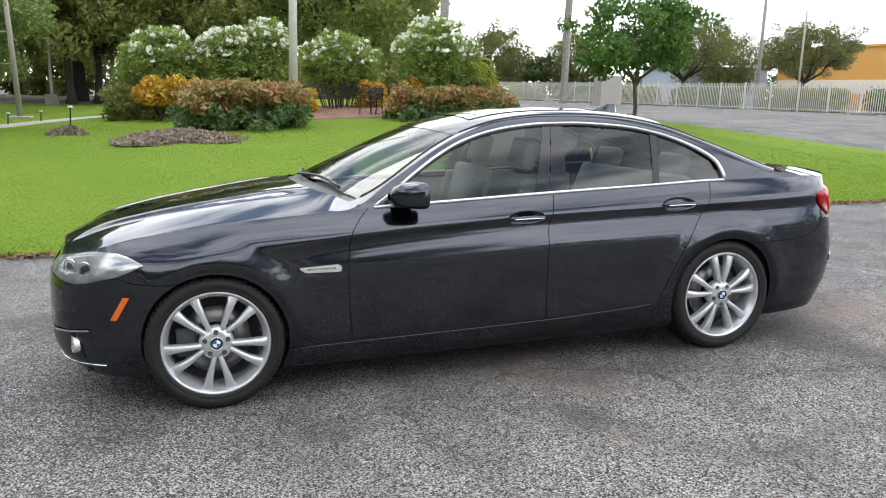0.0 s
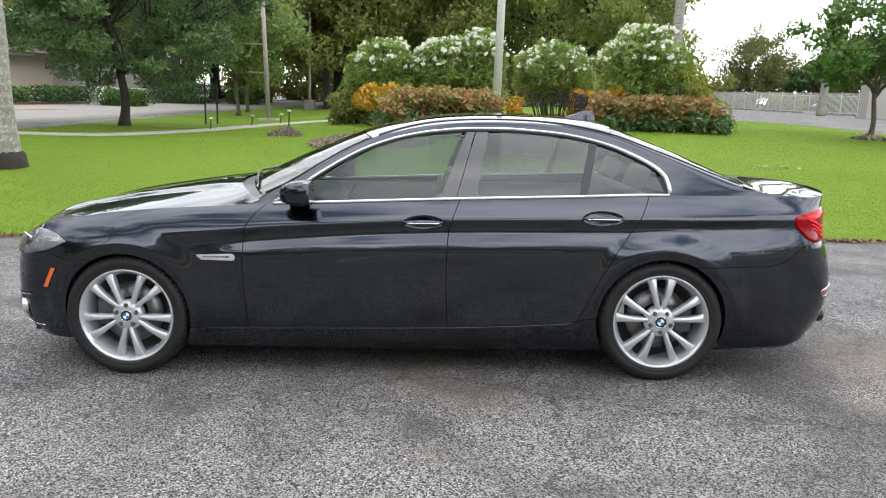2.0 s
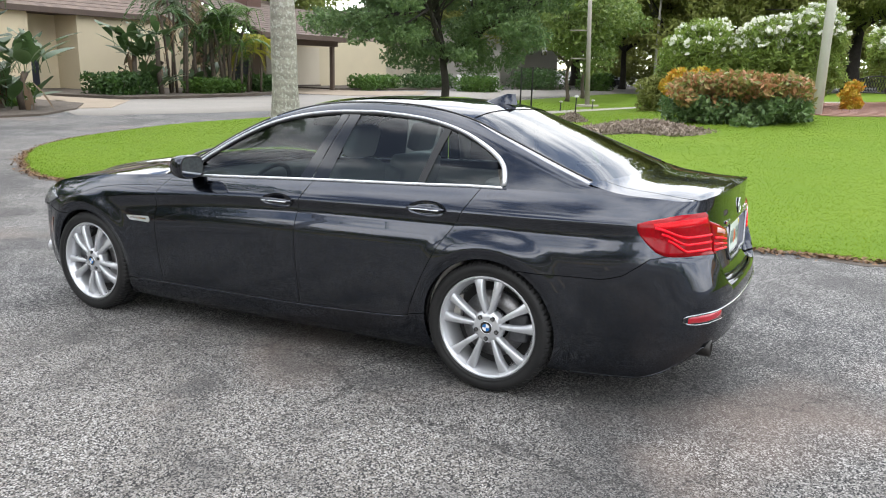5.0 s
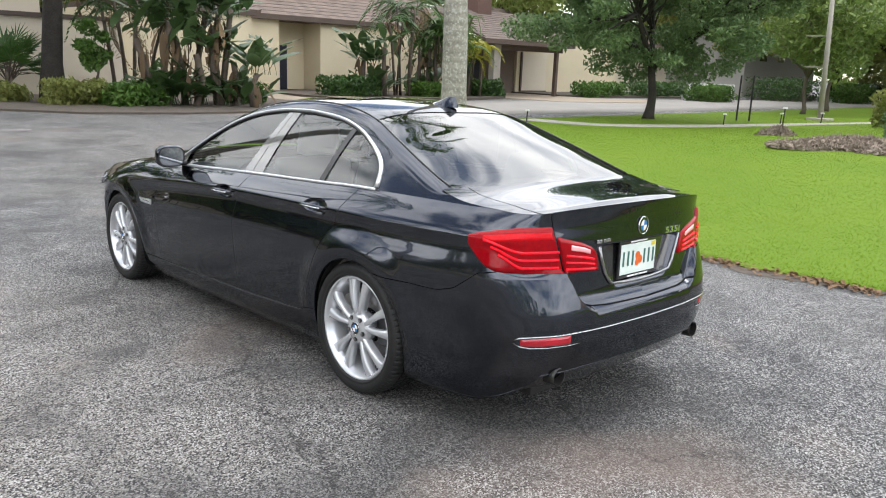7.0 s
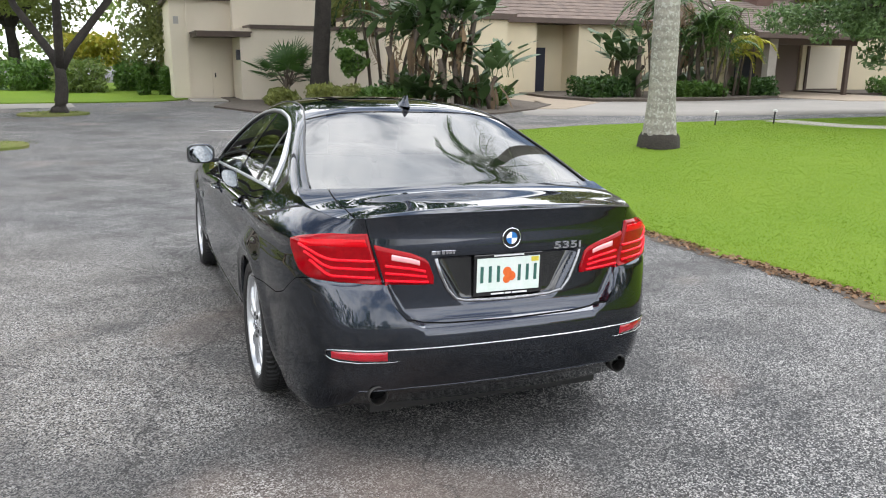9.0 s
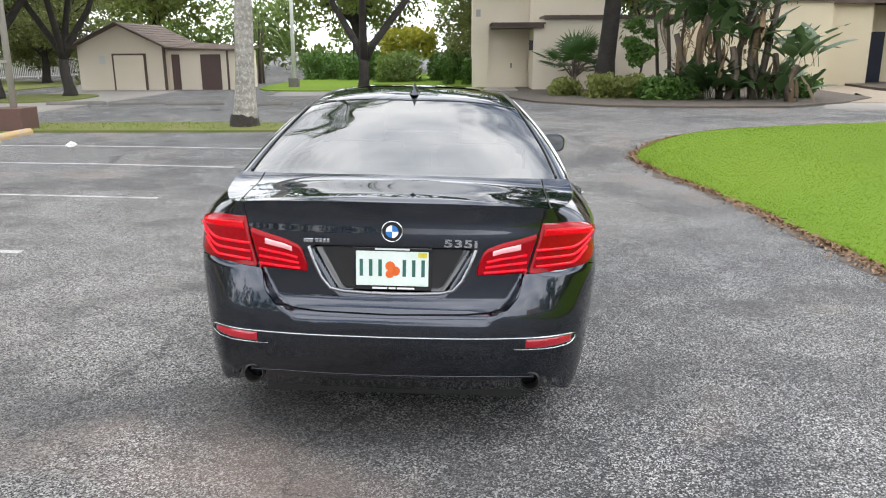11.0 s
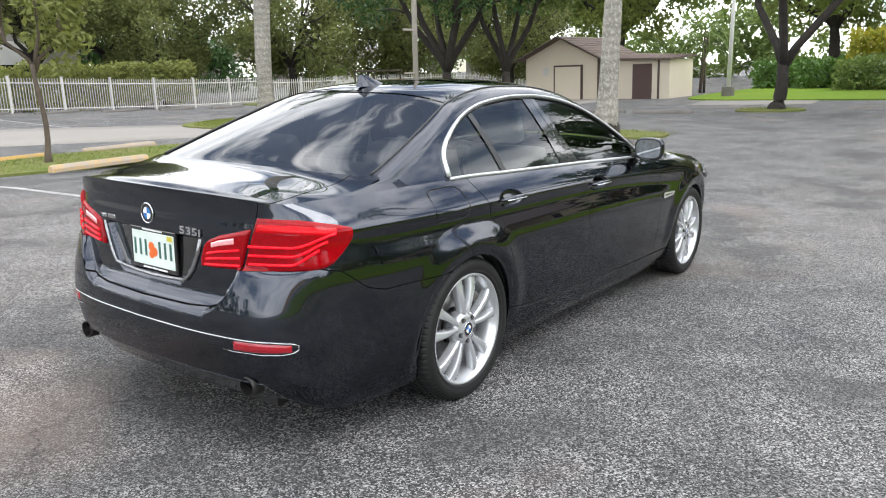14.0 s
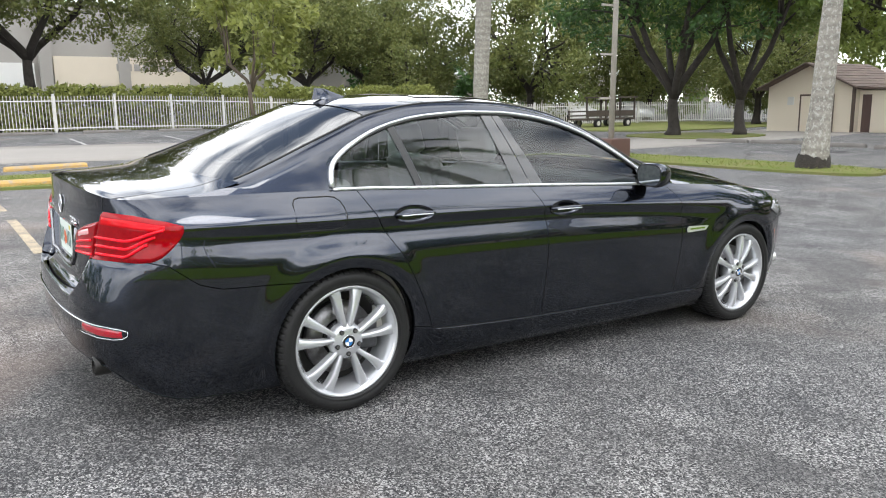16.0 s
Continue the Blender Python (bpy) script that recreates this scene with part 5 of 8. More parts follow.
BLADE = material("grass_blades", (0.142, 0.245, 0.020), 0.7, spec=0.12, tint=(0.212, 0.295, 0.034), scale=0.45, fine=3, island=0.25, trans=0.5)
LITTER_PALE = material("pale_fallen_leaves", (0.55, 0.48, 0.34), 0.8, tint=(0.30, 0.22, 0.12), island=0.9)
LITTER = material("dry_leaf_litter", (0.16, 0.09, 0.045), 0.8, tint=(0.26, 0.16, 0.09), island=0.9)
EARTH = material("bare_earth", (0.115, 0.092, 0.072), 0.95, tint=(0.065, 0.052, 0.042), scale=3, bump=0.6, bump_scale=20)
MULCH = material("grey_mulch", (0.34, 0.28, 0.225), 0.95, tint=(0.17, 0.135, 0.105), scale=5, fine=40, island=0.8)
LEAF_DARK = material("dark_green_leaves", (0.030, 0.075, 0.016), 0.45, tint=(0.055, 0.12, 0.022), scale=0.6, fine=2, island=0.7, trans=0.3)
LEAF_BLUE = material("deep_green_leaves", (0.080, 0.145, 0.050), 0.4, tint=(0.155, 0.235, 0.085), scale=0.6, fine=2, island=0.7, trans=0.3)
LEAF_OAK = material("dark_olive_leaves", (0.105, 0.128, 0.034), 0.5, tint=(0.18, 0.195, 0.055), scale=0.5, fine=2, island=0.7, trans=0.35)
LEAF_MID = material("green_leaves", (0.055, 0.125, 0.018), 0.45, tint=(0.10, 0.19, 0.03), scale=0.6, fine=2, island=0.7, trans=0.35)
LEAF_OLIVE = material("olive_leaves", (0.175, 0.20, 0.05), 0.5, tint=(0.28, 0.30, 0.085), scale=0.5, fine=2, island=0.7, trans=0.45)
LEAF_GROVE = material("grove_leaves", (0.165, 0.21, 0.046), 0.5, tint=(0.26, 0.31, 0.075), scale=0.5, fine=2, island=0.7, trans=0.45)
LEAF_LIGHT = material("light_green_leaves", (0.115, 0.175, 0.042), 0.45, tint=(0.20, 0.265, 0.065), scale=0.6, fine=2, island=0.7, trans=0.4)
LEAF_YELLOW = material("yellow_green_leaves", (0.30, 0.34, 0.035), 0.45, tint=(0.42, 0.36, 0.04), island=0.7, trans=0.35)
LEAF_ARECA = material("areca_leaves", (0.22, 0.28, 0.03), 0.45, tint=(0.32, 0.32, 0.04), scale=1.5, fine=6, rand=0.6, trans=0.4)
LEAF_RED = material("copper_leaves", (0.40, 0.195, 0.095), 0.45, tint=(0.19, 0.21, 0.05), scale=1.5, fine=5, island=1.2, trans=0.25)
LEAF_PADDLE = material("paddle_leaves", (0.045, 0.09, 0.028), 0.4, tint=(0.085, 0.14, 0.05), scale=1.5, fine=20, rand=0.8, trans=0.3)
LEAF_GOLD = material("golden_croton_leaves", (0.55, 0.24, 0.02), 0.45, tint=(0.46, 0.40, 0.04), island=0.8, trans=0.25)
LEAF_FLOWER = material("glossy_shrub_leaves", (0.16, 0.24, 0.045), 0.45, tint=(0.27, 0.36, 0.075), scale=0.6, fine=2, island=0.7, trans=0.35)
PETAL = material("white_blossom", (0.84, 0.84, 0.78), 0.6, tint=(0.72, 0.74, 0.62), island=0.5, trans=0.3)
BARK_DARK = material("dark_bark", (0.018, 0.015, 0.013), 0.95, tint=(0.050, 0.042, 0.036), scale=4, fine=24, bump=0.9, bump_scale=12)
ROOTS = material("matted_roots", (0.020, 0.017, 0.014), 0.95, tint=(0.05, 0.042, 0.035), scale=9, fine=40, bump=1.0, bump_scale=30)
BARK = material("brown_bark", (0.13, 0.10, 0.075), 0.9, tint=(0.075, 0.06, 0.048), scale=5, fine=30, bump=0.7, bump_scale=16)
DRY_FROND = material("dry_fronds", (0.19, 0.125, 0.065), 0.85, tint=(0.10, 0.065, 0.035), rand=0.8, island=0.6)
STUCCO = material("cream_stucco", (0.70, 0.61, 0.43), 0.9, tint=(0.60, 0.52, 0.37), scale=0.7, fine=50, bump=0.25, bump_scale=90, amount=0.5)
STUCCO_PALE = material("pale_stucco", (0.71, 0.63, 0.51), 0.9, tint=(0.62, 0.55, 0.44), scale=0.7, fine=50, bump=0.25, bump_scale=90, amount=0.5)
# brownish wall inside the porch; the shade there is mixed into this colour
SHADED_PORCH_WALL = material("shaded_brown_grey_stucco", (0.20, 0.155, 0.13), 0.9, tint=(0.16, 0.125, 0.105), scale=0.7, fine=50, bump=0.25, bump_scale=90, amount=0.5)
WHITE_WALL = material("white_wall", (0.74, 0.74, 0.71), 0.85, tint=(0.65, 0.65, 0.62), scale=0.8, amount=0.5)
GREY_WALL = material("grey_office_wall", (0.37, 0.35, 0.32), 0.85, tint=(0.31, 0.295, 0.27), scale=0.6, amount=0.5)
ORANGE_WALL = material("orange_wall", (0.58, 0.30, 0.075), 0.85, tint=(0.5, 0.26, 0.065), scale=0.6, amount=0.5)
BROWN = material("brown_fascia", (0.075, 0.052, 0.042), 0.7, tint=(0.10, 0.07, 0.055))
BROWN_DOOR = material("brown_door", (0.085, 0.05, 0.042), 0.55, tint=(0.07, 0.042, 0.036))
SHINGLE = material("brown_shingles", (0.165, 0.122, 0.10), 0.9, tint=(0.115, 0.086, 0.072), scale=2.5, fine=18, rand=0.7, island=0.7, bump=0.3)
BLUE_DOOR = material("dark_blue_door", (0.020, 0.024, 0.045), 0.45)
DARK_GLASS = material("dark_window", (0.02, 0.024, 0.028), 0.06, tint=(0.03, 0.034, 0.038), coat=1.0)
CONCRETE = material("concrete", (0.40, 0.37, 0.33), 0.9, tint=(0.31, 0.285, 0.25), scale=1.2, fine=40, bump=0.25)
CURB = material("kerb_concrete", (0.20, 0.185, 0.17), 0.9, tint=(0.12, 0.11, 0.10), scale=3, fine=40, bump=0.3)
PAVER = material("pink_brick_paver", (0.36, 0.20, 0.155), 0.9, tint=(0.28, 0.165, 0.13), scale=2, rand=0.8, island=0.8)
STOP = material("yellow_painted_concrete", (0.52, 0.33, 0.11), 0.9, tint=(0.36, 0.31, 0.25), scale=5, fine=30, amount=0.16, rand=0.4, bump=0.3)
LINE_TAN = material("worn_tan_paint", (0.46, 0.37, 0.24), 0.85, tint=(0.16, 0.145, 0.125), scale=5, fine=70, amount=0.25)
LINE = material("worn_white_paint", (0.50, 0.49, 0.47), 0.85, tint=(0.15, 0.148, 0.145), scale=5, fine=70, amount=0.22)
ROAD = material("pale_worn_road", (0.285, 0.262, 0.235), 0.9, tint=(0.21, 0.197, 0.182), scale=0.5, fine=30, bump=0.2, amount=0.4)
FENCE_WHITE = material("white_fence_paint", (0.62, 0.605, 0.57), 0.5, tint=(0.50, 0.48, 0.44), scale=1.5)
POLE_GREY = material("weathered_grey_pole", (0.36, 0.33, 0.29), 0.9, tint=(0.27, 0.25, 0.22), scale=3, fine=30)
POLE_WHITE = material("white_lamp_pole", (0.62, 0.61, 0.58), 0.6, tint=(0.52, 0.51, 0.48))
BLACK_METAL = material("black_metal", (0.02, 0.02, 0.021), 0.5, 0.3)
LAMP_HEAD = material("lamp_diffuser", (0.6, 0.6, 0.56), 0.4)
WAGON = material("dark_wagon_wood", (0.05, 0.04, 0.034), 0.8, tint=(0.08, 0.06, 0.05))
BOX_BROWN = material("red_brown_box", (0.12, 0.062, 0.048), 0.7, tint=(0.09, 0.05, 0.04))
SILVER_CAR = material("silver_car_paint", (0.5, 0.51, 0.52), 0.3, 0.4, 0.8)
WHITE_CAR = material("white_car_paint", (0.72, 0.72, 0.72), 0.3, 0.0, 0.8)


def palm_bark():
    m = material("grey_palm_bark", (0.33, 0.305, 0.265), 0.9, tint=(0.20, 0.185, 0.16), scale=2.5, fine=22, amount=0.28, bump=0.5, bump_scale=25)
    n, l = m.node_tree.nodes, m.node_tree.links
    co, wv, mx = n.new("ShaderNodeTexCoord"), n.new("ShaderNodeTexWave"), n.new("ShaderNodeMix")
    wv.bands_direction, wv.inputs["Scale"].default_value, wv.inputs["Distortion"].default_value = "Z", 1.6, 2.5
    wv.inputs["Detail"].default_value = 3
    l.new(co.outputs["Object"], wv.inputs["Vector"])
    lich, lr = n.new("ShaderNodeTexNoise"), n.new("ShaderNodeMapRange")
    lich.inputs["Scale"].default_value, lich.inputs["Detail"].default_value = 17, 9
    lr.inputs["From Min"].default_value, lr.inputs["From Max"].default_value = 0.53, 0.60
    l.new(co.outputs["Object"], lich.inputs["Vector"]), l.new(lich.outputs["Fac"], lr.inputs["Value"])
    b = n["Principled BSDF"]
    src = b.inputs["Base Color"].links[0].from_socket
    mx.data_type, mx.blend_type = "RGBA", "MULTIPLY"
    mx.inputs[0].default_value = 0.22
    l.new(src, mx.inputs[6]), l.new(wv.outputs["Color"], mx.inputs[7])
    m2 = n.new("ShaderNodeMix")
    m2.data_type = "RGBA"
    sc = n.new("ShaderNodeMath")
    sc.operation = "MULTIPLY"
    sc.inputs[1].default_value = 0.45
    l.new(lr.outputs[0], sc.inputs[0]), l.new(sc.outputs[0], m2.inputs[0])
    l.new(mx.outputs[2], m2.inputs[6])
    m2.inputs[7].default_value = (0.50, 0.50, 0.46, 1)
    l.new(m2.outputs[2], b.inputs["Base Color"])
    return m


PALM_BARK = palm_bark()


def lz(x, y):
    return float(land(x, y))


# ---- ground ----
gx = np.unique(np.r_[-600, -420, -250, -160, -110, -80, np.arange(-60, 60.1, 2.0), np.arange(-14, 14.1, 0.5), 80, 110, 160, 250, 420, 600])
GX, GY = np.meshgrid(gx, gx, indexing="ij")
tagged(sheet("ground", *patch(np.stack([GX, GY, land(GX, GY)], -1)), ASPHALT), "worn grey asphalt car park with cracks", "ground", kind="structure")

SOUTH = smooth([(-12.75, 11.9), (-12.6, 10.2), (-12.1, 8.4), (-11.6, 6.9), (-11.1, 5.8), (-10.2, 4.5), (-9.2, 3.75), (-8.0, 3.34), (-6.6, 3.5), (-4.2, 3.82), (-2.5, 3.84), (-0.6, 3.84), (1.0, 3.83), (3.3, 3.80), (4.25, 4.0), (5.4, 4.05), (6.2, 4.27), (7.8, 4.5), (8.9, 4.64), (14, 5.3), (18.5, 6.2)])
NORTH = smooth([(-12.75, 52), (10.5, 52), (11.5, 31), (13, 27), (15, 22), (17, 13), (18.5, 6.5)])


def wiggle(x, y, a=0.06):
    return a * (np.sin(3.1 * x + 1.7 * y) + np.sin(7.3 * x - 2.9 * y + 1.0) * 0.6 + np.sin(17.0 * x + 5.0 * y) * 0.3)


lx = np.r_[np.linspace(-12.74, -6.7, 60), np.linspace(-6.6, 18.4, 130)]
A, B = np.meshgrid(lx, np.linspace(0, 1, 90) ** 2.0, indexing="ij")
LY = SOUTH(A) + wiggle(A, 0 * A) * (1 - step(0, 0.01, B)) + (NORTH(A) - SOUTH(A)) * B
lawn = np.stack([A, LY, land(A, LY) + 0.035 * step(0.0, 0.0012, B) - 0.02 * (B <= 0)], -1)
tagged(sheet("lawn", *patch(lawn), GRASS), "bright green mown lawn", "lawn", kind="structure")


def on_lawn(x, y):
    return (y > SOUTH(x) + 0.02) & (y < NORTH(x)) & (x > -12.74) & (x < 18.4)


def tufts(n, x0, x1, y0, y1, h, seed, test=on_lawn, power=2.4):
    """Grass blades, three corners each, scattered over a stretch of lawn."""
    r = np.random.RandomState(seed)
    x, y = r.uniform(x0, x1, n), y0 + (y1 - y0) * r.uniform(0, 1, n) ** power
    ok = test(x, y)
    x, y = x[ok], y[ok]
    a, lean = r.uniform(0, 2 * np.pi, len(x)), r.normal(0, 1.2, (len(x), 2)) * h
    hh, w = h * r.uniform(0.5, 1.2, len(x)), 0.003 + 0.003 * r.rand(len(x)) + 0.0003 * np.hypot(x, y)
    z = land(x, y) + 0.03
    v = np.empty((len(x), 3, 3))
    v[:, 0] = np.stack([x - w * np.cos(a), y - w * np.sin(a), z], -1)
    v[:, 1] = np.stack([x + w * np.cos(a), y + w * np.sin(a), z], -1)
    v[:, 2] = np.stack([x + lean[:, 0], y + lean[:, 1], z + hh], -1)
    return v.reshape(-1, 3), [(3 * i, 3 * i + 1, 3 * i + 2) for i in range(len(x))]


tagged(sheet("grass", *merge(tufts(420000, -12.7, 14, 3.0, 22, 0.022, 3, power=2.6), tufts(50000, 8, 18.4, 4, 12, 0.022, 6), tufts(110000, -12.7, 16, 6, 32, 0.028, 9, power=1.2)), BLADE, smooth=False), "short bright green grass blades", "grass", kind="stuff")


def scatter_leaves(name, label, n, place, size, mat, seed, lift=0.02):
    """Loose flat leaves lying on the ground; place(r) gives x and y."""
    r = np.random.RandomState(seed)
    x, y = place(r, n)
    a, s = r.uniform(0, 6.28, n), size * r.uniform(0.5, 1.2, n)
    z = land(x, y) + lift * r.uniform(0.2, 1.6, n)
    t = r.normal(0, 0.35, (n, 2))
    v = np.empty((n, 4, 3))
    for k, (u, q) in enumerate(((1, 0), (0, 0.55), (-1, 0), (0, -0.55))):
        dx, dy = s * (u * np.cos(a) - q * np.sin(a)), s * (u * np.sin(a) + q * np.cos(a))
        v[:, k] = np.stack([x + dx, y + dy, z + dx * t[:, 0] + dy * t[:, 1] + 0.3 * s * (k % 2)], -1)
    return tagged(sheet(name, v.reshape(-1, 3), [(4 * i, 4 * i + 1, 4 * i + 2, 4 * i + 3) for i in range(n)], mat, smooth=False), label, "leaves", kind="stuff")


def verge(r, n):
    x = r.uniform(-12.3, 14, n)
    return x, SOUTH(x) - np.abs(r.normal(0, 0.10, n)) + 0.05


scatter_leaves("leaf_litter", "dry brown leaves along the lawn edge", 9000, verge, 0.028, LITTER, 5)
ex = np.linspace(-12.5, 18, 240)
ey = SOUTH(ex) + wiggle(ex, 0 * ex)
ew = 0.10 + 0.07 * np.abs(np.sin(1.3 * ex)) + 0.05 * np.sin(4.7 * ex)
e0 = np.stack([ex, ey + 0.05, land(ex, ey) + 0.012], -1)
e1 = np.stack([ex, ey - ew, land(ex, ey - ew) + 0.004], -1)
tagged(sheet("lawn_edge_soil", *patch(np.array([e1, e0]), flip=True), EARTH), "bare soil strip at the edge of the lawn", "soil", kind="structure")


def ribbon(name, label, category, pts, width, mat, lift=0.045, n=60, kind="structure"):
    """A paved strip along pts that follows the ground."""
    p = np.array(pts, float)
    c = np.r_[0, np.cumsum(np.hypot(*np.diff(p, axis=0).T))]
    t = np.linspace(0, c[-1], n)
    x, y = smooth(np.c_[c, p[:, 0]])(t), smooth(np.c_[c, p[:, 1]])(t)
    dx, dy = np.gradient(x), np.gradient(y)
    q = np.hypot(dx, dy)
    rows = []
    for k in np.linspace(-1, 1, 5):
        xx, yy = x - dy / q * k * width / 2, y + dx / q * k * width / 2
        rows.append(np.stack([xx, yy, land(xx, yy) + lift], -1))
    rows.insert(0, rows[0] - [0, 0, 0.08])
    rows.append(rows[-1] - [0, 0, 0.08])
    return tagged(sheet(name, *patch(np.array(rows), flip=True), mat), label, category, kind=kind)


ribbon("footpath", "narrow concrete footpath across the lawn", "path", [(-12.4, 16.6), (-10.4, 16.9), (-8.2, 20.2), (-6.7, 25), (-4.6, 29.5), (-1, 31.5), (3, 31)], 1.15, CONCRETE)
ribbon("road", "pale worn road past the building", "road", [(-21, 12.5), (-19.5, 16), (-18.5, 24), (-18.5, 34), (-17, 50), (-14, 75), (-10, 110)], 8.5, ROAD, 0.012)
ribbon("road_2", "pale worn drive across the car park", "road", [(-60, -9.8), (-30, -5.6), (-24.5, -5.0)], 4.2, ROAD, 0.010)
ribbon("road_3", "pale drive behind the grass island", "road", [(-40, -19), (-26, -14.5), (-15.5, -14.5), (-4, -20), (20, -24)], 5.0, ROAD, 0.010)


def slab(name, label, category, outline, h, mat, kind="structure"):
    """A low flat-topped piece of ground with the given outline, its sides down to the ground."""
    bm = bmesh.new()
    lo = [bm.verts.new((x, y, lz(x, y) - 0.05)) for x, y in outline]
    hi = [bm.verts.new((x, y, lz(x, y) + h)) for x, y in outline]
    cx, cy = sum(p[0] for p in outline) / len(outline), sum(p[1] for p in outline) / len(outline)
    mid = bm.verts.new((cx, cy, lz(cx, cy) + h))
    for i in range(len(outline)):
        j = (i + 1) % len(outline)
        bm.faces.new((lo[i], lo[j], hi[j], hi[i]))
        bm.faces.new((hi[i], hi[j], mid))
    bmesh.ops.recalc_face_normals(bm, faces=bm.faces)
    ob = part(name, bm, mat)
    return tagged(ob, label, category, kind=kind)


def oval(x0, x1, y0, y1, n=40, p=2.6, wob=0.08):
    out = []
    for k in range(n):
        a = 2 * math.pi * k / n
        c, s = math.cos(a), math.sin(a)
        g = 1 + wob * math.sin(3 * a + x0) * 0.5
        out.append(((x0 + x1) / 2 + (x1 - x0) / 2 * g * math.copysign(abs(c) ** (2 / p), c), (y0 + y1) / 2 + (y1 - y0) / 2 * g * math.copysign(abs(s) ** (2 / p), s)))
    return out


islands = []
for k, (o, lab) in enumerate(((oval(-12.9, -11.0, -12.6, -3.0, 48, 2.8), "long grass island with a palm"), ([(-10.9, -9.2), (-7, -9.5), (-4, -9.9), (-2, -10.3), (0, -11.0), (3, -12.4), (3.6, -14), (3, -15.4), (0, -14.8), (-3, -14.2), (-5, -13.5), (-8, -12.8), (-10.9, -12.4)][::-1], "grass strip between two rows of parking"),
                              (oval(-16.0, -10.4, -19.5, -14.6, 40, 2.5), "grass island round a palm"), (oval(-22.1, -20.2, -4.4, -2.4, 40, 2.2), "small worn patch of soil round a forked tree"),
                              (oval(-52, -27.0, -9.2, 1.6, 40, 4), "open lawn beside the building"), (oval(-40, -24, -34, -20, 40, 4), "shaded grass by the white fence"), (oval(-25.5, -20.5, -18.5, -13.5, 40, 2.5), "worn grass under the trees"))):
    islands.append(slab(f"lawn_{k + 2}", lab, "lawn", o, 0.05, GRASS if k == 4 else GRASS_WORN))


def in_ovals(x, y):
    ok = (np.abs((x + 11.95) / 0.93) ** 2.8 + np.abs((y + 7.8) / 4.75) ** 2.8 < 1)
    ok |= (x > -10.7) & (x < 3.0) & (y > np.interp(x, [-10.9, -8, -5, -3, 0, 3], [-12.3, -12.7, -13.4, -14.1, -14.7, -15.3])) & (y < np.interp(x, [-10.9, -7, -4, -2, 0, 3], [-9.3, -9.6, -10.0, -10.4, -11.1, -12.5]))
    ok |= ((x + 13.2) / 2.7) ** 2 + ((y + 17.05) / 2.35) ** 2 < 1
    ok |= ((x + 21.15) / 0.85) ** 2 + ((y + 3.4) / 0.9) ** 2 < 1
    return ok


gv, gf = tufts(110000, -23, 3, -19.5, -2, 0.05, 8, in_ovals)
gv[:, 2] += 0.02
tagged(sheet("grass", gv, gf, BLADE_WORN, smooth=False), "short grass blades on the parking islands", "grass", kind="stuff")
slab("planting_bed", "dark mulched bed in front of the building", "flower bed", [(-33, 2.6), (-26.5, 2.6), (-23.5, 1.6), (-20.2, 2.6), (-18.1, 4.6), (-17.4, 7.2), (-17.5, 9.8), (-19.2, 12.2), (-21.5, 14.2), (-26.5, 14.6), (-32, 14.8)], 0.06, EARTH)
slab("planting_bed_2", "mulched bed with a low kerb by the entrance", "flower bed", [(-32, 17.8), (-26.5, 17.0), (-23.5, 17.6), (-22.9, 20), (-23.2, 25), (-24.5, 29.0), (-32, 29.2)], 0.12, EARTH)
slab("planting_bed_3", "mulched bed beside the porch", "flower bed", [(-32, 36.3), (-26.2, 36.0), (-24.5, 40), (-23.5, 46), (-26, 50), (-33, 50)], 0.12, EARTH)
slab("walkway", "tan concrete walk to the side door", "path", [(-31, 14.9), (-26, 14.7), (-21.8, 14.3), (-19.6, 12.5), (-19.2, 13.5), (-22.8, 17.3), (-26.5, 16.9), (-31, 17.7)], 0.03, TAN)
slab("porch_paving", "tan paving under the entrance porch", "paving", [(-32, 29.4), (-25, 29.2), (-21, 29.6), (-19.5, 35), (-22, 40), (-24, 36), (-32, 36.2)], 0.035, TAN)


bm = bmesh.new()
bmesh.ops.create_cone(bm, cap_ends=True, segments=28, radius1=0.50, radius2=0.46, depth=0.06, matrix=pose(0, 0, 0.03))
cover_lid = tagged(part("drain_cover", bm, EARTH), "round dark drain cover sunk in the lawn", "drain cover")
cover_lid.location = (5.42, 8.15, lz(5.42, 8.15) - 0.015)


# white bay lines and wheel stops
def bar_on_ground(name, label, category, x0, x1, y0, y1, h, mat):
    n = max(2, int(max(abs(x1 - x0), abs(y1 - y0)) / 1.5))
    rows = []
    along_y = abs(y1 - y0) > abs(x1 - x0)
    for k in range(n + 1):
        u = k / n
        a, b = ((x0, y0 + (y1 - y0) * u), (x1, y0 + (y1 - y0) * u)) if along_y else ((x0 + (x1 - x0) * u, y0), (x0 + (x1 - x0) * u, y1))
        rows.append([(*a, lz(*a) + h), (*b, lz(*b) + h)])
    return tagged(sheet(name, *patch(np.array(rows), flip=along_y), mat, smooth=False), label, category, kind="structure")


for x, y0, y1 in ((-8.7, -8.9, -3.3), (-6.45, -9.2, -3.3), (-3.5, -9.5, -3.35), (-0.68, -9.8, -3.4), (2.18, -11.0, -3.7), (-1.65, -26.0, -19.0), (-4.9, -26, -19), (1.6, -26, -19), (-8.2, -26, -19.2)):
    bar_on_ground("bay_line", "worn pale parking bay line", "road marking", x - 0.05, x + 0.05, y0, y1, 0.006, LINE_TAN if x == 2.18 else LINE)
ribbon("road_line", "short faded white road mark", "road marking", [(-14.27, 0.46), (-14.11, 1.22), (-13.94, 1.98)], 0.10, LINE, 0.007, 12)


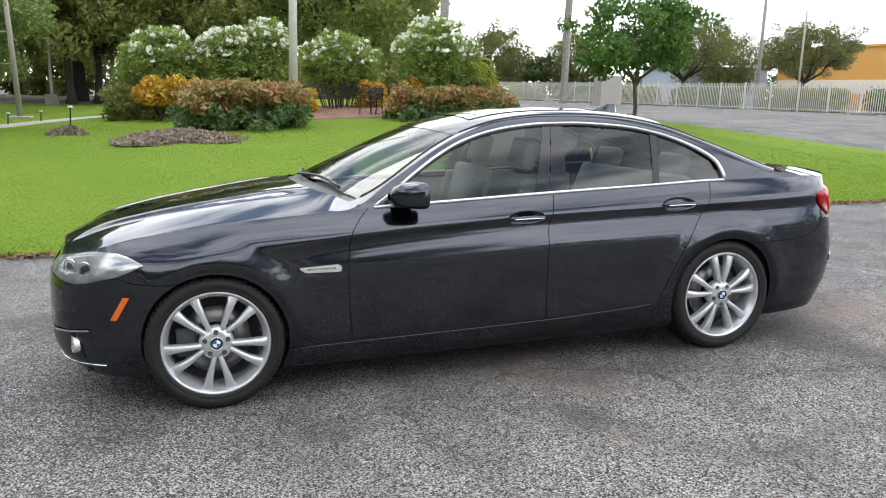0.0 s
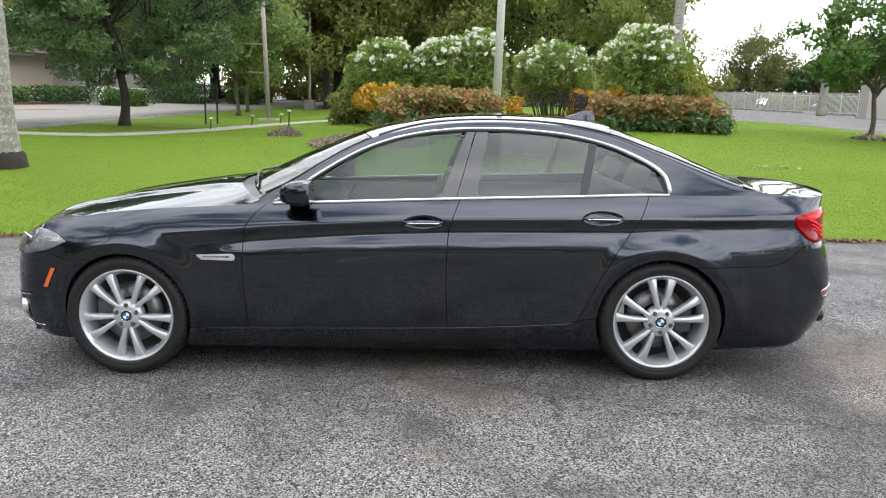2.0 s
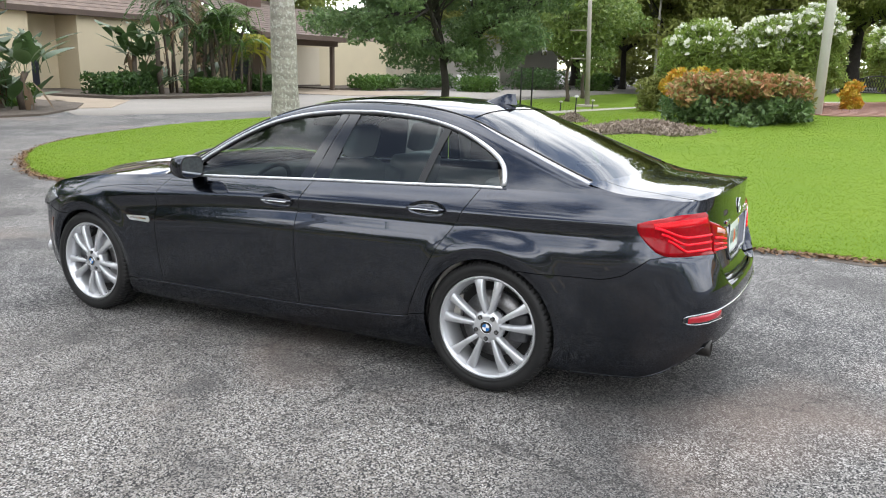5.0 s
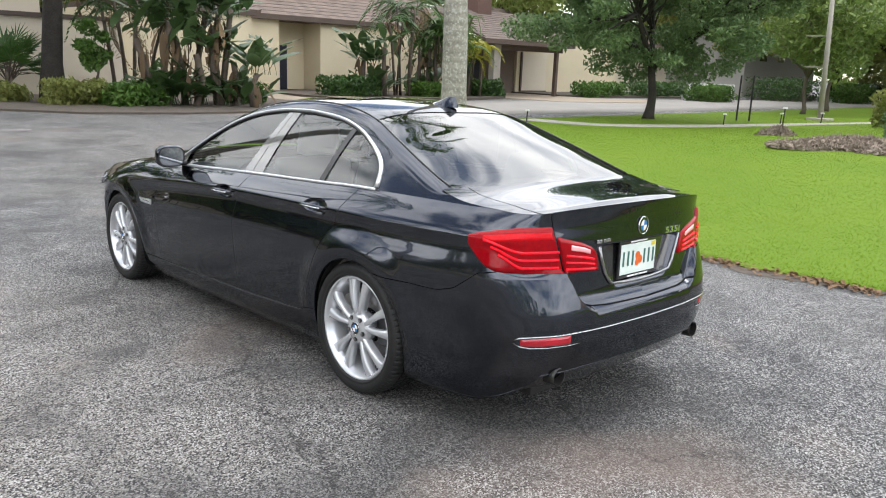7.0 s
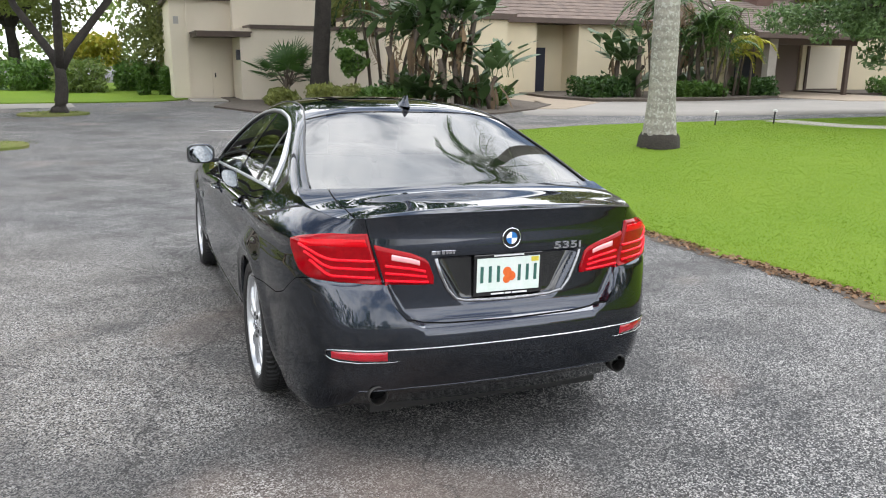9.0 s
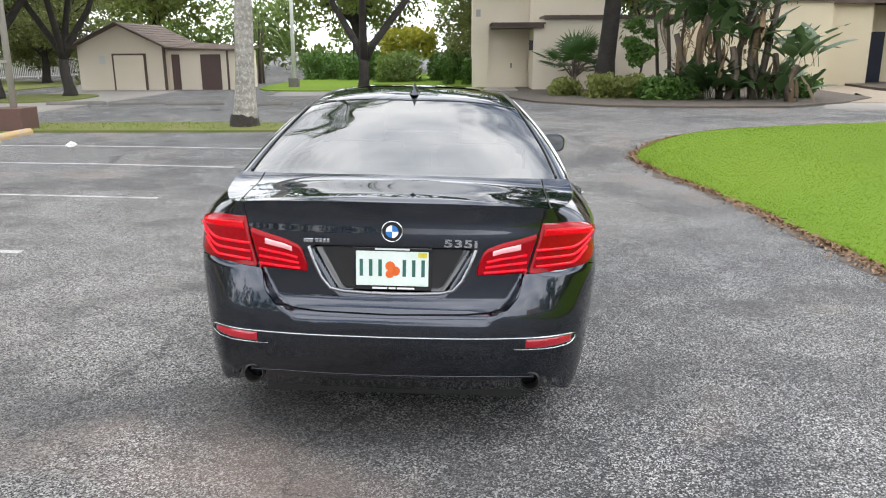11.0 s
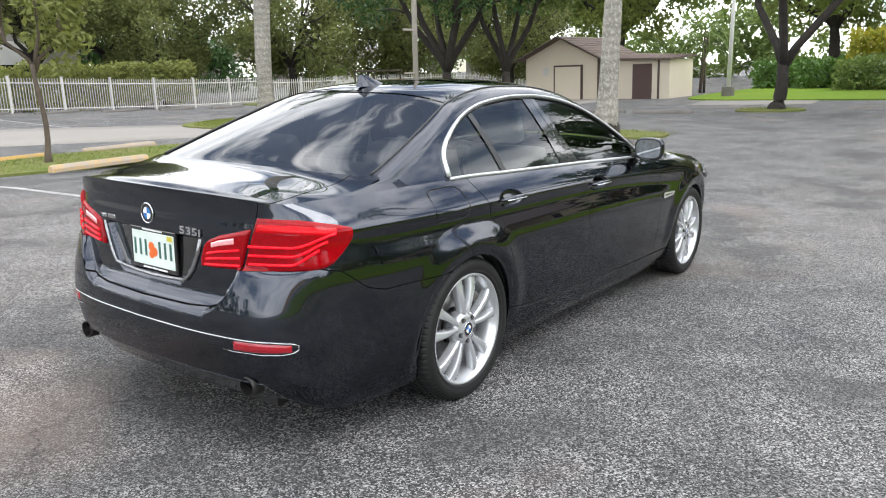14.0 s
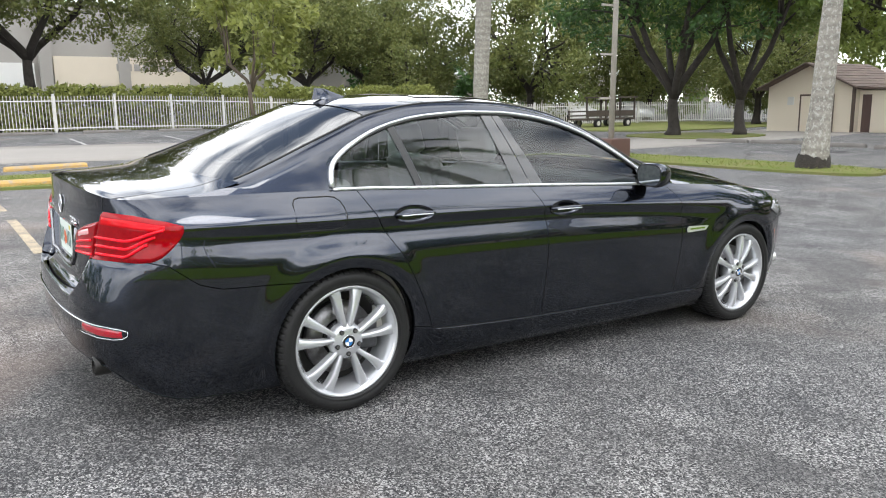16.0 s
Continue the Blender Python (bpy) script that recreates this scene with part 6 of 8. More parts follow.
def wheel_stop(mat):
    bm = bmesh.new()
    rows = []
    for u in (-0.92, -0.88, 0.88, 0.92):
        k = 0.8 if abs(u) > 0.9 else 1.0
        rows.append([(u, -0.085, 0), (u, -0.085 * k, 0.06 * k), (u, -0.05 * k, 0.115 * k), (u, 0.05 * k, 0.115 * k), (u, 0.085 * k, 0.06 * k), (u, 0.085, 0)])
    v, f = patch(np.array(rows), flip=True)
    f = f + [tuple(range(6))[::-1], tuple(18 + k for k in range(6))]
    me = bpy.data.meshes.new("wheel_stop")
    me.from_pydata([tuple(q) for q in v], [], f)
    me.materials.append(mat)
    return me


stop_mesh, grey_mesh = wheel_stop(STOP), wheel_stop(CURB)
rs = random.Random(4)
for x, y, a in ((-9.95, -8.95, 2), (-7.55, -9.25, 4), (-5.35, -9.68, 2), (-2.95, -9.95, 3), (-0.2, -11.9, 0), (1.25, -12.2, 3), (-10.1, -12.3, 3), (-7.9, -12.85, 6), (-5.6, -13.75, 4), (-3.0, -13.6, 2), (0.4, -16.6, 8)):
    tagged(new("wheel_stop", stop_mesh), "weathered yellow concrete wheel stop", "wheel stop", "parking wheel stops").matrix_world = pose(x, y, lz(x, y) + (0.05 if -12.6 < y < -9.9 else 0), 0, 0, a)
for x, y, a in ((-20.0, -10.4, 100), (-19.6, -8.4, 96), (-19.3, -6.1, 94), (-19.8, -12.4, 98)):
    tagged(new("wheel_stop", grey_mesh), "grey concrete wheel stop in the far row", "wheel stop", "parking wheel stops").matrix_world = pose(x, y, lz(x, y), 0, 0, a)
for k in range(9):
    xx, y0 = -21 + 2.9 * k, -29.5
    tagged(new("wheel_stop", grey_mesh), "pale concrete wheel stop by the fence", "wheel stop", "fence wheel stops").matrix_world = pose(xx, y0, lz(xx, y0), 0, 0, rs.uniform(-3, 3))
for k in range(8):
    xx, yy = 38.0 - 0.85 * k, 33 + 6.0 * k
    tagged(new("wheel_stop", grey_mesh), "pale concrete wheel stop by the fence", "wheel stop", "fence wheel stops").matrix_world = pose(xx, yy, lz(xx, yy), 0, 0, 90 + rs.uniform(-3, 3))


# ---- plants ----
def leaves(centres, radii, count, size, seed, narrow=0.5, droop=0.0, shell=0.55):
    """Folded leaves filling ellipsoid clumps, denser towards their skins."""
    r = np.random.RandomState(seed)
    c, q = np.array(centres, float), np.array(radii, float)
    k = r.choice(len(c), count, p=q.prod(1) ** 0.7 / (q.prod(1) ** 0.7).sum())
    d = r.normal(size=(count, 3))
    d /= np.linalg.norm(d, axis=1)[:, None]
    rad = shell + (1.12 - shell) * r.rand(count) ** 0.8
    p = c[k] + d * q[k] * rad[:, None]
    a = r.normal(size=(count, 3)) + d * 0.6 - np.array([0, 0, droop])
    a /= np.linalg.norm(a, axis=1)[:, None]
    b = np.cross(a, r.normal(size=(count, 3)))
    b /= np.linalg.norm(b, axis=1)[:, None]
    n = np.cross(a, b)
    s = size * r.uniform(0.6, 1.35, (count, 1))
    v = np.empty((count, 4, 3))
    v[:, 0], v[:, 1] = p - a * s, p + b * s * narrow + n * s * 0.18
    v[:, 2], v[:, 3] = p + a * s, p - b * s * narrow + n * s * 0.18
    return v.reshape(-1, 3), [(4 * i, 4 * i + 1, 4 * i + 2, 4 * i + 3) for i in range(count)]


def clumps(cx, cy, cz, rx, ry, rz, n, size, seed, flat=0.7):
    """Clump centres and radii inside a crown, mostly near its skin."""
    r = np.random.RandomState(seed)
    d = r.normal(size=(n, 3))
    d /= np.linalg.norm(d, axis=1)[:, None]
    rad = r.uniform(0.35, 1.0, (n, 1)) ** 0.6
    az, el = np.arctan2(d[:, 1], d[:, 0]), d[:, 2]
    lobe = 1 + 0.16 * np.sin(3 * az + seed) + 0.14 * np.sin(5 * az + 2 * el + 2 * seed) + 0.12 * np.sin(7 * el + az + seed)
    c = np.array([cx, cy, cz]) + d * rad * lobe[:, None] * np.array([rx, ry, rz])
    q = size * r.uniform(0.6, 1.3, (n, 1)) * np.array([1, 1, flat])
    return c, q


def tree(label, x, y, trunk_h, trunk_r, crown, n_clumps, clump, count, leaf, mat, seed, bark=BARK, lean=(0, 0), forks=5, name="tree", narrow=0.5, spread=0.25, shell=0.4, base=None, flat=0.7):
    """A tree: crown = (height of centre, rx, ry, rz). The top-level object stands at the foot."""
    r = np.random.RandomState(seed)
    root = new(name)
    tagged(root, label, "tree")
    root.location = (x, y, lz(x, y) if base is None else base)
    cz, rx, ry, rz = crown
    top = np.array([lean[0], lean[1], trunk_h])
    pts = [np.array([lean[0] * u + 0.06 * math.sin(5 * u + seed), lean[1] * u + 0.06 * math.cos(4 * u + seed), trunk_h * u]) for u in np.linspace(0, 1, 9)]
    pts[0][:2] = 0
    rads = [trunk_r * (1.45 if i == 0 else 1.12 if i == 1 else 1 - 0.035 * i) for i in range(9)]
    pieces = [tube(pts, rads, 12)]
    cen, rad = clumps(lean[0] * 1.2, lean[1] * 1.2, cz, rx, ry, rz, n_clumps, clump, seed + 1, flat)
    mains = []
    for k in range(forks):
        a = 2 * math.pi * k / forks + r.uniform(-0.4, 0.4)
        end = np.array([lean[0] + rx * 0.5 * math.cos(a), lean[1] + ry * 0.5 * math.sin(a), trunk_h + (cz - trunk_h) * r.uniform(0.7, 1.1)])
        mid = top * 0.55 + end * 0.45 + np.array([spread * math.cos(a), spread * math.sin(a), -0.1])
        line = [top + (0, 0, -0.15), top * 0.8 + mid * 0.2, mid, mid * 0.4 + end * 0.6, end]
        pieces.append(tube(line, [trunk_r * s for s in (0.75, 0.62, 0.5, 0.38, 0.2)], 8))
        mains.append((mid, end))
    for i in range(0, n_clumps, 2):
        mid, end = mains[np.argmin([np.linalg.norm(cen[i] - e) for _, e in mains])]
        w = r.uniform(0.2, 0.9)
        s = mid * (1 - w) + end * w
        pieces.append(tube([s, (s + cen[i]) / 2 + r.normal(0, 0.12, 3), cen[i]], [trunk_r * 0.26, trunk_r * 0.17, trunk_r * 0.07], 5))
    sheet("trunk", *merge(*pieces), bark, root)
    sheet("crown", *leaves(cen, rad, count, leaf, seed + 2, narrow, shell=shell), mat, root, smooth=False)
    return root


def frond(length, seed, droop=0.5, leaf=0.5, width=0.03, n=34, rise=0.7):
    """A feather palm frond that leaves the origin along +x."""
    r = np.random.RandomState(seed)
    u = np.linspace(0, 1, n)
    x, z = length * u * (1 - 0.25 * droop * u), length * (rise * u - (rise + droop) * u * u)
    spine = np.stack([x, 0 * u, z], -1)
    verts, faces = tube([tuple(p) for p in spine[::4]], [0.03 * (1 - 0.8 * k / 9) for k in range(len(spine[::4]))], 5)
    verts = [np.array(v) for v in verts]
    for i in range(3, n):
        for sd in (-1, 1):
            ll = leaf * (0.35 + 0.65 * math.sin(math.pi * min(1, u[i] * 0.9 + 0.12))) * r.uniform(0.85, 1.1)
            tip = spine[i] + np.array([0.45 * ll, sd * 0.8 * ll, -0.35 * ll + r.normal(0, 0.05)])
            b = len(verts)
            mid = (spine[i] + tip) / 2 + np.array([0, 0, 0.08 * ll])
            verts += [spine[i], mid + np.array([width, 0, 0]), tip, mid - np.array([width, 0, 0])]
            faces.append((b, b + 1, b + 2, b + 3))
    return np.array([np.array(v) for v in verts]), faces


def turned(v, m):
    m = np.array(m)
    return v @ m[:3, :3].T + m[:3, 3]


def royal_palm(x, y, r_base, r_mid, h, lean, seed, label, base_ring=True):
    root = new("palm_tree")
    tagged(root, label, "palm")
    root.location = (x, y, lz(x, y) + 0.03)
    prof = [(0, r_base), (0.15, r_base * 0.97), (0.5, r_base * 0.86), (1.2, r_base * 0.72), (2.2, (r_base * 0.45 + r_mid * 0.4)), (3.5, r_mid), (h * 0.6, r_mid * 1.05), (h, r_mid * 0.75)]
    f = smooth(prof)
    zs = np.linspace(0, h, 60)
    pts = [(lean[0] * (z / 5) + 0.02 * math.sin(z * 1.3 + seed), lean[1] * (z / 5) + 0.02 * math.cos(z * 1.1), z) for z in zs]
    sheet("trunk", *tube(pts, [float(f(z)) * (1 + 0.012 * (i % 2)) for i, z in enumerate(zs)], 22), PALM_BARK, root)
    if base_ring:
        rr = np.random.RandomState(seed)
        ang = np.linspace(0, 2 * np.pi, 40, endpoint=False)
        rows = []
        for z, k in ((-0.03, 1.14), (0.08, 1.11), (0.18, 1.06), (0.25, 0.97)):
            q = r_base * (k + 0.05 * rr.rand(40))
            rows.append(np.stack([q * np.cos(ang), q * np.sin(ang), z + 0.05 * rr.rand(40)], -1))
        rows = np.array(rows)
        rows = np.concatenate([rows, rows[:, :1]], 1)
        sheet("root_collar", *patch(rows), ROOTS, root, "dark matted roots at the foot")
    top = np.array(pts[-1])
    sheet("crownshaft", *tube([tuple(top), tuple(top + [0, 0, 0.6]), tuple(top + [0, 0, 1.5])], [r_mid * 0.8, r_mid * 0.75, r_mid * 0.3], 14), LEAF_MID, root, "smooth green crownshaft")
    for k in range(16):
        v, ff = frond(3.4, seed + k, 0.55 + 0.25 * (k % 3), 0.75, 0.035, 30, 0.9 - 0.25 * (k % 3))
        sheet("frond", turned(v, pose(*(top + [0, 0, 1.4]), 0, 0, 22.5 * k + 7 * (k % 2))), ff, LEAF_MID, root, smooth=False)
    return root


royal_palm(-7.80, 8.78, 0.375, 0.235, 11.5, (-0.10, 0.03), 11, "tall royal palm with a lichen-spotted grey trunk on the lawn")
royal_palm(-12.02, -4.66, 0.29, 0.175, 11.0, (0, 0.30), 21, "tall royal palm with a pale trunk on a grass island")
royal_palm(-14.1, -18.5, 0.36, 0.27, 11.0, (0.1, 0.35), 31, "tall royal palm with a stout pale trunk")
royal_palm(27.6, 53.0, 0.36, 0.28, 11.5, (0, 0), 41, "distant royal palm by the car park", False)
royal_palm(12.0, 37.1, 0.30, 0.24, 11.0, (0, 0), 51, "royal palm behind the flower beds", False)


def bush(label, x0, x1, y0, y1, h, count, leaf, mat, seed, name="shrub", narrow=0.5, lift=0.0, extra=None, category="shrub", step_=0.42, dome=False, loose=0.08, under=None):
    """A clipped or loose shrub: woody stems and leaves over a lumpy volume."""
    root = new(name)
    tagged(root, label, category)
    cx, cy = (x0 + x1) / 2, (y0 + y1) / 2
    base = lz(cx, cy)
    root.location = (cx, cy, base)
    r = np.random.RandomState(seed)
    cen, rad = [], []
    nx, ny = max(1, int((x1 - x0) / step_)), max(1, int((y1 - y0) / step_))
    for i in range(nx):
        for j in range(ny):
            for z in np.arange(lift + 0.2, h, step_ * 0.8):
                px, py = x0 + (i + 0.5) / nx * (x1 - x0) - cx, y0 + (j + 0.5) / ny * (y1 - y0) - cy
                if (px / (x1 - x0) * 2) ** 4 + (py / (y1 - y0) * 2) ** 4 > 1.35:
                    continue
                if dome:
                    zc = 0.55 * h
                    q = (px / (x1 - x0) * 2) ** 2 + (py / (y1 - y0) * 2) ** 2
                    if (z > zc and q + ((z - zc) / (h - zc)) ** 2 > 1.12) or (z <= zc and q > (0.5 + 0.55 * z / zc) ** 2):
                        continue
                cen.append((px + r.normal(0, loose), py + r.normal(0, loose), min(z + r.normal(0, 0.75 * loose), h - 0.18 + 0.6 * (loose - 0.08))))
                rad.append(np.array([1, 1, 0.85]) * step_ * r.uniform(0.6, 0.85))
    pieces = []
    for i in range(0, len(cen), 5):
        c = cen[i]
        pieces.append(tube([(c[0] * 0.5, c[1] * 0.6, -0.08), (c[0] * 0.8, c[1] * 0.8, c[2] * 0.6), c], [0.022, 0.016, 0.006], 5))
    tagged(sheet("woody_stem", *merge(*pieces), BARK, root), kind="stuff")
    high = [i for i in range(len(cen)) if not under or cen[i][2] > under[1] + r.normal(0, 0.10)]
    low = sorted(set(range(len(cen))) - set(high))
    for name_, mat_, part_, seed_ in (("foliage", mat, high, seed), ("lower_foliage", under and under[0], low, seed + 1)):
        if part_:
            sheet(name_, *leaves([cen[i] for i in part_], [rad[i] for i in part_], count * len(part_) // len(cen), leaf, seed_, narrow, shell=0.5), mat_, root, "dark green lower leaves" if part_ is low else "", smooth=False)
    if extra:
        emat, en, esize, ename, zmin = extra
        top = [(c, q) for c, q in zip(cen, rad) if c[2] > zmin]
        r2 = np.random.RandomState(seed + 9)
        pts = []
        for _ in range(en):
            c, q = top[r2.randint(len(top))]
            d = r2.normal(size=3)
            d /= np.linalg.norm(d)
            d[2] = abs(d[2])
            pts.append(np.array(c) + d * q * 1.12)
        sheet(ename, *leaves(pts, [(0.09, 0.09, 0.06)] * en, en * 9, esize, seed + 5, 0.8, shell=0.2), emat, root, smooth=False)
    return root


bush("dense hedge shrub with copper and green leaves", -1.75, 1.6, 17.7, 19.7, 1.22, 12000, 0.095, LEAF_RED, 61, loose=0.20, under=(LEAF_BLUE, 0.72))
bush("broad hedge shrub with copper-brown leaves", 4.9, 8.65, 19.2, 20.7, 0.98, 11000, 0.095, LEAF_RED, 62, loose=0.20, under=(LEAF_BLUE, 0.52))
bush("rounded dark green shrub beside the crotons", -4.2, -2.0, 24.2, 25.8, 1.2, 7000, 0.08, LEAF_OLIVE, 63)
bush("loose golden croton shrub with orange tips", -3.05, -1.75, 22.6, 23.6, 1.55, 2600, 0.10, LEAF_GOLD, 64, lift=0.7)
bush("orange and gold croton shrub", -1.45, -0.6, 22.2, 23.0, 1.35, 1500, 0.10, LEAF_GOLD, 65, lift=0.5)
bush("small golden croton by the garden chairs", 5.35, 6.15, 20.6, 21.4, 1.25, 1300, 0.09, LEAF_GOLD, 66, lift=0.5)
bush("low yellow-green croton shrub beside the hedge", 4.75, 6.1, 20.4, 21.2, 0.82, 2000, 0.08, LEAF_YELLOW, 67)
bush("low orange croton behind the bench", 5.0, 6.2, 26.4, 27.4, 1.1, 1800, 0.09, LEAF_GOLD, 68)
bush("low golden croton beside the lamp pole", 2.2, 2.9, 23.6, 24.4, 0.9, 900, 0.09, LEAF_GOLD, 69)


def blossoms(h):
    return (PETAL, 210, 0.065, "blossom", h * 0.70)


bush("tall shrub with clusters of white flowers", -3.75, -1.05, 24.4, 26.8, 3.15, 11000, 0.10, LEAF_FLOWER, 71, "flowering_shrub", 0.32, 0.7, blossoms(2.7), "flowering shrub", 0.45, True)
bush("tall shrub with clusters of white flowers", -1.15, 0.75, 24.2, 26.0, 3.15, 8000, 0.10, LEAF_FLOWER, 72, "flowering_shrub", 0.32, 0.5, blossoms(2.8), "flowering shrub", 0.45, True)
bush("tall upright shrub with white flowers", 0.35, 2.2, 24.4, 26.2, 3.5, 9000, 0.10, LEAF_FLOWER, 75, "flowering_shrub", 0.32, 0.5, blossoms(3.1), "flowering shrub", 0.45, True)
bush("rounded shrub with clusters of white flowers", 2.9, 6.05, 26.6, 29.0, 3.0, 12000, 0.10, LEAF_FLOWER, 73, "flowering_shrub", 0.32, 0.6, blossoms(2.6), "flowering shrub", 0.45, True)
bush("upright shrub topped with white flowers", 5.35, 8.0, 20.4, 22.8, 3.25, 11000, 0.10, LEAF_FLOWER, 74, "flowering_shrub", 0.32, 0.5, blossoms(2.9), "flowering shrub", 0.45, True)


def clump_palm(label, x, y, stems, length, mat, seed, stem_h=(0.2, 1.5), leaf=0.42, per=7, name="clump_palm", category="palm", width=0.03, dry=0, rise=(0.5, 1.3)):
    root = new(name)
    tagged(root, label, category)
    root.location = (x, y, lz(x, y) + 0.05)
    r = np.random.RandomState(seed)
    fr, st, old = [], [], []
    for k in range(stems):
        px, py, h = r.normal(0, 0.35), r.normal(0, 0.35), r.uniform(*stem_h)
        lean = r.normal(0, 0.12, 2)
        tip = (px + lean[0] * h, py + lean[1] * h, h)
        st.append(tube([(px, py, -0.1), (px + lean[0] * h * 0.4, py + lean[1] * h * 0.4, h * 0.5), tip], [0.07, 0.06, 0.05], 7))
        for j in range(per):
            v, f = frond(length * r.uniform(0.75, 1.15), seed * 97 + k * 11 + j, r.uniform(0.35, 0.9), leaf, width, 24, r.uniform(*rise))
            (old if j < dry else fr).append((turned(v, pose(*tip, 0, 60 if j < dry else 0, r.uniform(0, 360))), f))
    for piece in st:
        sheet("stem", *piece, BARK, root)
    for piece in fr:
        sheet("frond", *piece, mat, root, smooth=False)
    for piece in old:
        sheet("dry_frond", *piece, DRY_FROND, root, smooth=False)
    return root


clump_palm("clump of yellow-green areca palms", 8.25, 21.3, 9, 1.35, LEAF_ARECA, 81, (0.5, 1.5), 0.34, 9, rise=(1.0, 2.2))
clump_palm("small areca palm among the beds", -2.9, 27.6, 4, 1.6, LEAF_LIGHT, 82, (1.4, 2.4), 0.4)


def fan_palm(label, x, y, seed, n=26, size=0.75, h=0.9):
    root = new("fan_palm")
    tagged(root, label, "palm")
    root.location = (x, y, lz(x, y) + 0.1)
    r = np.random.RandomState(seed)
    out, stalk = [], []
    for k in range(n):
        el, az = r.uniform(-0.1, 1.4), r.uniform(0, 2 * np.pi)
        L = r.uniform(0.7, 1.25)
        d = np.array([math.cos(el) * math.cos(az), math.cos(el) * math.sin(az), math.sin(el)])
        tip = np.array([0, 0, h * 0.5]) + d * L
        stalk.append(tube([(0, 0, h * 0.3), tuple(tip * 0.5 + np.array([0, 0, h * 0.28])), tuple(tip)], [0.022, 0.015, 0.012], 5))
        side = np.cross(d, [0, 0, 1])
        side /= max(np.linalg.norm(side), 1e-3)
        verts, faces = [], []
        for j in range(15):
            a = math.radians(-105 + 15 * j)
            q = d * math.cos(a) + side * math.sin(a)
            e = tip + q * size * (0.75 + 0.25 * math.cos(a)) + np.array([0, 0, -0.10])
            m = (tip + e) / 2 + np.array([0, 0, 0.03])
            s2 = np.cross(q, np.cross(d, side))
            s2 = s2 / max(np.linalg.norm(s2), 1e-3) * 0.035
            b = len(verts)
            verts += [tip, m + s2, e, m - s2]
            faces.append((b, b + 1, b + 2, b + 3))
        out.append((np.array(verts), faces))
    sheet("trunk", *tube([(0, 0, -0.1), (0, 0, h * 0.55)], [0.14, 0.10], 9), BARK, root)
    for piece, leafstalk in zip(out, stalk):
        sheet("leaf_stalk", *leafstalk, BARK, sheet("fan_leaf", *piece, LEAF_DARK, root, smooth=False))
    return root


fan_palm("low fan palm with spiky leaves by the wall", -25.4, 4.6, 91, 30, 0.85, 1.5)


def paddle(length, width, seed):
    """One long torn paddle leaf with its stalk, leaving the origin upwards and bending over."""
    r = np.random.RandomState(seed)
    n = 14
    u = np.linspace(0, 1, n)
    bend = r.uniform(0.25, 0.75)
    x, z = length * bend * u * u, length * (u - 0.35 * bend * u * u)
    w = width * np.where(u < 0.30, 0.02, np.sin(np.pi * np.clip((u - 0.28) / 0.72, 0, 1)) ** 0.6)
    verts, faces = [], []
    for i in range(n):
        verts += [(x[i], -w[i] - 0.008, z[i] - 0.25 * w[i]), (x[i], 0, z[i]), (x[i], w[i] + 0.008, z[i] - 0.25 * w[i])]
    for i in range(n - 1):
        for sd in (0, 1):
            if i > 6 and r.rand() < 0.18:
                continue
            a = 3 * i + sd
            faces.append((a, a + 1, a + 4, a + 3))
    return np.array(verts), faces


def paddle_plant(label, x, y, n, length, seed, spread=0.9, stems=4, dry=10):
    """A crowded bird-of-paradise clump: trunks, paddle leaves, hanging dry leaves."""
    root = new("bird_of_paradise_plant")
    tagged(root, label, "tropical plant")
    root.location = (x, y, lz(x, y) + 0.08)
    r = np.random.RandomState(seed)
    st, gr, old = [], [], []
    heads = [(0, 0, 0)] * 3
    for k in range(stems):
        px, py, h = r.normal(0, spread * 0.4), r.normal(0, spread * 0.5), r.uniform(1.0, 3.2)
        st.append(tube([(px, py, -0.1), (px + r.normal(0, 0.1), py + r.normal(0, 0.15), h * 0.5), (px + r.normal(0, 0.2), py + r.normal(0, 0.25), h)], [0.13, 0.11, 0.10], 8))
        heads.append((px, py, h))
    for k in range(n):
        hx, hy, hz = heads[r.randint(len(heads))]
        v, f = paddle(length * r.uniform(0.55, 1.0), 0.20 * r.uniform(0.8, 1.3), seed * 31 + k)
        gr.append((turned(v, pose(hx + r.normal(0, spread * 0.35), hy + r.normal(0, spread * 0.5), hz, 0, r.uniform(0, 35), r.uniform(0, 360))), f))
    for k in range(dry):
        hx, hy, hz = heads[3 + r.randint(stems)]
        v, f = paddle(1.5, 0.075, seed * 57 + k)
        old.append((turned(v, pose(hx, hy, hz, 0, r.uniform(120, 160), r.uniform(0, 360))), f))
    for piece in st:
        sheet("trunk", *piece, BARK, root)
    for piece in gr:
        sheet("leaf", *piece, LEAF_PADDLE, root)
    for piece in old:
        sheet("dry_leaf", *piece, DRY_FROND, root, "hanging brown dead leaf")
    return root


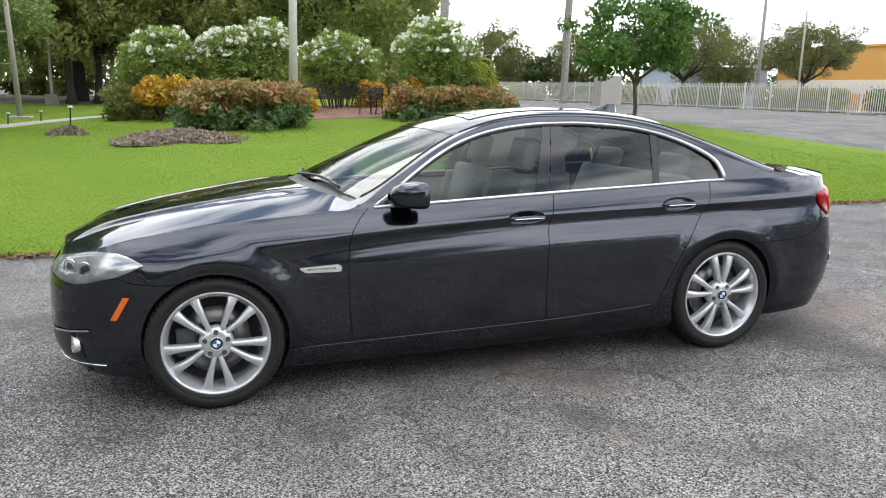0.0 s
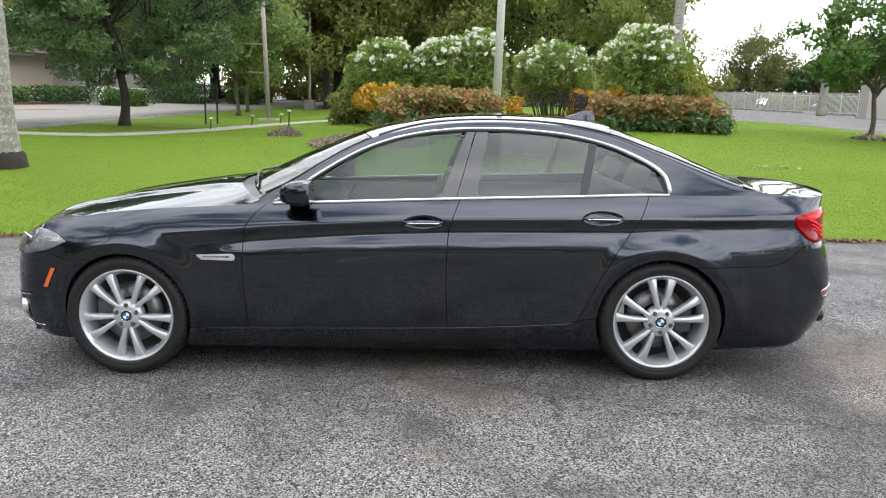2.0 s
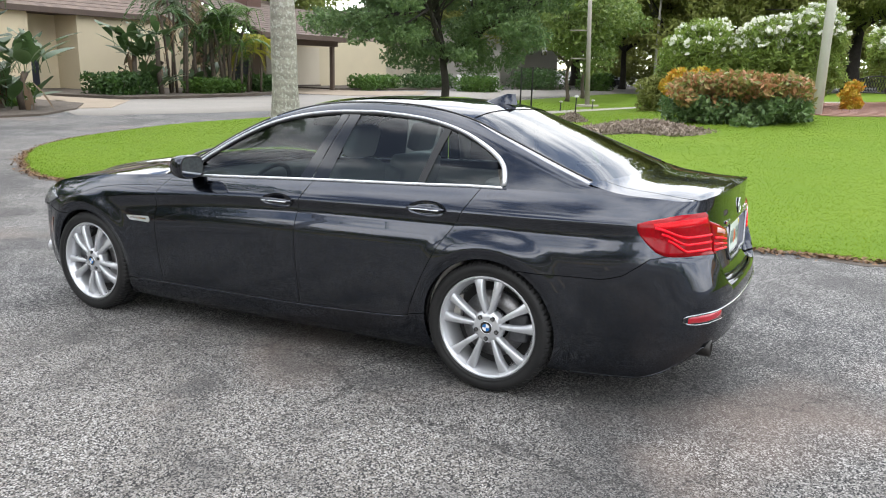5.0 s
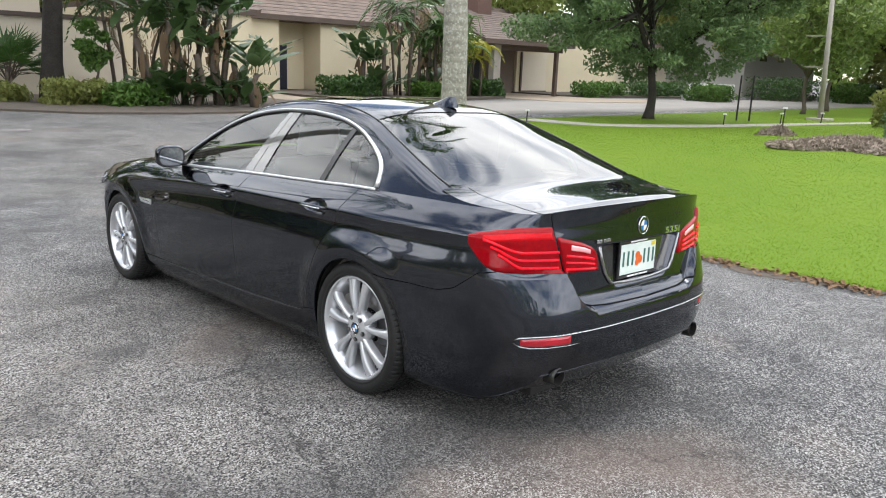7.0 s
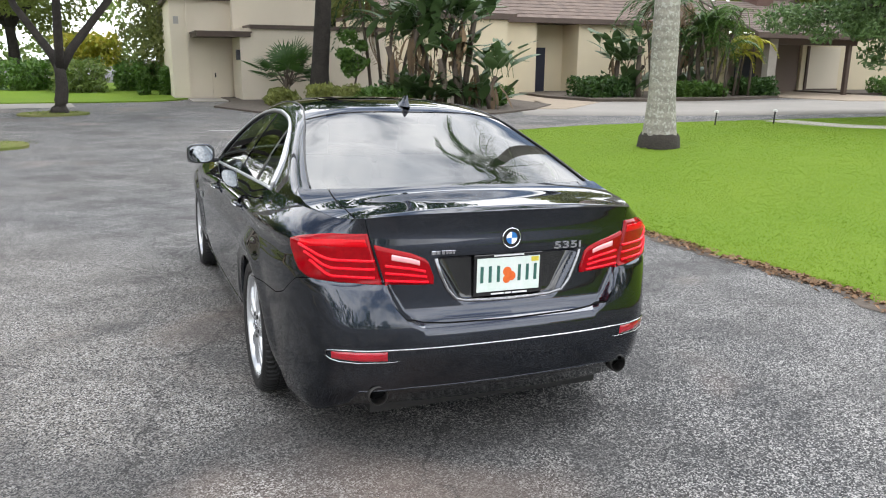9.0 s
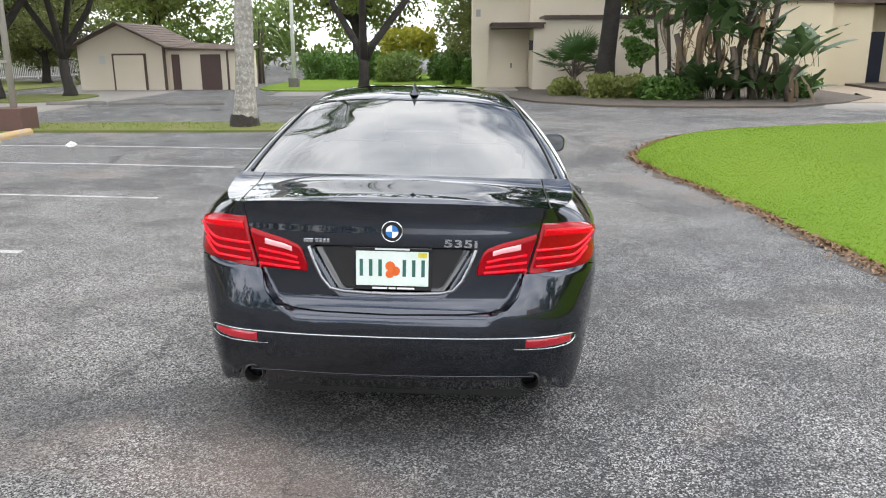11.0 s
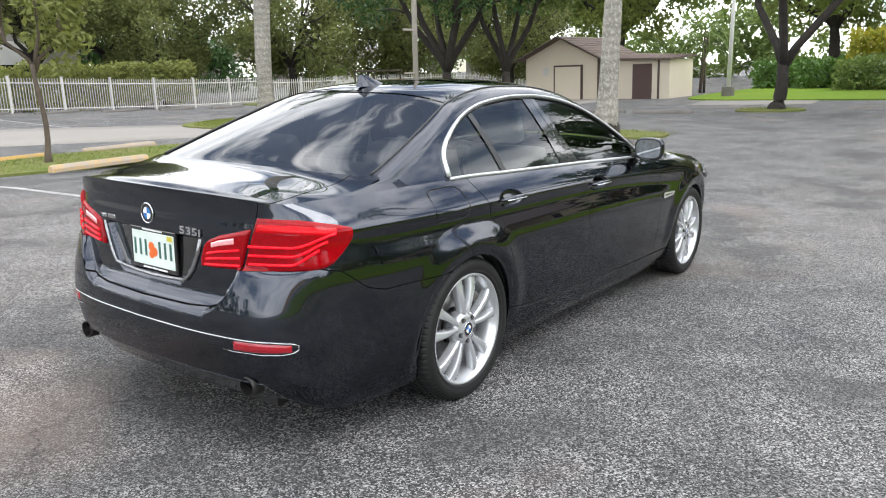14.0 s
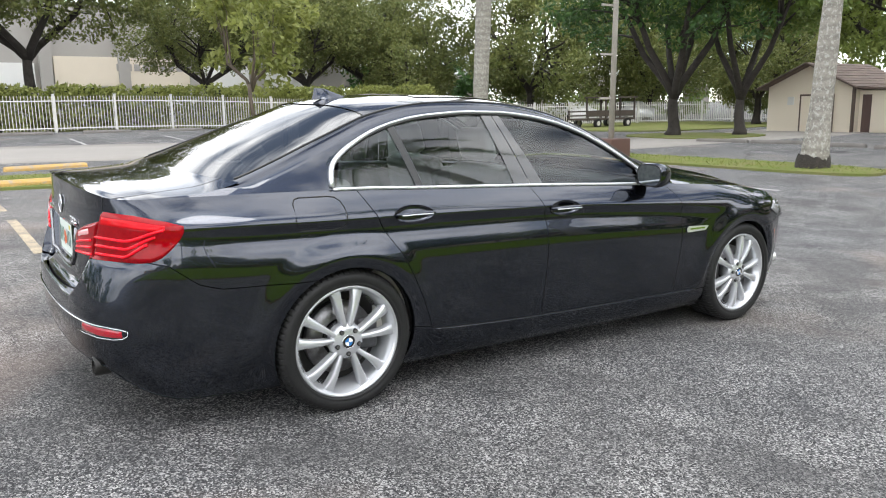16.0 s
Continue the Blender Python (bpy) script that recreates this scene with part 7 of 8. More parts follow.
paddle_plant("crowded bird-of-paradise plants with hanging dead leaves", -20.6, 10.2, 140, 2.0, 101, 1.1, 6, 34)
paddle_plant("bird-of-paradise plants with torn broad leaves", -20.9, 8.4, 110, 1.9, 102, 1.0, 4, 24)
paddle_plant("tall bird-of-paradise by the side door", -25.4, 20.6, 80, 2.0, 103, 0.8, 4, 14)
paddle_plant("bird-of-paradise against the building", -26.0, 24.5, 90, 2.1, 104, 1.0, 5, 14)
clump_palm("slender palms with bare stems by the wall", -23.0, 8.0, 6, 1.8, LEAF_DARK, 105, (2.6, 4.2), 0.45, 6, dry=1)
clump_palm("palm cluster beside the entrance", -25.6, 22.6, 6, 2.0, LEAF_DARK, 106, (2.2, 4.6), 0.5, 6, dry=1)
clump_palm("feathery palms next to the porch", -25.0, 25.0, 7, 1.9, LEAF_MID, 107, (1.6, 4.2), 0.5, 7)
clump_palm("leaning palm with a golden crown beside the porch", -24.9, 26.9, 3, 1.15, LEAF_YELLOW, 108, (1.9, 3.2), 0.36, 9)
tree("small clipped tree with a round leafy head", -22.6, 6.55, 1.2, 0.05, (1.9, 0.55, 0.55, 0.65), 12, 0.3, 1600, 0.09, LEAF_MID, 109, BARK, forks=4)
tree("old tree with a stout dark trunk by the building", -23.8, 5.55, 5.2, 0.36, (8.5, 5.0, 5.0, 2.8), 50, 1.0, 9000, 0.17, LEAF_DARK, 110, BARK_DARK, lean=(0.0, 0.18))
for k, (x0, x1, y0, y1, h) in enumerate(((-22.6, -21.2, 4.6, 6.4, 0.75), (-21.6, -20.2, 6.2, 8.0, 0.7), (-24.6, -23.0, 3.6, 4.6, 0.55), (-22.4, -21.0, 10.8, 12.2, 0.7))):
    bush("low green shrub in the bed", x0, x1, y0, y1, h, 1800, 0.10, LEAF_MID if k % 2 else LEAF_OLIVE, 120 + k)
for k, (x0, x1, y0, y1, h) in enumerate(((-26.6, -24.6, 18.0, 20.2, 0.95), (-25.4, -24.0, 22.5, 25.2, 0.8), (-26.0, -24.6, 27.0, 29.0, 0.9), (-26.4, -24.8, 37.2, 41.5, 0.9), (-25.8, -24.0, 42.0, 48.0, 1.0), (-21.4, -19.0, 42.5, 45.0, 1.0), (-22, -18.5, 52, 58, 1.6), (-17.5, -15.5, 56, 60, 1.4))):
    bush("clipped green hedge shrub by the building", x0, x1, y0, y1, h, 2600, 0.11, LEAF_MID if k % 2 else LEAF_DARK, 130 + k)
for k, (x, y) in enumerate(((-33.2, -0.4), (-32.8, 0.5))):
    bush("round clipped bush beside the wall", x - 0.5, x + 0.5, y - 0.4, y + 0.4, 1.25, 1600, 0.08, LEAF_MID, 145 + k)

# trees round the lawn and the car park
tree("broad dark-leaved tree on the lawn", -11.15, 22.05, 2.0, 0.17, (4.3, 4.2, 4.6, 2.8), 170, 0.70, 66000, 0.090, LEAF_BLUE, 150, BARK_DARK, forks=6, narrow=0.42, flat=0.55)
tree("young tree with a bright green crown on the lawn", 13.3, 19.3, 1.5, 0.085, (3.15, 2.5, 2.5, 1.45), 40, 0.58, 10000, 0.09, LEAF_MID, 151, BARK, forks=6)
tree("airy light green tree by the road", -10.6, 34.5, 1.9, 0.10, (4.2, 3.0, 3.0, 2.0), 40, 0.8, 7000, 0.14, LEAF_LIGHT, 152, BARK, forks=5)
tree("airy light green tree by the road", -11.4, 39.5, 2.0, 0.11, (4.6, 3.2, 3.2, 2.2), 40, 0.85, 7000, 0.15, LEAF_LIGHT, 153, BARK, forks=5)
tree("slim young tree with a sparse crown on the island", -3.1, -12.1, 1.9, 0.055, (3.1, 1.05, 1.05, 1.3), 26, 0.42, 2300, 0.09, LEAF_OLIVE, 154, BARK, forks=5)
tree("forked tree with black bark", -21.2, -3.2, 1.5, 0.21, (6.8, 5.2, 5.2, 2.4), 50, 1.0, 11000, 0.12, LEAF_MID, 155, BARK_DARK, lean=(0.1, 0.15), forks=3, spread=0.6)
tree("spreading tree with a ridged dark trunk", -22.6, -16.75, 1.7, 0.25, (6.2, 5.0, 5.0, 2.6), 64, 1.0, 15000, 0.12, LEAF_DARK, 156, BARK_DARK, forks=6)
tree("leaning dark-barked tree beside the shed", -24.4, -14.9, 1.6, 0.22, (6.4, 4.8, 4.8, 2.6), 56, 1.0, 12000, 0.12, LEAF_LIGHT, 157, BARK_DARK, lean=(-0.4, -0.3), forks=4)
big = tree("large spreading shade tree with a dark double trunk", -8.9, 52.0, 3.4, 0.27, (8.2, 9.0, 8.0, 4.6), 110, 1.6, 30000, 0.19, LEAF_OLIVE, 158, BARK_DARK, forks=7, spread=0.9)
grove = tree("large dense shade tree", 2.0, 58.0, 4.5, 0.5, (9.2, 9.0, 8.0, 4.8), 95, 1.8, 26000, 0.20, LEAF_GROVE, 159, BARK_DARK, forks=6, spread=0.8)
dense = tree("dense dark tree behind the fence", -33.0, -37.5, 2.2, 0.32, (5.6, 5.4, 5.2, 4.6), 100, 1.3, 24000, 0.14, LEAF_OAK, 160, BARK_DARK, forks=5)
oak = tree("spreading oak with olive leaves behind the hedge", -2.3, -40.0, 3.6, 0.30, (8.4, 8.0, 6.5, 3.8), 130, 1.2, 34000, 0.13, LEAF_OAK, 161, BARK_DARK, forks=6, spread=0.9)


def again(src, x, y, turn, k, label):
    ob = copy_thing(src, pose(x, y, lz(x, y), 0, 0, turn) @ Matrix.Diagonal((k, k, k, 1)))
    ob.scale = (k, k, k)
    return tagged(ob, label)


for x, y, a, k in ((-7.4, 54.5, 160, 1.0), (-16.5, 66, 40, 1.05), (-30, 62, 110, 0.95), (12, 66, 200, 0.9), (-4, 70, 300, 1.15), (-48, 30, 20, 0.9), (-45, 12, 140, 1.0)):
    again(big, x, y, a, k, "large spreading shade tree beyond the lawn")
for x, y, a, k in ((-9.5, 62, 70, 1.0), (9.5, 52, 160, 0.8), (-24, 75, 10, 1.1), (-40, 44, 220, 0.9), (-56, -8, 250, 0.85), (-60, 6, 30, 0.95), (-52, -22, 130, 0.9), (-58, -32, 15, 0.9)):
    again(grove, x, y, a, k, "large dense shade tree with dark bark")
for x, y, a, k in ((-40, -33, 100, 0.9), (-37, -22.5, 10, 0.7), (-27.5, -44, 200, 0.8), (40, 100, 80, 1.0), (28, 105, 10, 1.0), (52, 98, 300, 0.95), (17, 100, 30, 1.0), (65, 82, 70, 0.9), (-38, 2.5, 150, 0.75)):
    again(dense, x, y, a, k, "dense dark green tree with a full crown")
for x, y, a, k in ((-13, -46, 120, 0.72), (-20.5, -47, 30, 0.8), (7, -40, 60, 1.0), (48, 66, 90, 0.72), (58, 60, 0, 0.68), (-27, -50, 250, 0.9), (-52, -44, 15, 1.0)):
    again(oak, x, y, a, k, "olive green spreading tree beyond the fence")
clump_palm("palm behind the shed", -36.0, -10.5, 3, 2.2, LEAF_LIGHT, 171, (2.0, 3.2), 0.5, 8)
for k, (x, y) in enumerate(((-37, -3.2), (-39, -0.5), (-40, -5.5), (-41, -8.0))):
    bush("loose green shrub on the far lawn", x - 1.2, x + 1.2, y - 1.1, y + 1.1, 1.5, 1800, 0.13, LEAF_LIGHT if k == 0 else LEAF_MID, 180 + k, step_=0.6)
bush("yellow flowering shrub on a trellis", -41.0, -39.4, -4.4, -1.4, 2.9, 2500, 0.14, LEAF_YELLOW, 188, lift=1.4, step_=0.6)


def far_woods(label, pts, h, depth, count, leaf, mat, seed):
    """A distant belt of trees along pts: an uneven mass of leaves from the ground up."""
    r = np.random.RandomState(seed)
    p = np.array(pts, float)
    c = np.r_[0, np.cumsum(np.hypot(*np.diff(p, axis=0).T))]
    n = int(c[-1] / 1.6)
    t = r.uniform(0, c[-1], n)
    x, y = np.interp(t, c, p[:, 0]), np.interp(t, c, p[:, 1])
    top = h * (0.72 + 0.2 * np.sin(t * 0.21 + seed) + 0.12 * np.sin(t * 0.57))
    cen, rad = [], []
    for k in range(n):
        for z in np.arange(1.0, top[k], 1.5):
            cen.append((x[k] + r.normal(0, depth), y[k] + r.normal(0, depth), z + r.normal(0, 0.4)))
            rad.append(np.array([1.5, 1.5, 1.1]) * r.uniform(0.7, 1.3))
    return tagged(sheet("woods", *leaves(cen, rad, count, leaf, seed, 0.55, shell=0.4), mat, smooth=False), label, "trees", kind="stuff")


far_woods("distant belt of olive green trees", [(-70, 72), (-45, 80), (-10, 84), (14, 86), (34, 97)], 8.5, 2.0, 44000, 0.28, LEAF_OLIVE, 301)
far_woods("distant belt of dark green trees", [(10, 108), (40, 106), (70, 96), (90, 92)], 7.0, 2.0, 22000, 0.34, LEAF_DARK, 302)
far_woods("distant belt of mixed green trees", [(-72, 70), (-78, 20), (-76, -30), (-60, -62)], 7.0, 2.0, 26000, 0.30, LEAF_LIGHT, 303)
far_woods("distant belt of trees past the south fence", [(-60, -66), (-20, -80), (30, -70), (60, -40), (80, -10)], 13, 2.0, 42000, 0.34, LEAF_DARK, 304)


# mulch heaps
def heap(label, x, y, rx, ry, h, n, seed, chip=0.13):
    root = new("mulch_heap")
    tagged(root, label, "mulch heap")
    root.location = (x, y, lz(x, y) + 0.02)
    r = np.random.RandomState(seed)
    a, q = np.meshgrid(np.linspace(0, 2 * np.pi, 41), np.linspace(0, 1, 12), indexing="ij")
    lump = 1 + 0.25 * np.sin(3 * a + seed) + 0.15 * np.sin(5 * a)
    hh = h * (1 - q**1.3) * (1 + 0.35 * np.sin(4 * a + 3 * q * 3) * (q > 0.1)) - 0.02
    base = np.stack([rx * q * lump * np.cos(a), ry * q * lump * np.sin(a), hh], -1)
    sheet("mound", *patch(base), MULCH, root)
    t, d = r.uniform(0, 2 * np.pi, n), np.sqrt(r.rand(n)) * 1.05
    lum = 1 + 0.25 * np.sin(3 * t + seed) + 0.15 * np.sin(5 * t)
    c = np.stack([rx * d * lum * np.cos(t), ry * d * lum * np.sin(t), np.maximum(h * (1 - np.minimum(d, 1) ** 1.3), 0) + r.uniform(0, 0.05, n)], -1)
    tagged(sheet("wood_chip", *leaves(c, np.full((n, 3), 0.03), n * 2, chip, seed, 0.35), MULCH, root, smooth=False), kind="stuff")
    return root


heap("low heap of grey-brown mulch on the lawn", -1.8, 15.7, 1.45, 1.55, 0.22, 2600, 191, 0.08)
heap("small heap of mulch round a stake", -4.65, 18.2, 0.48, 0.45, 0.22, 500, 192, 0.07)
heap("small ring of mulch round a young tree", 13.3, 19.3, 0.4, 0.4, 0.06, 120, 193)


def stake(label, x, y, h, name="garden_stake", sign=False):
    root = new(name)
    tagged(root, label, "stake")
    root.location = (x, y, lz(x, y) + 0.02)
    bm = bmesh.new()
    rod(bm, (0, 0, -0.1), (0.03, 0, h), 0.022, 0.018, 8)
    part("post", bm, BLACK_METAL, root)
    bm = bmesh.new()
    if sign:
        box(bm, -0.16, 0.16, -0.01, 0.01, h - 0.45, h, 0.006)
    else:
        rod(bm, (0.03, 0, h - 0.02), (0.03, 0, h + 0.03), 0.07, 0.05, 12)
    part("head", bm, LAMP_HEAD if not sign else POLE_WHITE, root)
    return root


stake("thin leaning stake in the mulch", -4.6, 18.2, 0.75)
for x, y in ((-11.6, 13.6), (-11.5, 15.6), (-8.0, 21.6), (-6.6, 26.2), (-7.3, 24.4)):
    stake("small black garden light on a spike", x, y, 0.38, "path_light")
for x, y in ((-9.3, 25.2), (-8.9, 25.4)):
    bm = bmesh.new()
    rod(bm, (0, 0, -0.1), (0, 0, 1.7), 0.035, 0.03, 10)
    ob = tagged(part("sign_post", bm, BLACK_METAL), "dark metal post on the grass", "post")
    ob.location = (x, y, lz(x, y))


# ---- poles ----
def utility_pole(label, x, y, h, r, mat, arms=(), foot=None, lean=0.0, name="utility_pole"):
    root = new(name)
    tagged(root, label, "pole")
    root.location = (x, y, lz(x, y))
    bm = bmesh.new()
    rod(bm, (0, 0, -0.1), (lean, 0, h), r, r * 0.7, 14)
    part("pole", bm, mat, root, smooth=True)
    for z, w in arms:
        bm = bmesh.new()
        box(bm, lean * z / h, w, -0.02, 0.02, z - 0.025, z + 0.025, 0.005)
        part("crossarm", bm, mat, root)
    if foot:
        bm = bmesh.new()
        box(bm, -foot[0], foot[0], -foot[0], foot[0], -0.02, foot[1], 0.02)
        part("base", bm, foot[2], root)
    return root


utility_pole("white lamp pole behind the flower bed", 1.78, 21.7, 9.0, 0.15, POLE_WHITE, lean=0.02, name="lamp_pole")
utility_pole("weathered pole with cross pieces beside the road", -7.8, 29.3, 6.0, 0.11, POLE_GREY, ((3.3, -1.0), (2.1, -0.9), (4.7, -0.9)), (0.4, 0.12, CONCRETE), -0.25)
utility_pole("thin pole by the far road", -9.5, 48.5, 6.5, 0.10, POLE_GREY, (), (0.35, 0.7, CURB))
utility_pole("pale pole with short rungs on a red-brown box", -11.35, -9.55, 8.0, 0.075, POLE_GREY, ((2.55, 0.42), (1.5, 0.42), (3.7, 0.42)), (0.34, 0.52, BOX_BROWN), -0.15)
utility_pole("thin leaning pole on the far lawn", -31.0, -7.6, 6.0, 0.10, POLE_WHITE, (), (0.22, 0.45, CURB), -0.3)
utility_pole("tall pole beyond the white fence", 44.5, 50.5, 14.0, 0.16, POLE_GREY, ((11.0, 1.2),))
utility_pole("tall pole beyond the white fence", 47.0, 48.5, 8.0, 0.10, POLE_GREY)


# ---- fences ----
def fence(label, a, b, h, gap, posts, seed, thick=0.018):
    """A white picket rail fence from a to b."""
    root = new("picket_fence")
    tagged(root, label, "fence")
    a, b = np.array(a, float), np.array(b, float)
    L = np.hypot(*(b - a))
    root.location = (a[0], a[1], lz(*a))
    dz0 = lz(*a)
    def at(u):
        p = a + (b - a) * u / L
        return p[0] - a[0], p[1] - a[1], lz(*p) - dz0
    d = (b - a) / L
    turn = math.degrees(math.atan2(d[1], d[0]))
    me = bpy.data.meshes.new("picket")
    bm = bmesh.new()
    box(bm, -thick, thick, -thick, thick, 0.08, h)
    bm.to_mesh(me)
    me.materials.append(FENCE_WHITE)
    pm = bpy.data.meshes.new("post")
    bm = bmesh.new()
    box(bm, -0.045, 0.045, -0.045, 0.045, -0.1, h + 0.06, 0.008)
    box(bm, -0.06, 0.06, -0.06, 0.06, h + 0.06, h + 0.085, 0.006)
    bm.to_mesh(pm)
    pm.materials.append(FENCE_WHITE)
    n = int(L / gap)
    for k in range(n):
        x, y, z = at(gap * (k + 0.5))
        if k < 280:
            ob = new("picket", me)
            ob.parent, ob.matrix_local = root, pose(x, y, z, 0, 0, turn)
    if n > 280:
        bm = bmesh.new()
        for k in range(280, n):
            x, y, z = at(gap * (k + 0.5))
            box(bm, -thick, thick, -thick, thick, 0.08, h, 0, pose(x, y, z, 0, 0, turn))
        tagged(part("picket_run", bm, FENCE_WHITE, root), kind="stuff")
    for k in range(int(L / posts) + 1):
        x, y, z = at(min(L, posts * k))
        ob = new("post", pm)
        ob.parent, ob.matrix_local = root, pose(x, y, z, 0, 0, turn)
    for z in (0.18, h * 0.86):
        pts = [np.array(at(u)) + [0, 0, z] for u in np.linspace(0, L, 30)]
        sheet("rail", *tube([tuple(q) for q in pts], 0.026, 4), FENCE_WHITE, root, smooth=False)
    return root


fence("long white metal picket fence beside the south car park", (-26.0, -32.6), (9.0, -31.0), 1.5, 0.125, 2.4, 1, 0.012)
fence("white metal picket fence under the trees", (-26.2, -32.6), (-52.0, -25.0), 1.35, 0.14, 2.4, 2, 0.016)
fence("long white metal picket fence beside the far car park", (41.0, 28.0), (31.5, 92.0), 1.95, 0.16, 2.4, 3, 0.017)
bush("long clipped hedge behind the white fence", -22.0, 9.0, -34.0, -32.9, 2.05, 42000, 0.10, LEAF_OLIVE, 201, name="hedge", category="hedge", step_=0.6)
for k in range(7):
    bush("loose dark hedge shrub behind the fence", 42.1 - 1.42 * k, 43.4 - 1.42 * k, 28.5 + 9.2 * k, 37.2 + 9.2 * k, 1.75, 3600, 0.14, LEAF_OLIVE if k % 2 else LEAF_MID, 202 + 7 * k, category="hedge", step_=0.7)


# ---- buildings ----
def wall_box(name, x0, x1, y0, y1, z0, z1, mat, parent, label=""):
    bm = bmesh.new()
    box(bm, x0, x1, y0, y1, z0, z1)
    return part(name, bm, mat, parent, label)


hall = new("long_building")
tagged(hall, "long cream stucco building with brown fascias and shingle roof", "building")
hall.location = (-30.0, 10.0, -0.1)
OX, OY = -30.0, 10.0


def hb(name, x0, x1, y0, y1, z0, z1, mat, parent=None, label=""):
    return wall_box(name, x0 - OX, x1 - OX, y0 - OY, y1 - OY, z0, z1, mat, parent or hall, label)


hb("wall", -36.0, -30.0, 0.7, 3.2, 0, 4.2, STUCCO_PALE)
hb("wall", -36.0, -27.6, 3.2, 9.4, 0, 3.0, STUCCO_PALE)
hb("wall", -36.0, -29.5, 3.2, 7.0, 3.0, 4.3, STUCCO_PALE)
hb("wall", -36.0, -28.6, 9.4, 15.8, 0, 3.7, STUCCO)
hb("wall", -36.0, -30.6, 15.8, 18.5, 0, 3.7, STUCCO)
hb("wall", -36.0, -32.2, 18.5, 21.0, 0, 3.7, STUCCO)
hb("wall", -36.0, -30.6, 21.0, 31.0, 0, 3.7, STUCCO)
hb("wall", -38.0, -30.5, 31.0, 36.4, 0, 3.4, SHADED_PORCH_WALL, None, "brown-grey wall inside the porch, darkened in colour for the porch shade")
hb("wall", -38.0, -30.3, 36.4, 48.0, 0, 3.4, STUCCO)
inset = hb("wall_panel", -30.3, -30.22, 36.9, 39.4, 0.30, 2.75, STUCCO_PALE, None, "pale raised wall panel")
hb("panel_trim", -30.3, -30.20, 36.74, 36.9, 0.18, 2.80, BROWN, inset)
hb("panel_trim", -30.3, -30.20, 36.9, 39.5, 0.18, 0.30, BROWN, inset)
hb("wall", -38.0, -32.0, 48.0, 60.0, 0, 3.2, STUCCO_PALE)
door = hb("door", -32.2, -32.12, 18.7, 19.9, 0, 2.5, BLUE_DOOR, None, "dark blue side door")
hb("door_frame", -32.2, -32.08, 18.6, 18.7, 0, 2.6, BROWN, door)
e_door = hb("door", -30.0, -29.93, 2.3, 3.1, 0.12, 2.2, STUCCO_PALE, None, "pale entrance door")
hb("door_handle", -29.93, -29.88, 2.40, 2.45, 1.0, 1.2, BLACK_METAL, e_door)
hb("wall_lamp", -27.66, -27.50, 3.02, 3.18, 1.75, 2.15, BLACK_METAL, None, "black wall lamp")
hb("canopy", -30.2, -27.3, 1.5, 3.6, 2.65, 2.80, BROWN, None, "flat brown entrance canopy")
hb("canopy_edge", -30.2, -27.25, 1.45, 3.65, 2.80, 2.86, BROWN)
hb("fascia", -36.1, -27.45, 3.6, 9.45, 2.98, 3.14, BROWN)
hb("fascia", -36.1, -29.85, 0.55, 7.05, 4.18, 4.38, BROWN)
hb("fascia", -36.1, -28.4, 9.45, 16.0, 3.68, 3.92, BROWN)
hb("fascia", -36.1, -30.2, 16.0, 31.2, 3.68, 3.92, BROWN)
hb("threshold", -29.9, -27.4, 1.2, 3.1, 0.0, 0.14, CONCRETE)
hb("downpipe", -29.97, -29.88, 1.35, 1.43, 0, 4.1, STUCCO_PALE)
hb("vent", -29.99, -29.94, 0.85, 1.05, 3.2, 3.5, GREY_WALL)


def roof_slope(name, p0, p1, p2, p3, mat, parent, rows, cols, thick=0.10):
    """A roof face of lapped courses between four corners: eave left, eave right, ridge right, ridge left."""
    c = [np.array(p, float) for p in (p0, p1, p2, p3)]
    nrm = np.cross(c[1] - c[0], c[3] - c[0])
    nrm /= np.linalg.norm(nrm)
    verts, faces = [], []
    for i in range(rows):
        u0, u1 = i / rows, (i + 1) / rows + 0.25 / rows
        for j in range(cols):
            v0, v1 = j / cols + 0.02 / cols, (j + 1) / cols
            def at(u, v):
                return (c[0] * (1 - v) + c[1] * v) * (1 - u) + (c[3] * (1 - v) + c[2] * v) * u
            b = len(verts)
            lo, hi = nrm * 0.03, nrm * 0.005
            q = [at(u0, v0) + lo, at(u0, v1) + lo, at(min(u1, 1), v1) + hi, at(min(u1, 1), v0) + hi, at(u0, v0), at(u0, v1)]
            verts += q
            faces += [(b, b + 1, b + 2, b + 3), (b + 4, b + 5, b + 1, b)]
    b = len(verts)
    verts += [p for p in c] + [p - nrm * thick for p in c]
    faces += [(b, b + 1, b + 2, b + 3), (b + 7, b + 6, b + 5, b + 4), (b, b + 4, b + 5, b + 1), (b + 1, b + 5, b + 6, b + 2), (b + 2, b + 6, b + 7, b + 3), (b + 3, b + 7, b + 4, b)]
    return tagged(sheet(name, verts, faces, mat, parent, smooth=False), kind="stuff")


def o(x, y, z):
    return (x - OX, y - OY, z)


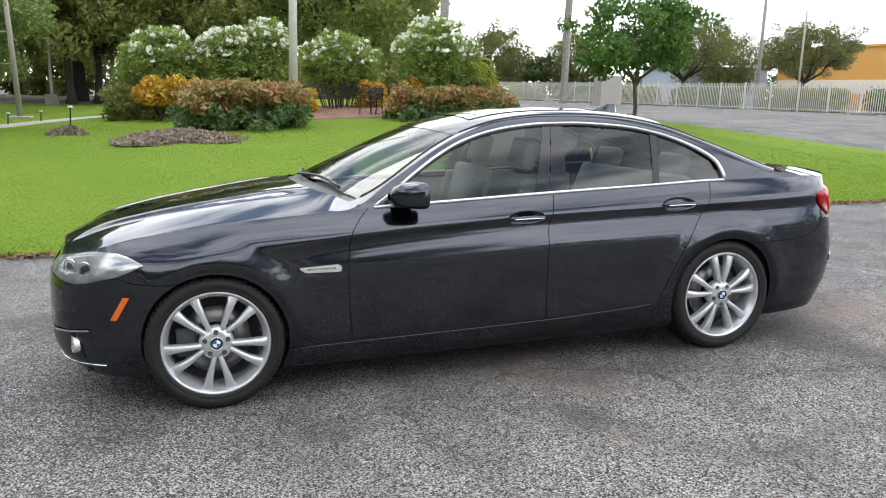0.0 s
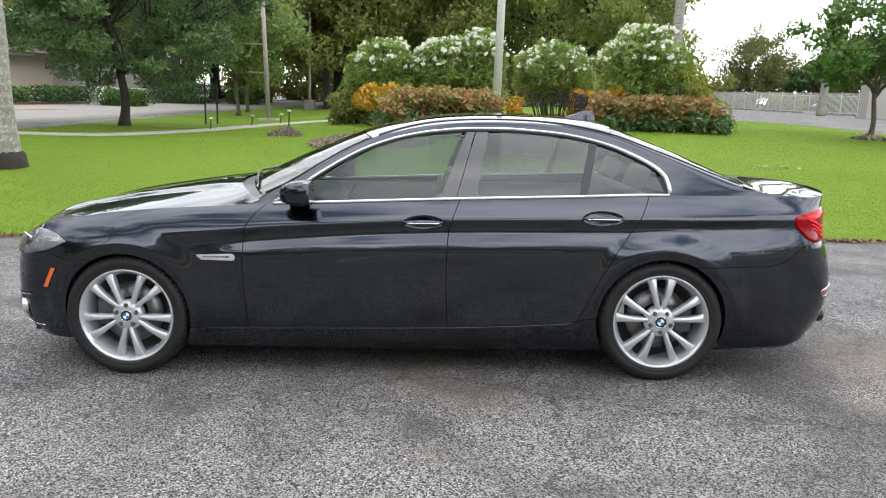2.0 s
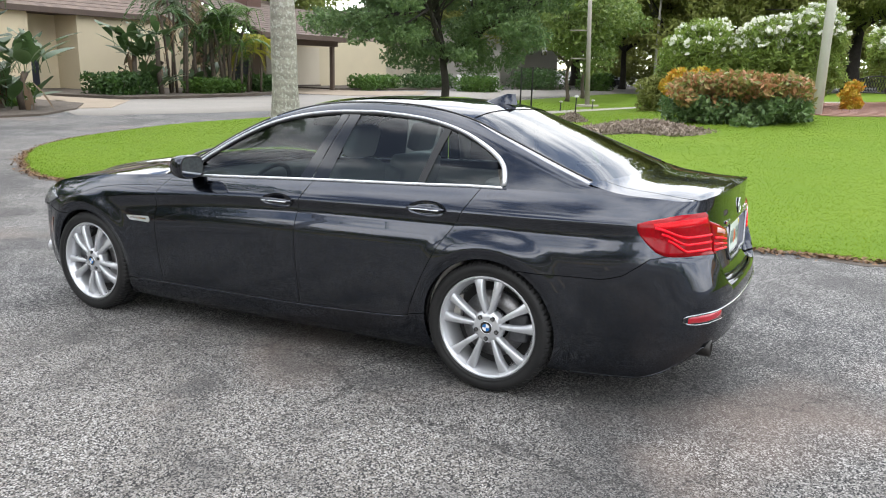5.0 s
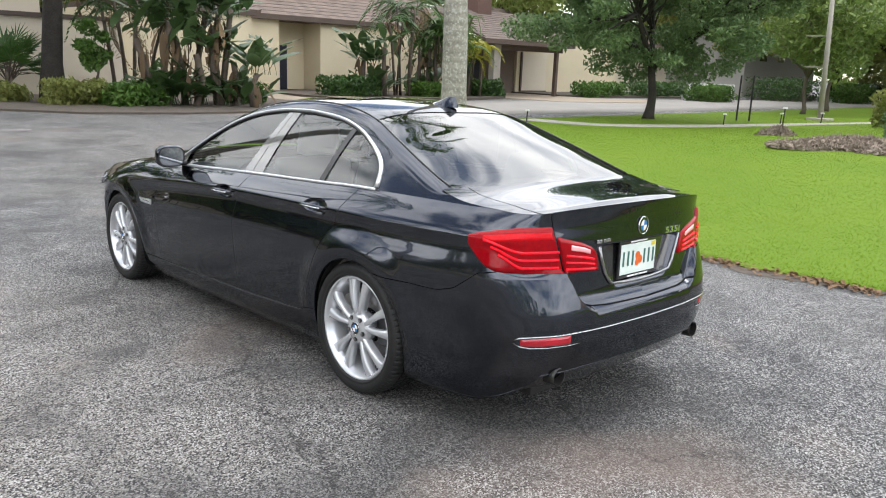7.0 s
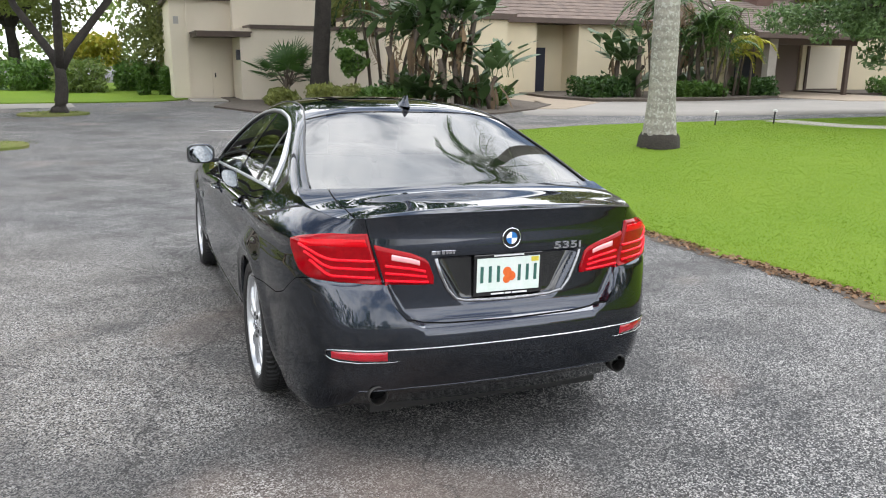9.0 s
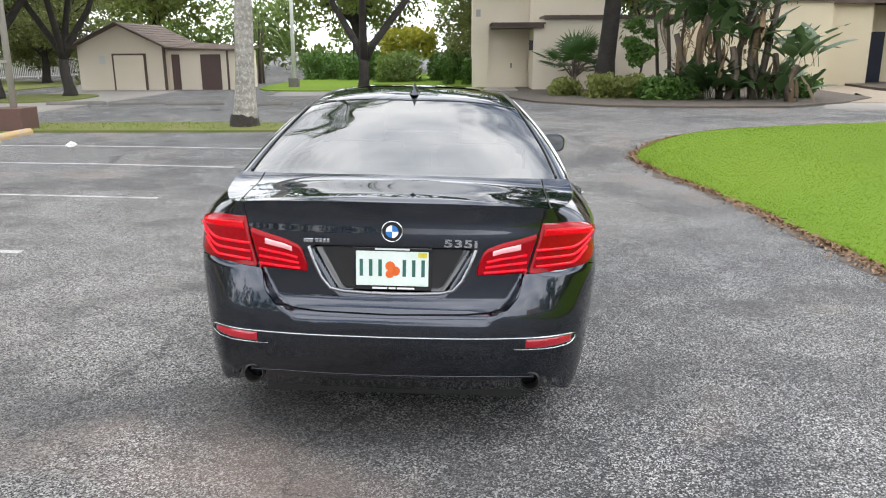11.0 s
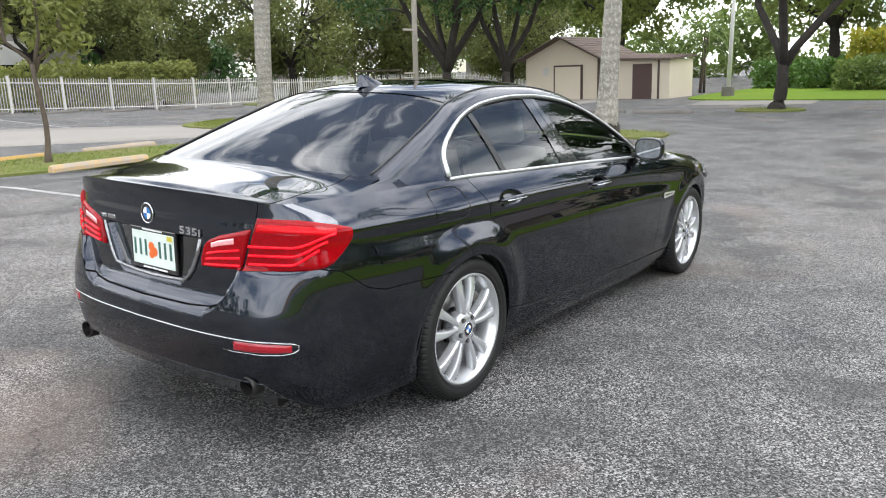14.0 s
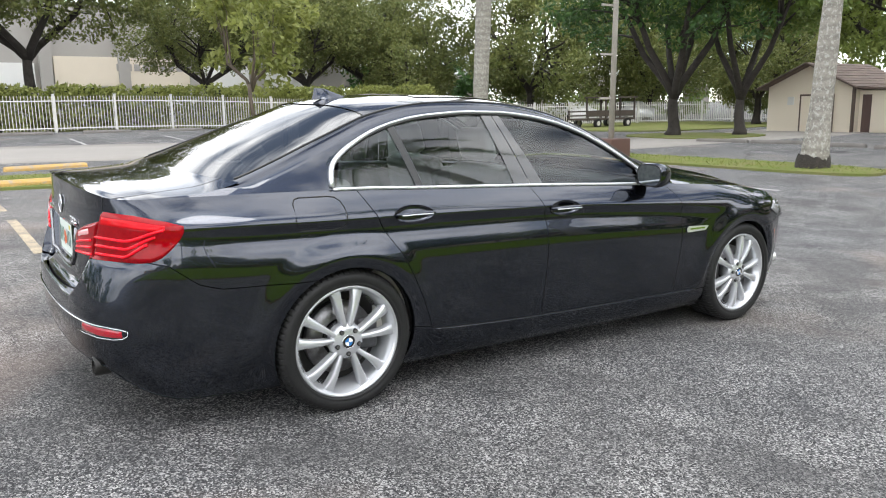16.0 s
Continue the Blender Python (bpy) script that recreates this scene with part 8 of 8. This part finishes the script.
roof_slope("roof", o(-25.2, 28.0, 3.25), o(-25.2, 35.8, 3.25), o(-31.0, 40.5, 5.2), o(-31.0, 29.0, 5.2), SHINGLE, hall, 14, 26)
roof_slope("roof", o(-30.4, 16.0, 3.92), o(-30.4, 31.0, 3.92), o(-36.0, 31.0, 6.6), o(-36.0, 16.0, 6.6), SHINGLE, hall, 14, 40)
roof_slope("roof", o(-28.4, 9.4, 3.92), o(-28.4, 16.2, 3.92), o(-36.0, 16.2, 6.4), o(-36.0, 9.4, 6.4), SHINGLE, hall, 14, 20)
roof_slope("roof", o(-30.4, 36.2, 3.4), o(-30.4, 60.0, 3.4), o(-36.0, 60.0, 6.0), o(-36.0, 36.2, 6.0), SHINGLE, hall, 12, 50)
hb("eave_fascia", -25.4, -25.15, 27.9, 35.85, 3.02, 3.24, BROWN)
hb("eave_soffit", -31.0, -25.2, 28.0, 35.8, 3.0, 3.04, BROWN)
hb("porch_column", -26.2, -25.8, 29.35, 29.9, 0, 3.05, POLE_GREY, None, "broad grey-brown porch column")
hb("porch_column", -26.1, -25.88, 35.0, 35.22, 0, 3.05, BROWN, None, "slim dark brown porch post")
hb("porch_beam", -26.2, -25.9, 28.2, 35.6, 2.72, 3.0, BROWN)
hb("porch_door", -30.5, -30.42, 31.5, 33.0, 0, 2.4, BLUE_DOOR, None, "dark blue porch door")
hb("chimney", -31.2, -30.2, 32.4, 33.6, 4.6, 6.6, BOX_BROWN, None, "brown brick chimney")

shed = new("shed")
tagged(shed, "cream stucco shed with brown trim and shingle roof", "shed")
shed.location = (-29.0, -14.8, 0.0)


def sb(name, x0, x1, y0, y1, z0, z1, mat, parent=None, label=""):
    return wall_box(name, x0 + 29.0, x1 + 29.0, y0 + 14.8, y1 + 14.8, z0, z1, mat, parent or shed, label)


sb("wall", -33.5, -29.2, -16.8, -12.9, -0.1, 1.95, STUCCO_PALE)
sb("wall", -32.6, -29.6, -12.9, -9.75, -0.1, 1.72, STUCCO_PALE)
d1 = sb("door_frame", -29.2, -29.12, -15.25, -13.75, 0, 1.60, BROWN, None, "dark brown door frame")
sb("garage_door", -29.14, -29.09, -15.16, -13.84, 0, 1.52, STUCCO_PALE, d1, "cream garage door")
sb("side_door", -29.62, -29.54, -11.45, -10.55, 0, 1.55, BROWN_DOOR, None, "dark brown door")
sb("side_window", -29.64, -29.55, -12.75, -12.40, 0.0, 1.55, BROWN_DOOR, None, "narrow brown door")
sb("corner_trim", -29.24, -29.12, -12.98, -12.88, 0, 1.95, BROWN)
sb("corner_trim", -29.62, -29.54, -10.28, -10.2, 0, 1.7, BROWN)
sb("notice", -29.2, -29.17, -15.85, -15.55, 1.15, 1.5, POLE_WHITE, None, "small pale notice")
bm = bmesh.new()
g = [bm.verts.new(p) for p in ((-0.2, -2.0, 1.95), (-0.2, 1.9, 1.95), (-0.2, 0.0, 2.85), (-4.5, -2.0, 1.95), (-4.5, 1.9, 1.95), (-4.5, 0.0, 2.85))]
for f in ((0, 1, 2), (5, 4, 3), (0, 3, 4, 1)):
    bm.faces.new([g[i] for i in f])
part("gable", bm, STUCCO_PALE, shed)
roof_slope("roof", (0.3, 2.2, 1.86), (-4.8, 2.2, 1.86), (-4.8, 0.0, 2.92), (0.3, 0.0, 2.92), SHINGLE, shed, 9, 20, 0.06)
roof_slope("roof", (-4.8, -2.3, 1.86), (0.3, -2.3, 1.86), (0.3, 0.0, 2.92), (-4.8, 0.0, 2.92), SHINGLE, shed, 9, 20, 0.06)
roof_slope("roof", (-0.3, 1.7, 1.84), (-0.3, 5.2, 1.74), (-3.8, 5.2, 1.9), (-3.8, 1.7, 2.1), SHINGLE, shed, 5, 12, 0.06)
for sgn, yy in ((1, 2.2), (-1, -2.3)):
    bm = bmesh.new()
    a, b = Vector((0.32, yy, 1.83)), Vector((0.32, 0.0, 2.90))
    rod(bm, a, b, 0.05, 0.05, 6)
    part("barge_board", bm, BROWN, shed)

office = new("office_building")
tagged(office, "grey two-storey office building beyond the hedge", "building")
office.location = (-8, -58, 0)
wall_box("wall", -20.0, 22, -12, 0, 0, 9.0, GREY_WALL, office)
wall_box("wall", -20.6, -18.6, -12.5, 0.6, 0, 8.8, GREY_WALL, office)
for k in range(7):
    x = -17.5 + 5.2 * k
    w = wall_box("window", x, x + 3.6, -0.05, 0.06, 2.0, 3.0, DARK_GLASS, office, "dark office window band")
    wall_box("window_sill", x - 0.1, x + 3.7, 0.0, 0.25, 3.0, 4.7, WHITE_WALL, w)
    wall_box("pier", x - 1.2, x - 0.4, 0, 0.7, 0, 8.9, GREY_WALL, office)
w = wall_box("sign_band", -8.5, 2.0, 0.3, 0.5, 3.1, 5.2, STUCCO_PALE, office, "pale sign band with grey marks")
bm = bmesh.new()
for k in range(9):
    box(bm, -7.6 + 0.62 * k, -7.15 + 0.62 * k, 0.5, 0.53, 4.2, 4.7)
part("sign_marks", bm, GREY_WALL, office)
for z in (6.4, 8.6):
    wall_box("window", -19.9, -19.0, 0.55, 0.66, z, z + 1.4, DARK_GLASS, office, "narrow dark window")

ora = new("orange_building")
tagged(ora, "low orange building with a pale sign band", "building")
ora.location = (80, 74, 0.8)
wall_box("wall", -5, 12, -18, 9.3, 0, 7.2, ORANGE_WALL, ora)
wall_box("sign_band", -5.2, -5.0, -10, 8.8, 1.8, 3.4, STUCCO_PALE, ora, "pale sign band")
wall_box("parapet", -5.2, 12.2, -18.2, 9.5, 7.2, 7.5, ORANGE_WALL, ora)
blu = new("pale_blue_building")
tagged(blu, "pale blue-grey building behind the far fence", "building")
blu.location = (66, 92, 0.8)
wall_box("wall", -4, 8, -8, 4, 0, 4.6, material("pale_blue_wall", (0.45, 0.52, 0.58), 0.8), blu)
wall_box("roof", -4.3, 8.3, -8.3, 4.3, 4.6, 4.9, GREY_WALL, blu)
house = new("house")
tagged(house, "pale two-storey house behind the trees", "house")
house.location = (-27, 62, 0)
wall_box("wall", -9, 2, -4, 10, 0, 5.2, GREY_WALL, house)
for y in (-1.5, 2.0, 5.5):
    wall_box("window", 2.0, 2.06, y, y + 1.2, 2.9, 4.2, DARK_GLASS, house)
wall_box("garden_wall", 4.5, 7.6, -17.0, -16.7, 0, 1.1, WHITE_WALL, house)
via = new("overpass")
tagged(via, "pale concrete overpass in the distance", "bridge")
via.location = (-70, -78, 0)
wall_box("deck", -60, 60, -6, 4, 3.6, 5.0, CONCRETE, via)
for k in range(9):
    wall_box("pier", -48 + 12 * k, -46.4 + 12 * k, -3, 1, 0, 3.6, CONCRETE, via)
wall_box("parapet", -60, 60, 3.8, 4.1, 5.0, 5.9, WHITE_WALL, via)


# ---- garden furniture, wagon, cabinet ----
def bench(label, x, y, turn, w=1.5):
    root = new("garden_bench")
    tagged(root, label, "bench", "benches on the paved circle")
    root.matrix_world = pose(x, y, lz(x, y) + 0.06, 0, 0, turn)
    for k in range(7):
        bm = bmesh.new()
        box(bm, -w / 2, w / 2, -0.22 + 0.065 * k, -0.17 + 0.065 * k, 0.42, 0.445, 0.004)
        part("seat_slat", bm, BLACK_METAL, root)
    n = 14
    for k in range(n):
        u = -w / 2 + w * (k + 0.5) / n
        for s in (-1, 1):
            bm = bmesh.new()
            rod(bm, (u - 0.07 * s, 0.25, 0.48), (u + 0.07 * s, 0.30, 0.92), 0.010, 0.010, 5)
            part("back_lattice", bm, BLACK_METAL, root)
    bm = bmesh.new()
    v, f = tube([(-w / 2, 0.25, 0.46), (-w / 2, 0.30, 0.84), (-w / 4, 0.31, 0.95), (0, 0.31, 0.98), (w / 4, 0.31, 0.95), (w / 2, 0.30, 0.84), (w / 2, 0.25, 0.46)], 0.02, 6)
    bm.free()
    sheet("back_frame", v, f, BLACK_METAL, root)
    for s in (-1, 1):
        for yy in (-0.22, 0.25):
            bm = bmesh.new()
            rod(bm, (s * w / 2 * 0.95, yy * 1.15, 0.0), (s * w / 2 * 0.95, yy, 0.44), 0.022, 0.022, 7)
            part("leg", bm, BLACK_METAL, root)
        v, f = tube([(s * w / 2 * 0.95, 0.27, 0.66), (s * w / 2 * 0.97, 0.0, 0.70), (s * w / 2 * 0.97, -0.22, 0.64), (s * w / 2 * 0.95, -0.23, 0.44)], 0.018, 6)
        sheet("armrest", v, f, BLACK_METAL, root)
    return root


bench("black cast metal garden bench", 3.35, 25.7, 10, 1.2), bench("black cast metal garden bench", 4.75, 25.9, -8, 1.2), bench("narrow black metal garden chair", 5.0, 21.8, -70, 0.62), bench("narrow black metal garden chair", 4.55, 22.3, -60, 0.62), bench("narrow black metal garden chair", 1.35, 22.6, 100, 0.62)
plaza = tagged(new("paved_plaza"), "round plaza of pink brick pavers", "paving", kind="structure")
plaza.location = (3.4, 25.4, 0)
wag = new("hay_wagon")
tagged(wag, "dark open wagon with a flat roof by the fence", "wagon")
wag.matrix_world = pose(-29.4, -27.2, lz(-29.4, -27.2), 0, 0, 3)
for args, nm in (((-2.0, 2.0, -0.7, 0.7, 0.42, 0.52), "bed"), ((-2.1, 0.6, -0.8, 0.8, 1.62, 1.70), "roof"), ((-2.0, 2.0, -0.72, -0.68, 0.62, 0.70), "side_rail"), ((-2.0, 2.0, -0.72, -0.68, 0.85, 0.93), "side_rail"), ((-2.0, 2.0, 0.68, 0.72, 0.62, 0.93), "side_rail")):
    wall_box(nm, *args, WAGON, wag)
for x in (-1.95, -0.7, 0.5, 1.95):
    for y in (-0.7, 0.7):
        wall_box("post", x - 0.04, x + 0.04, y - 0.04, y + 0.04, 0.45, 1.65 if x < 1 else 0.95, WAGON, wag)
for x in (-1.3, 1.2):
    for y in (-0.72, 0.72):
        bm = bmesh.new()
        rod(bm, (x, y - 0.08, 0.25), (x, y + 0.08, 0.25), 0.25, 0.25, 20)
        wh = part("wheel", bm, RUBBER, wag)
        bm = bmesh.new()
        rod(bm, (x, y - 0.09, 0.25), (x, y + 0.09, 0.25), 0.13, 0.13, 16)
        part("hub", bm, FENCE_WHITE, wh)
bm = bmesh.new()
box(bm, -0.9, 0.9, -0.6, 0.6, 0, 2.3, 0.04)
box(bm, -1.0, 1.0, -0.7, 0.7, 0, 0.12, 0.02)
ob = tagged(part("utility_cabinet", bm, GREY_WALL), "pale grey utility cabinet by the far fence", "cabinet")
ob.location = (30.2, 50.6, lz(30.2, 50.6))


def small_car(label, x, y, turn, paint):
    root = new("parked_car")
    tagged(root, label, "car")
    root.matrix_world = pose(x, y, lz(x, y), 0, 0, turn)
    prof = [(-2.2, 0.35, 0.80), (-2.1, 0.70, 0.84), (-1.2, 0.92, 0.86), (-0.5, 1.38, 0.62), (0.8, 1.42, 0.62), (1.5, 1.02, 0.84), (2.15, 0.95, 0.84), (2.2, 0.35, 0.80)]
    rows = []
    for px, pz, w in prof:
        belt = min(pz, 0.92)
        rows.append([(px, -0.80, 0.25), (px, -0.86, 0.55), (px, -0.84, belt), (px, -w, pz), (px, 0, pz + 0.03), (px, w, pz), (px, 0.84, belt), (px, 0.86, 0.55), (px, 0.80, 0.25)])
    sheet("body", *patch(np.array(rows)), paint, root)
    for s in (-1, 1):
        g = [(-0.95, s * 0.80, 0.97), (-0.45, s * 0.66, 1.32), (0.75, s * 0.66, 1.34), (1.25, s * 0.80, 1.0)]
        sheet("side_window", [(a, b + s * 0.025, c) for a, b, c in g], [(0, 1, 2, 3)], DARK_GLASS, root)
        for wx in (-1.35, 1.35):
            bm = bmesh.new()
            rod(bm, (wx, s * 0.66, 0.31), (wx, s * 0.87, 0.31), 0.31, 0.31, 20)
            part("wheel", bm, RUBBER, root)
    return root


small_car("dark sedan parked by the far road", -20.5, 72.0, 20, PAINT)
for k, (x, y, a, m, n) in enumerate(((-4.5, -36.2, 92, SILVER_CAR, "silver"), (-8.2, -36.2, 88, WHITE_CAR, "white"), (-14.5, -36.4, 90, SILVER_CAR, "silver"), (1.5, -36.4, 90, PAINT, "dark"), (-34, -34.5, 70, WHITE_CAR, "white"), (-38.5, -33.5, 70, SILVER_CAR, "silver"), (-21, -37, 90, WHITE_CAR, "white"))):
    small_car(f"{n} car parked behind the white fence", x, y, a, m)

# brick pavers of the plaza
pm = bpy.data.meshes.new("paver")
bm = bmesh.new()
box(bm, -0.245, 0.245, -0.120, 0.120, 0.0, 0.05, 0.0)
bm.to_mesh(pm)
pm.materials.append(PAVER)
cells = [(x, y) for y in np.arange(20.8, 30.2, 0.25) for x in np.arange(-1.6, 8.4, 0.5) if ((x - 3.4) / 4.6) ** 2 + ((y - 25.4) / 4.5) ** 2 < 1]
near = sorted(cells, key=lambda c: c[1])
for x, y in near[:290]:
    ob = new("paver", pm)
    xx = x + 0.25 * (int(round(y / 0.25)) % 2)
    ob.parent, ob.matrix_parent_inverse = plaza, Matrix()
    ob.matrix_basis = pose(xx - 3.4, y - 25.4, lz(xx, y) + 0.012)
bm = bmesh.new()
for x, y in near[290:]:
    xx = x + 0.25 * (int(round(y / 0.25)) % 2)
    box(bm, xx - 3.4 - 0.245, xx - 3.4 + 0.245, y - 25.52, y - 25.28, lz(xx, y) + 0.012, lz(xx, y) + 0.062)
tagged(part("paver_field", bm, PAVER, plaza), kind="stuff")

# small litter
bm = bmesh.new()
got = bmesh.ops.create_icosphere(bm, subdivisions=2, radius=0.09)
rl = random.Random(12)
for v in bm.verts:
    v.co *= rl.uniform(0.7, 1.2)
    v.co.z = max(v.co.z * 0.7, -0.04)
litter = tagged(part("crumpled_bag", bm, WHITE_WALL), "crumpled white plastic bag on the asphalt", "litter")
litter.location = (-8.61, -6.96, lz(-8.61, -6.96) + 0.035)


def around(r, n):
    return 7.48 + r.normal(0, 0.28, n), 12.02 + r.normal(0, 0.12, n)


scatter_leaves("fallen_petals", "fallen pale leaves lying on the lawn", 26, around, 0.055, LITTER_PALE, 77, 0.05)
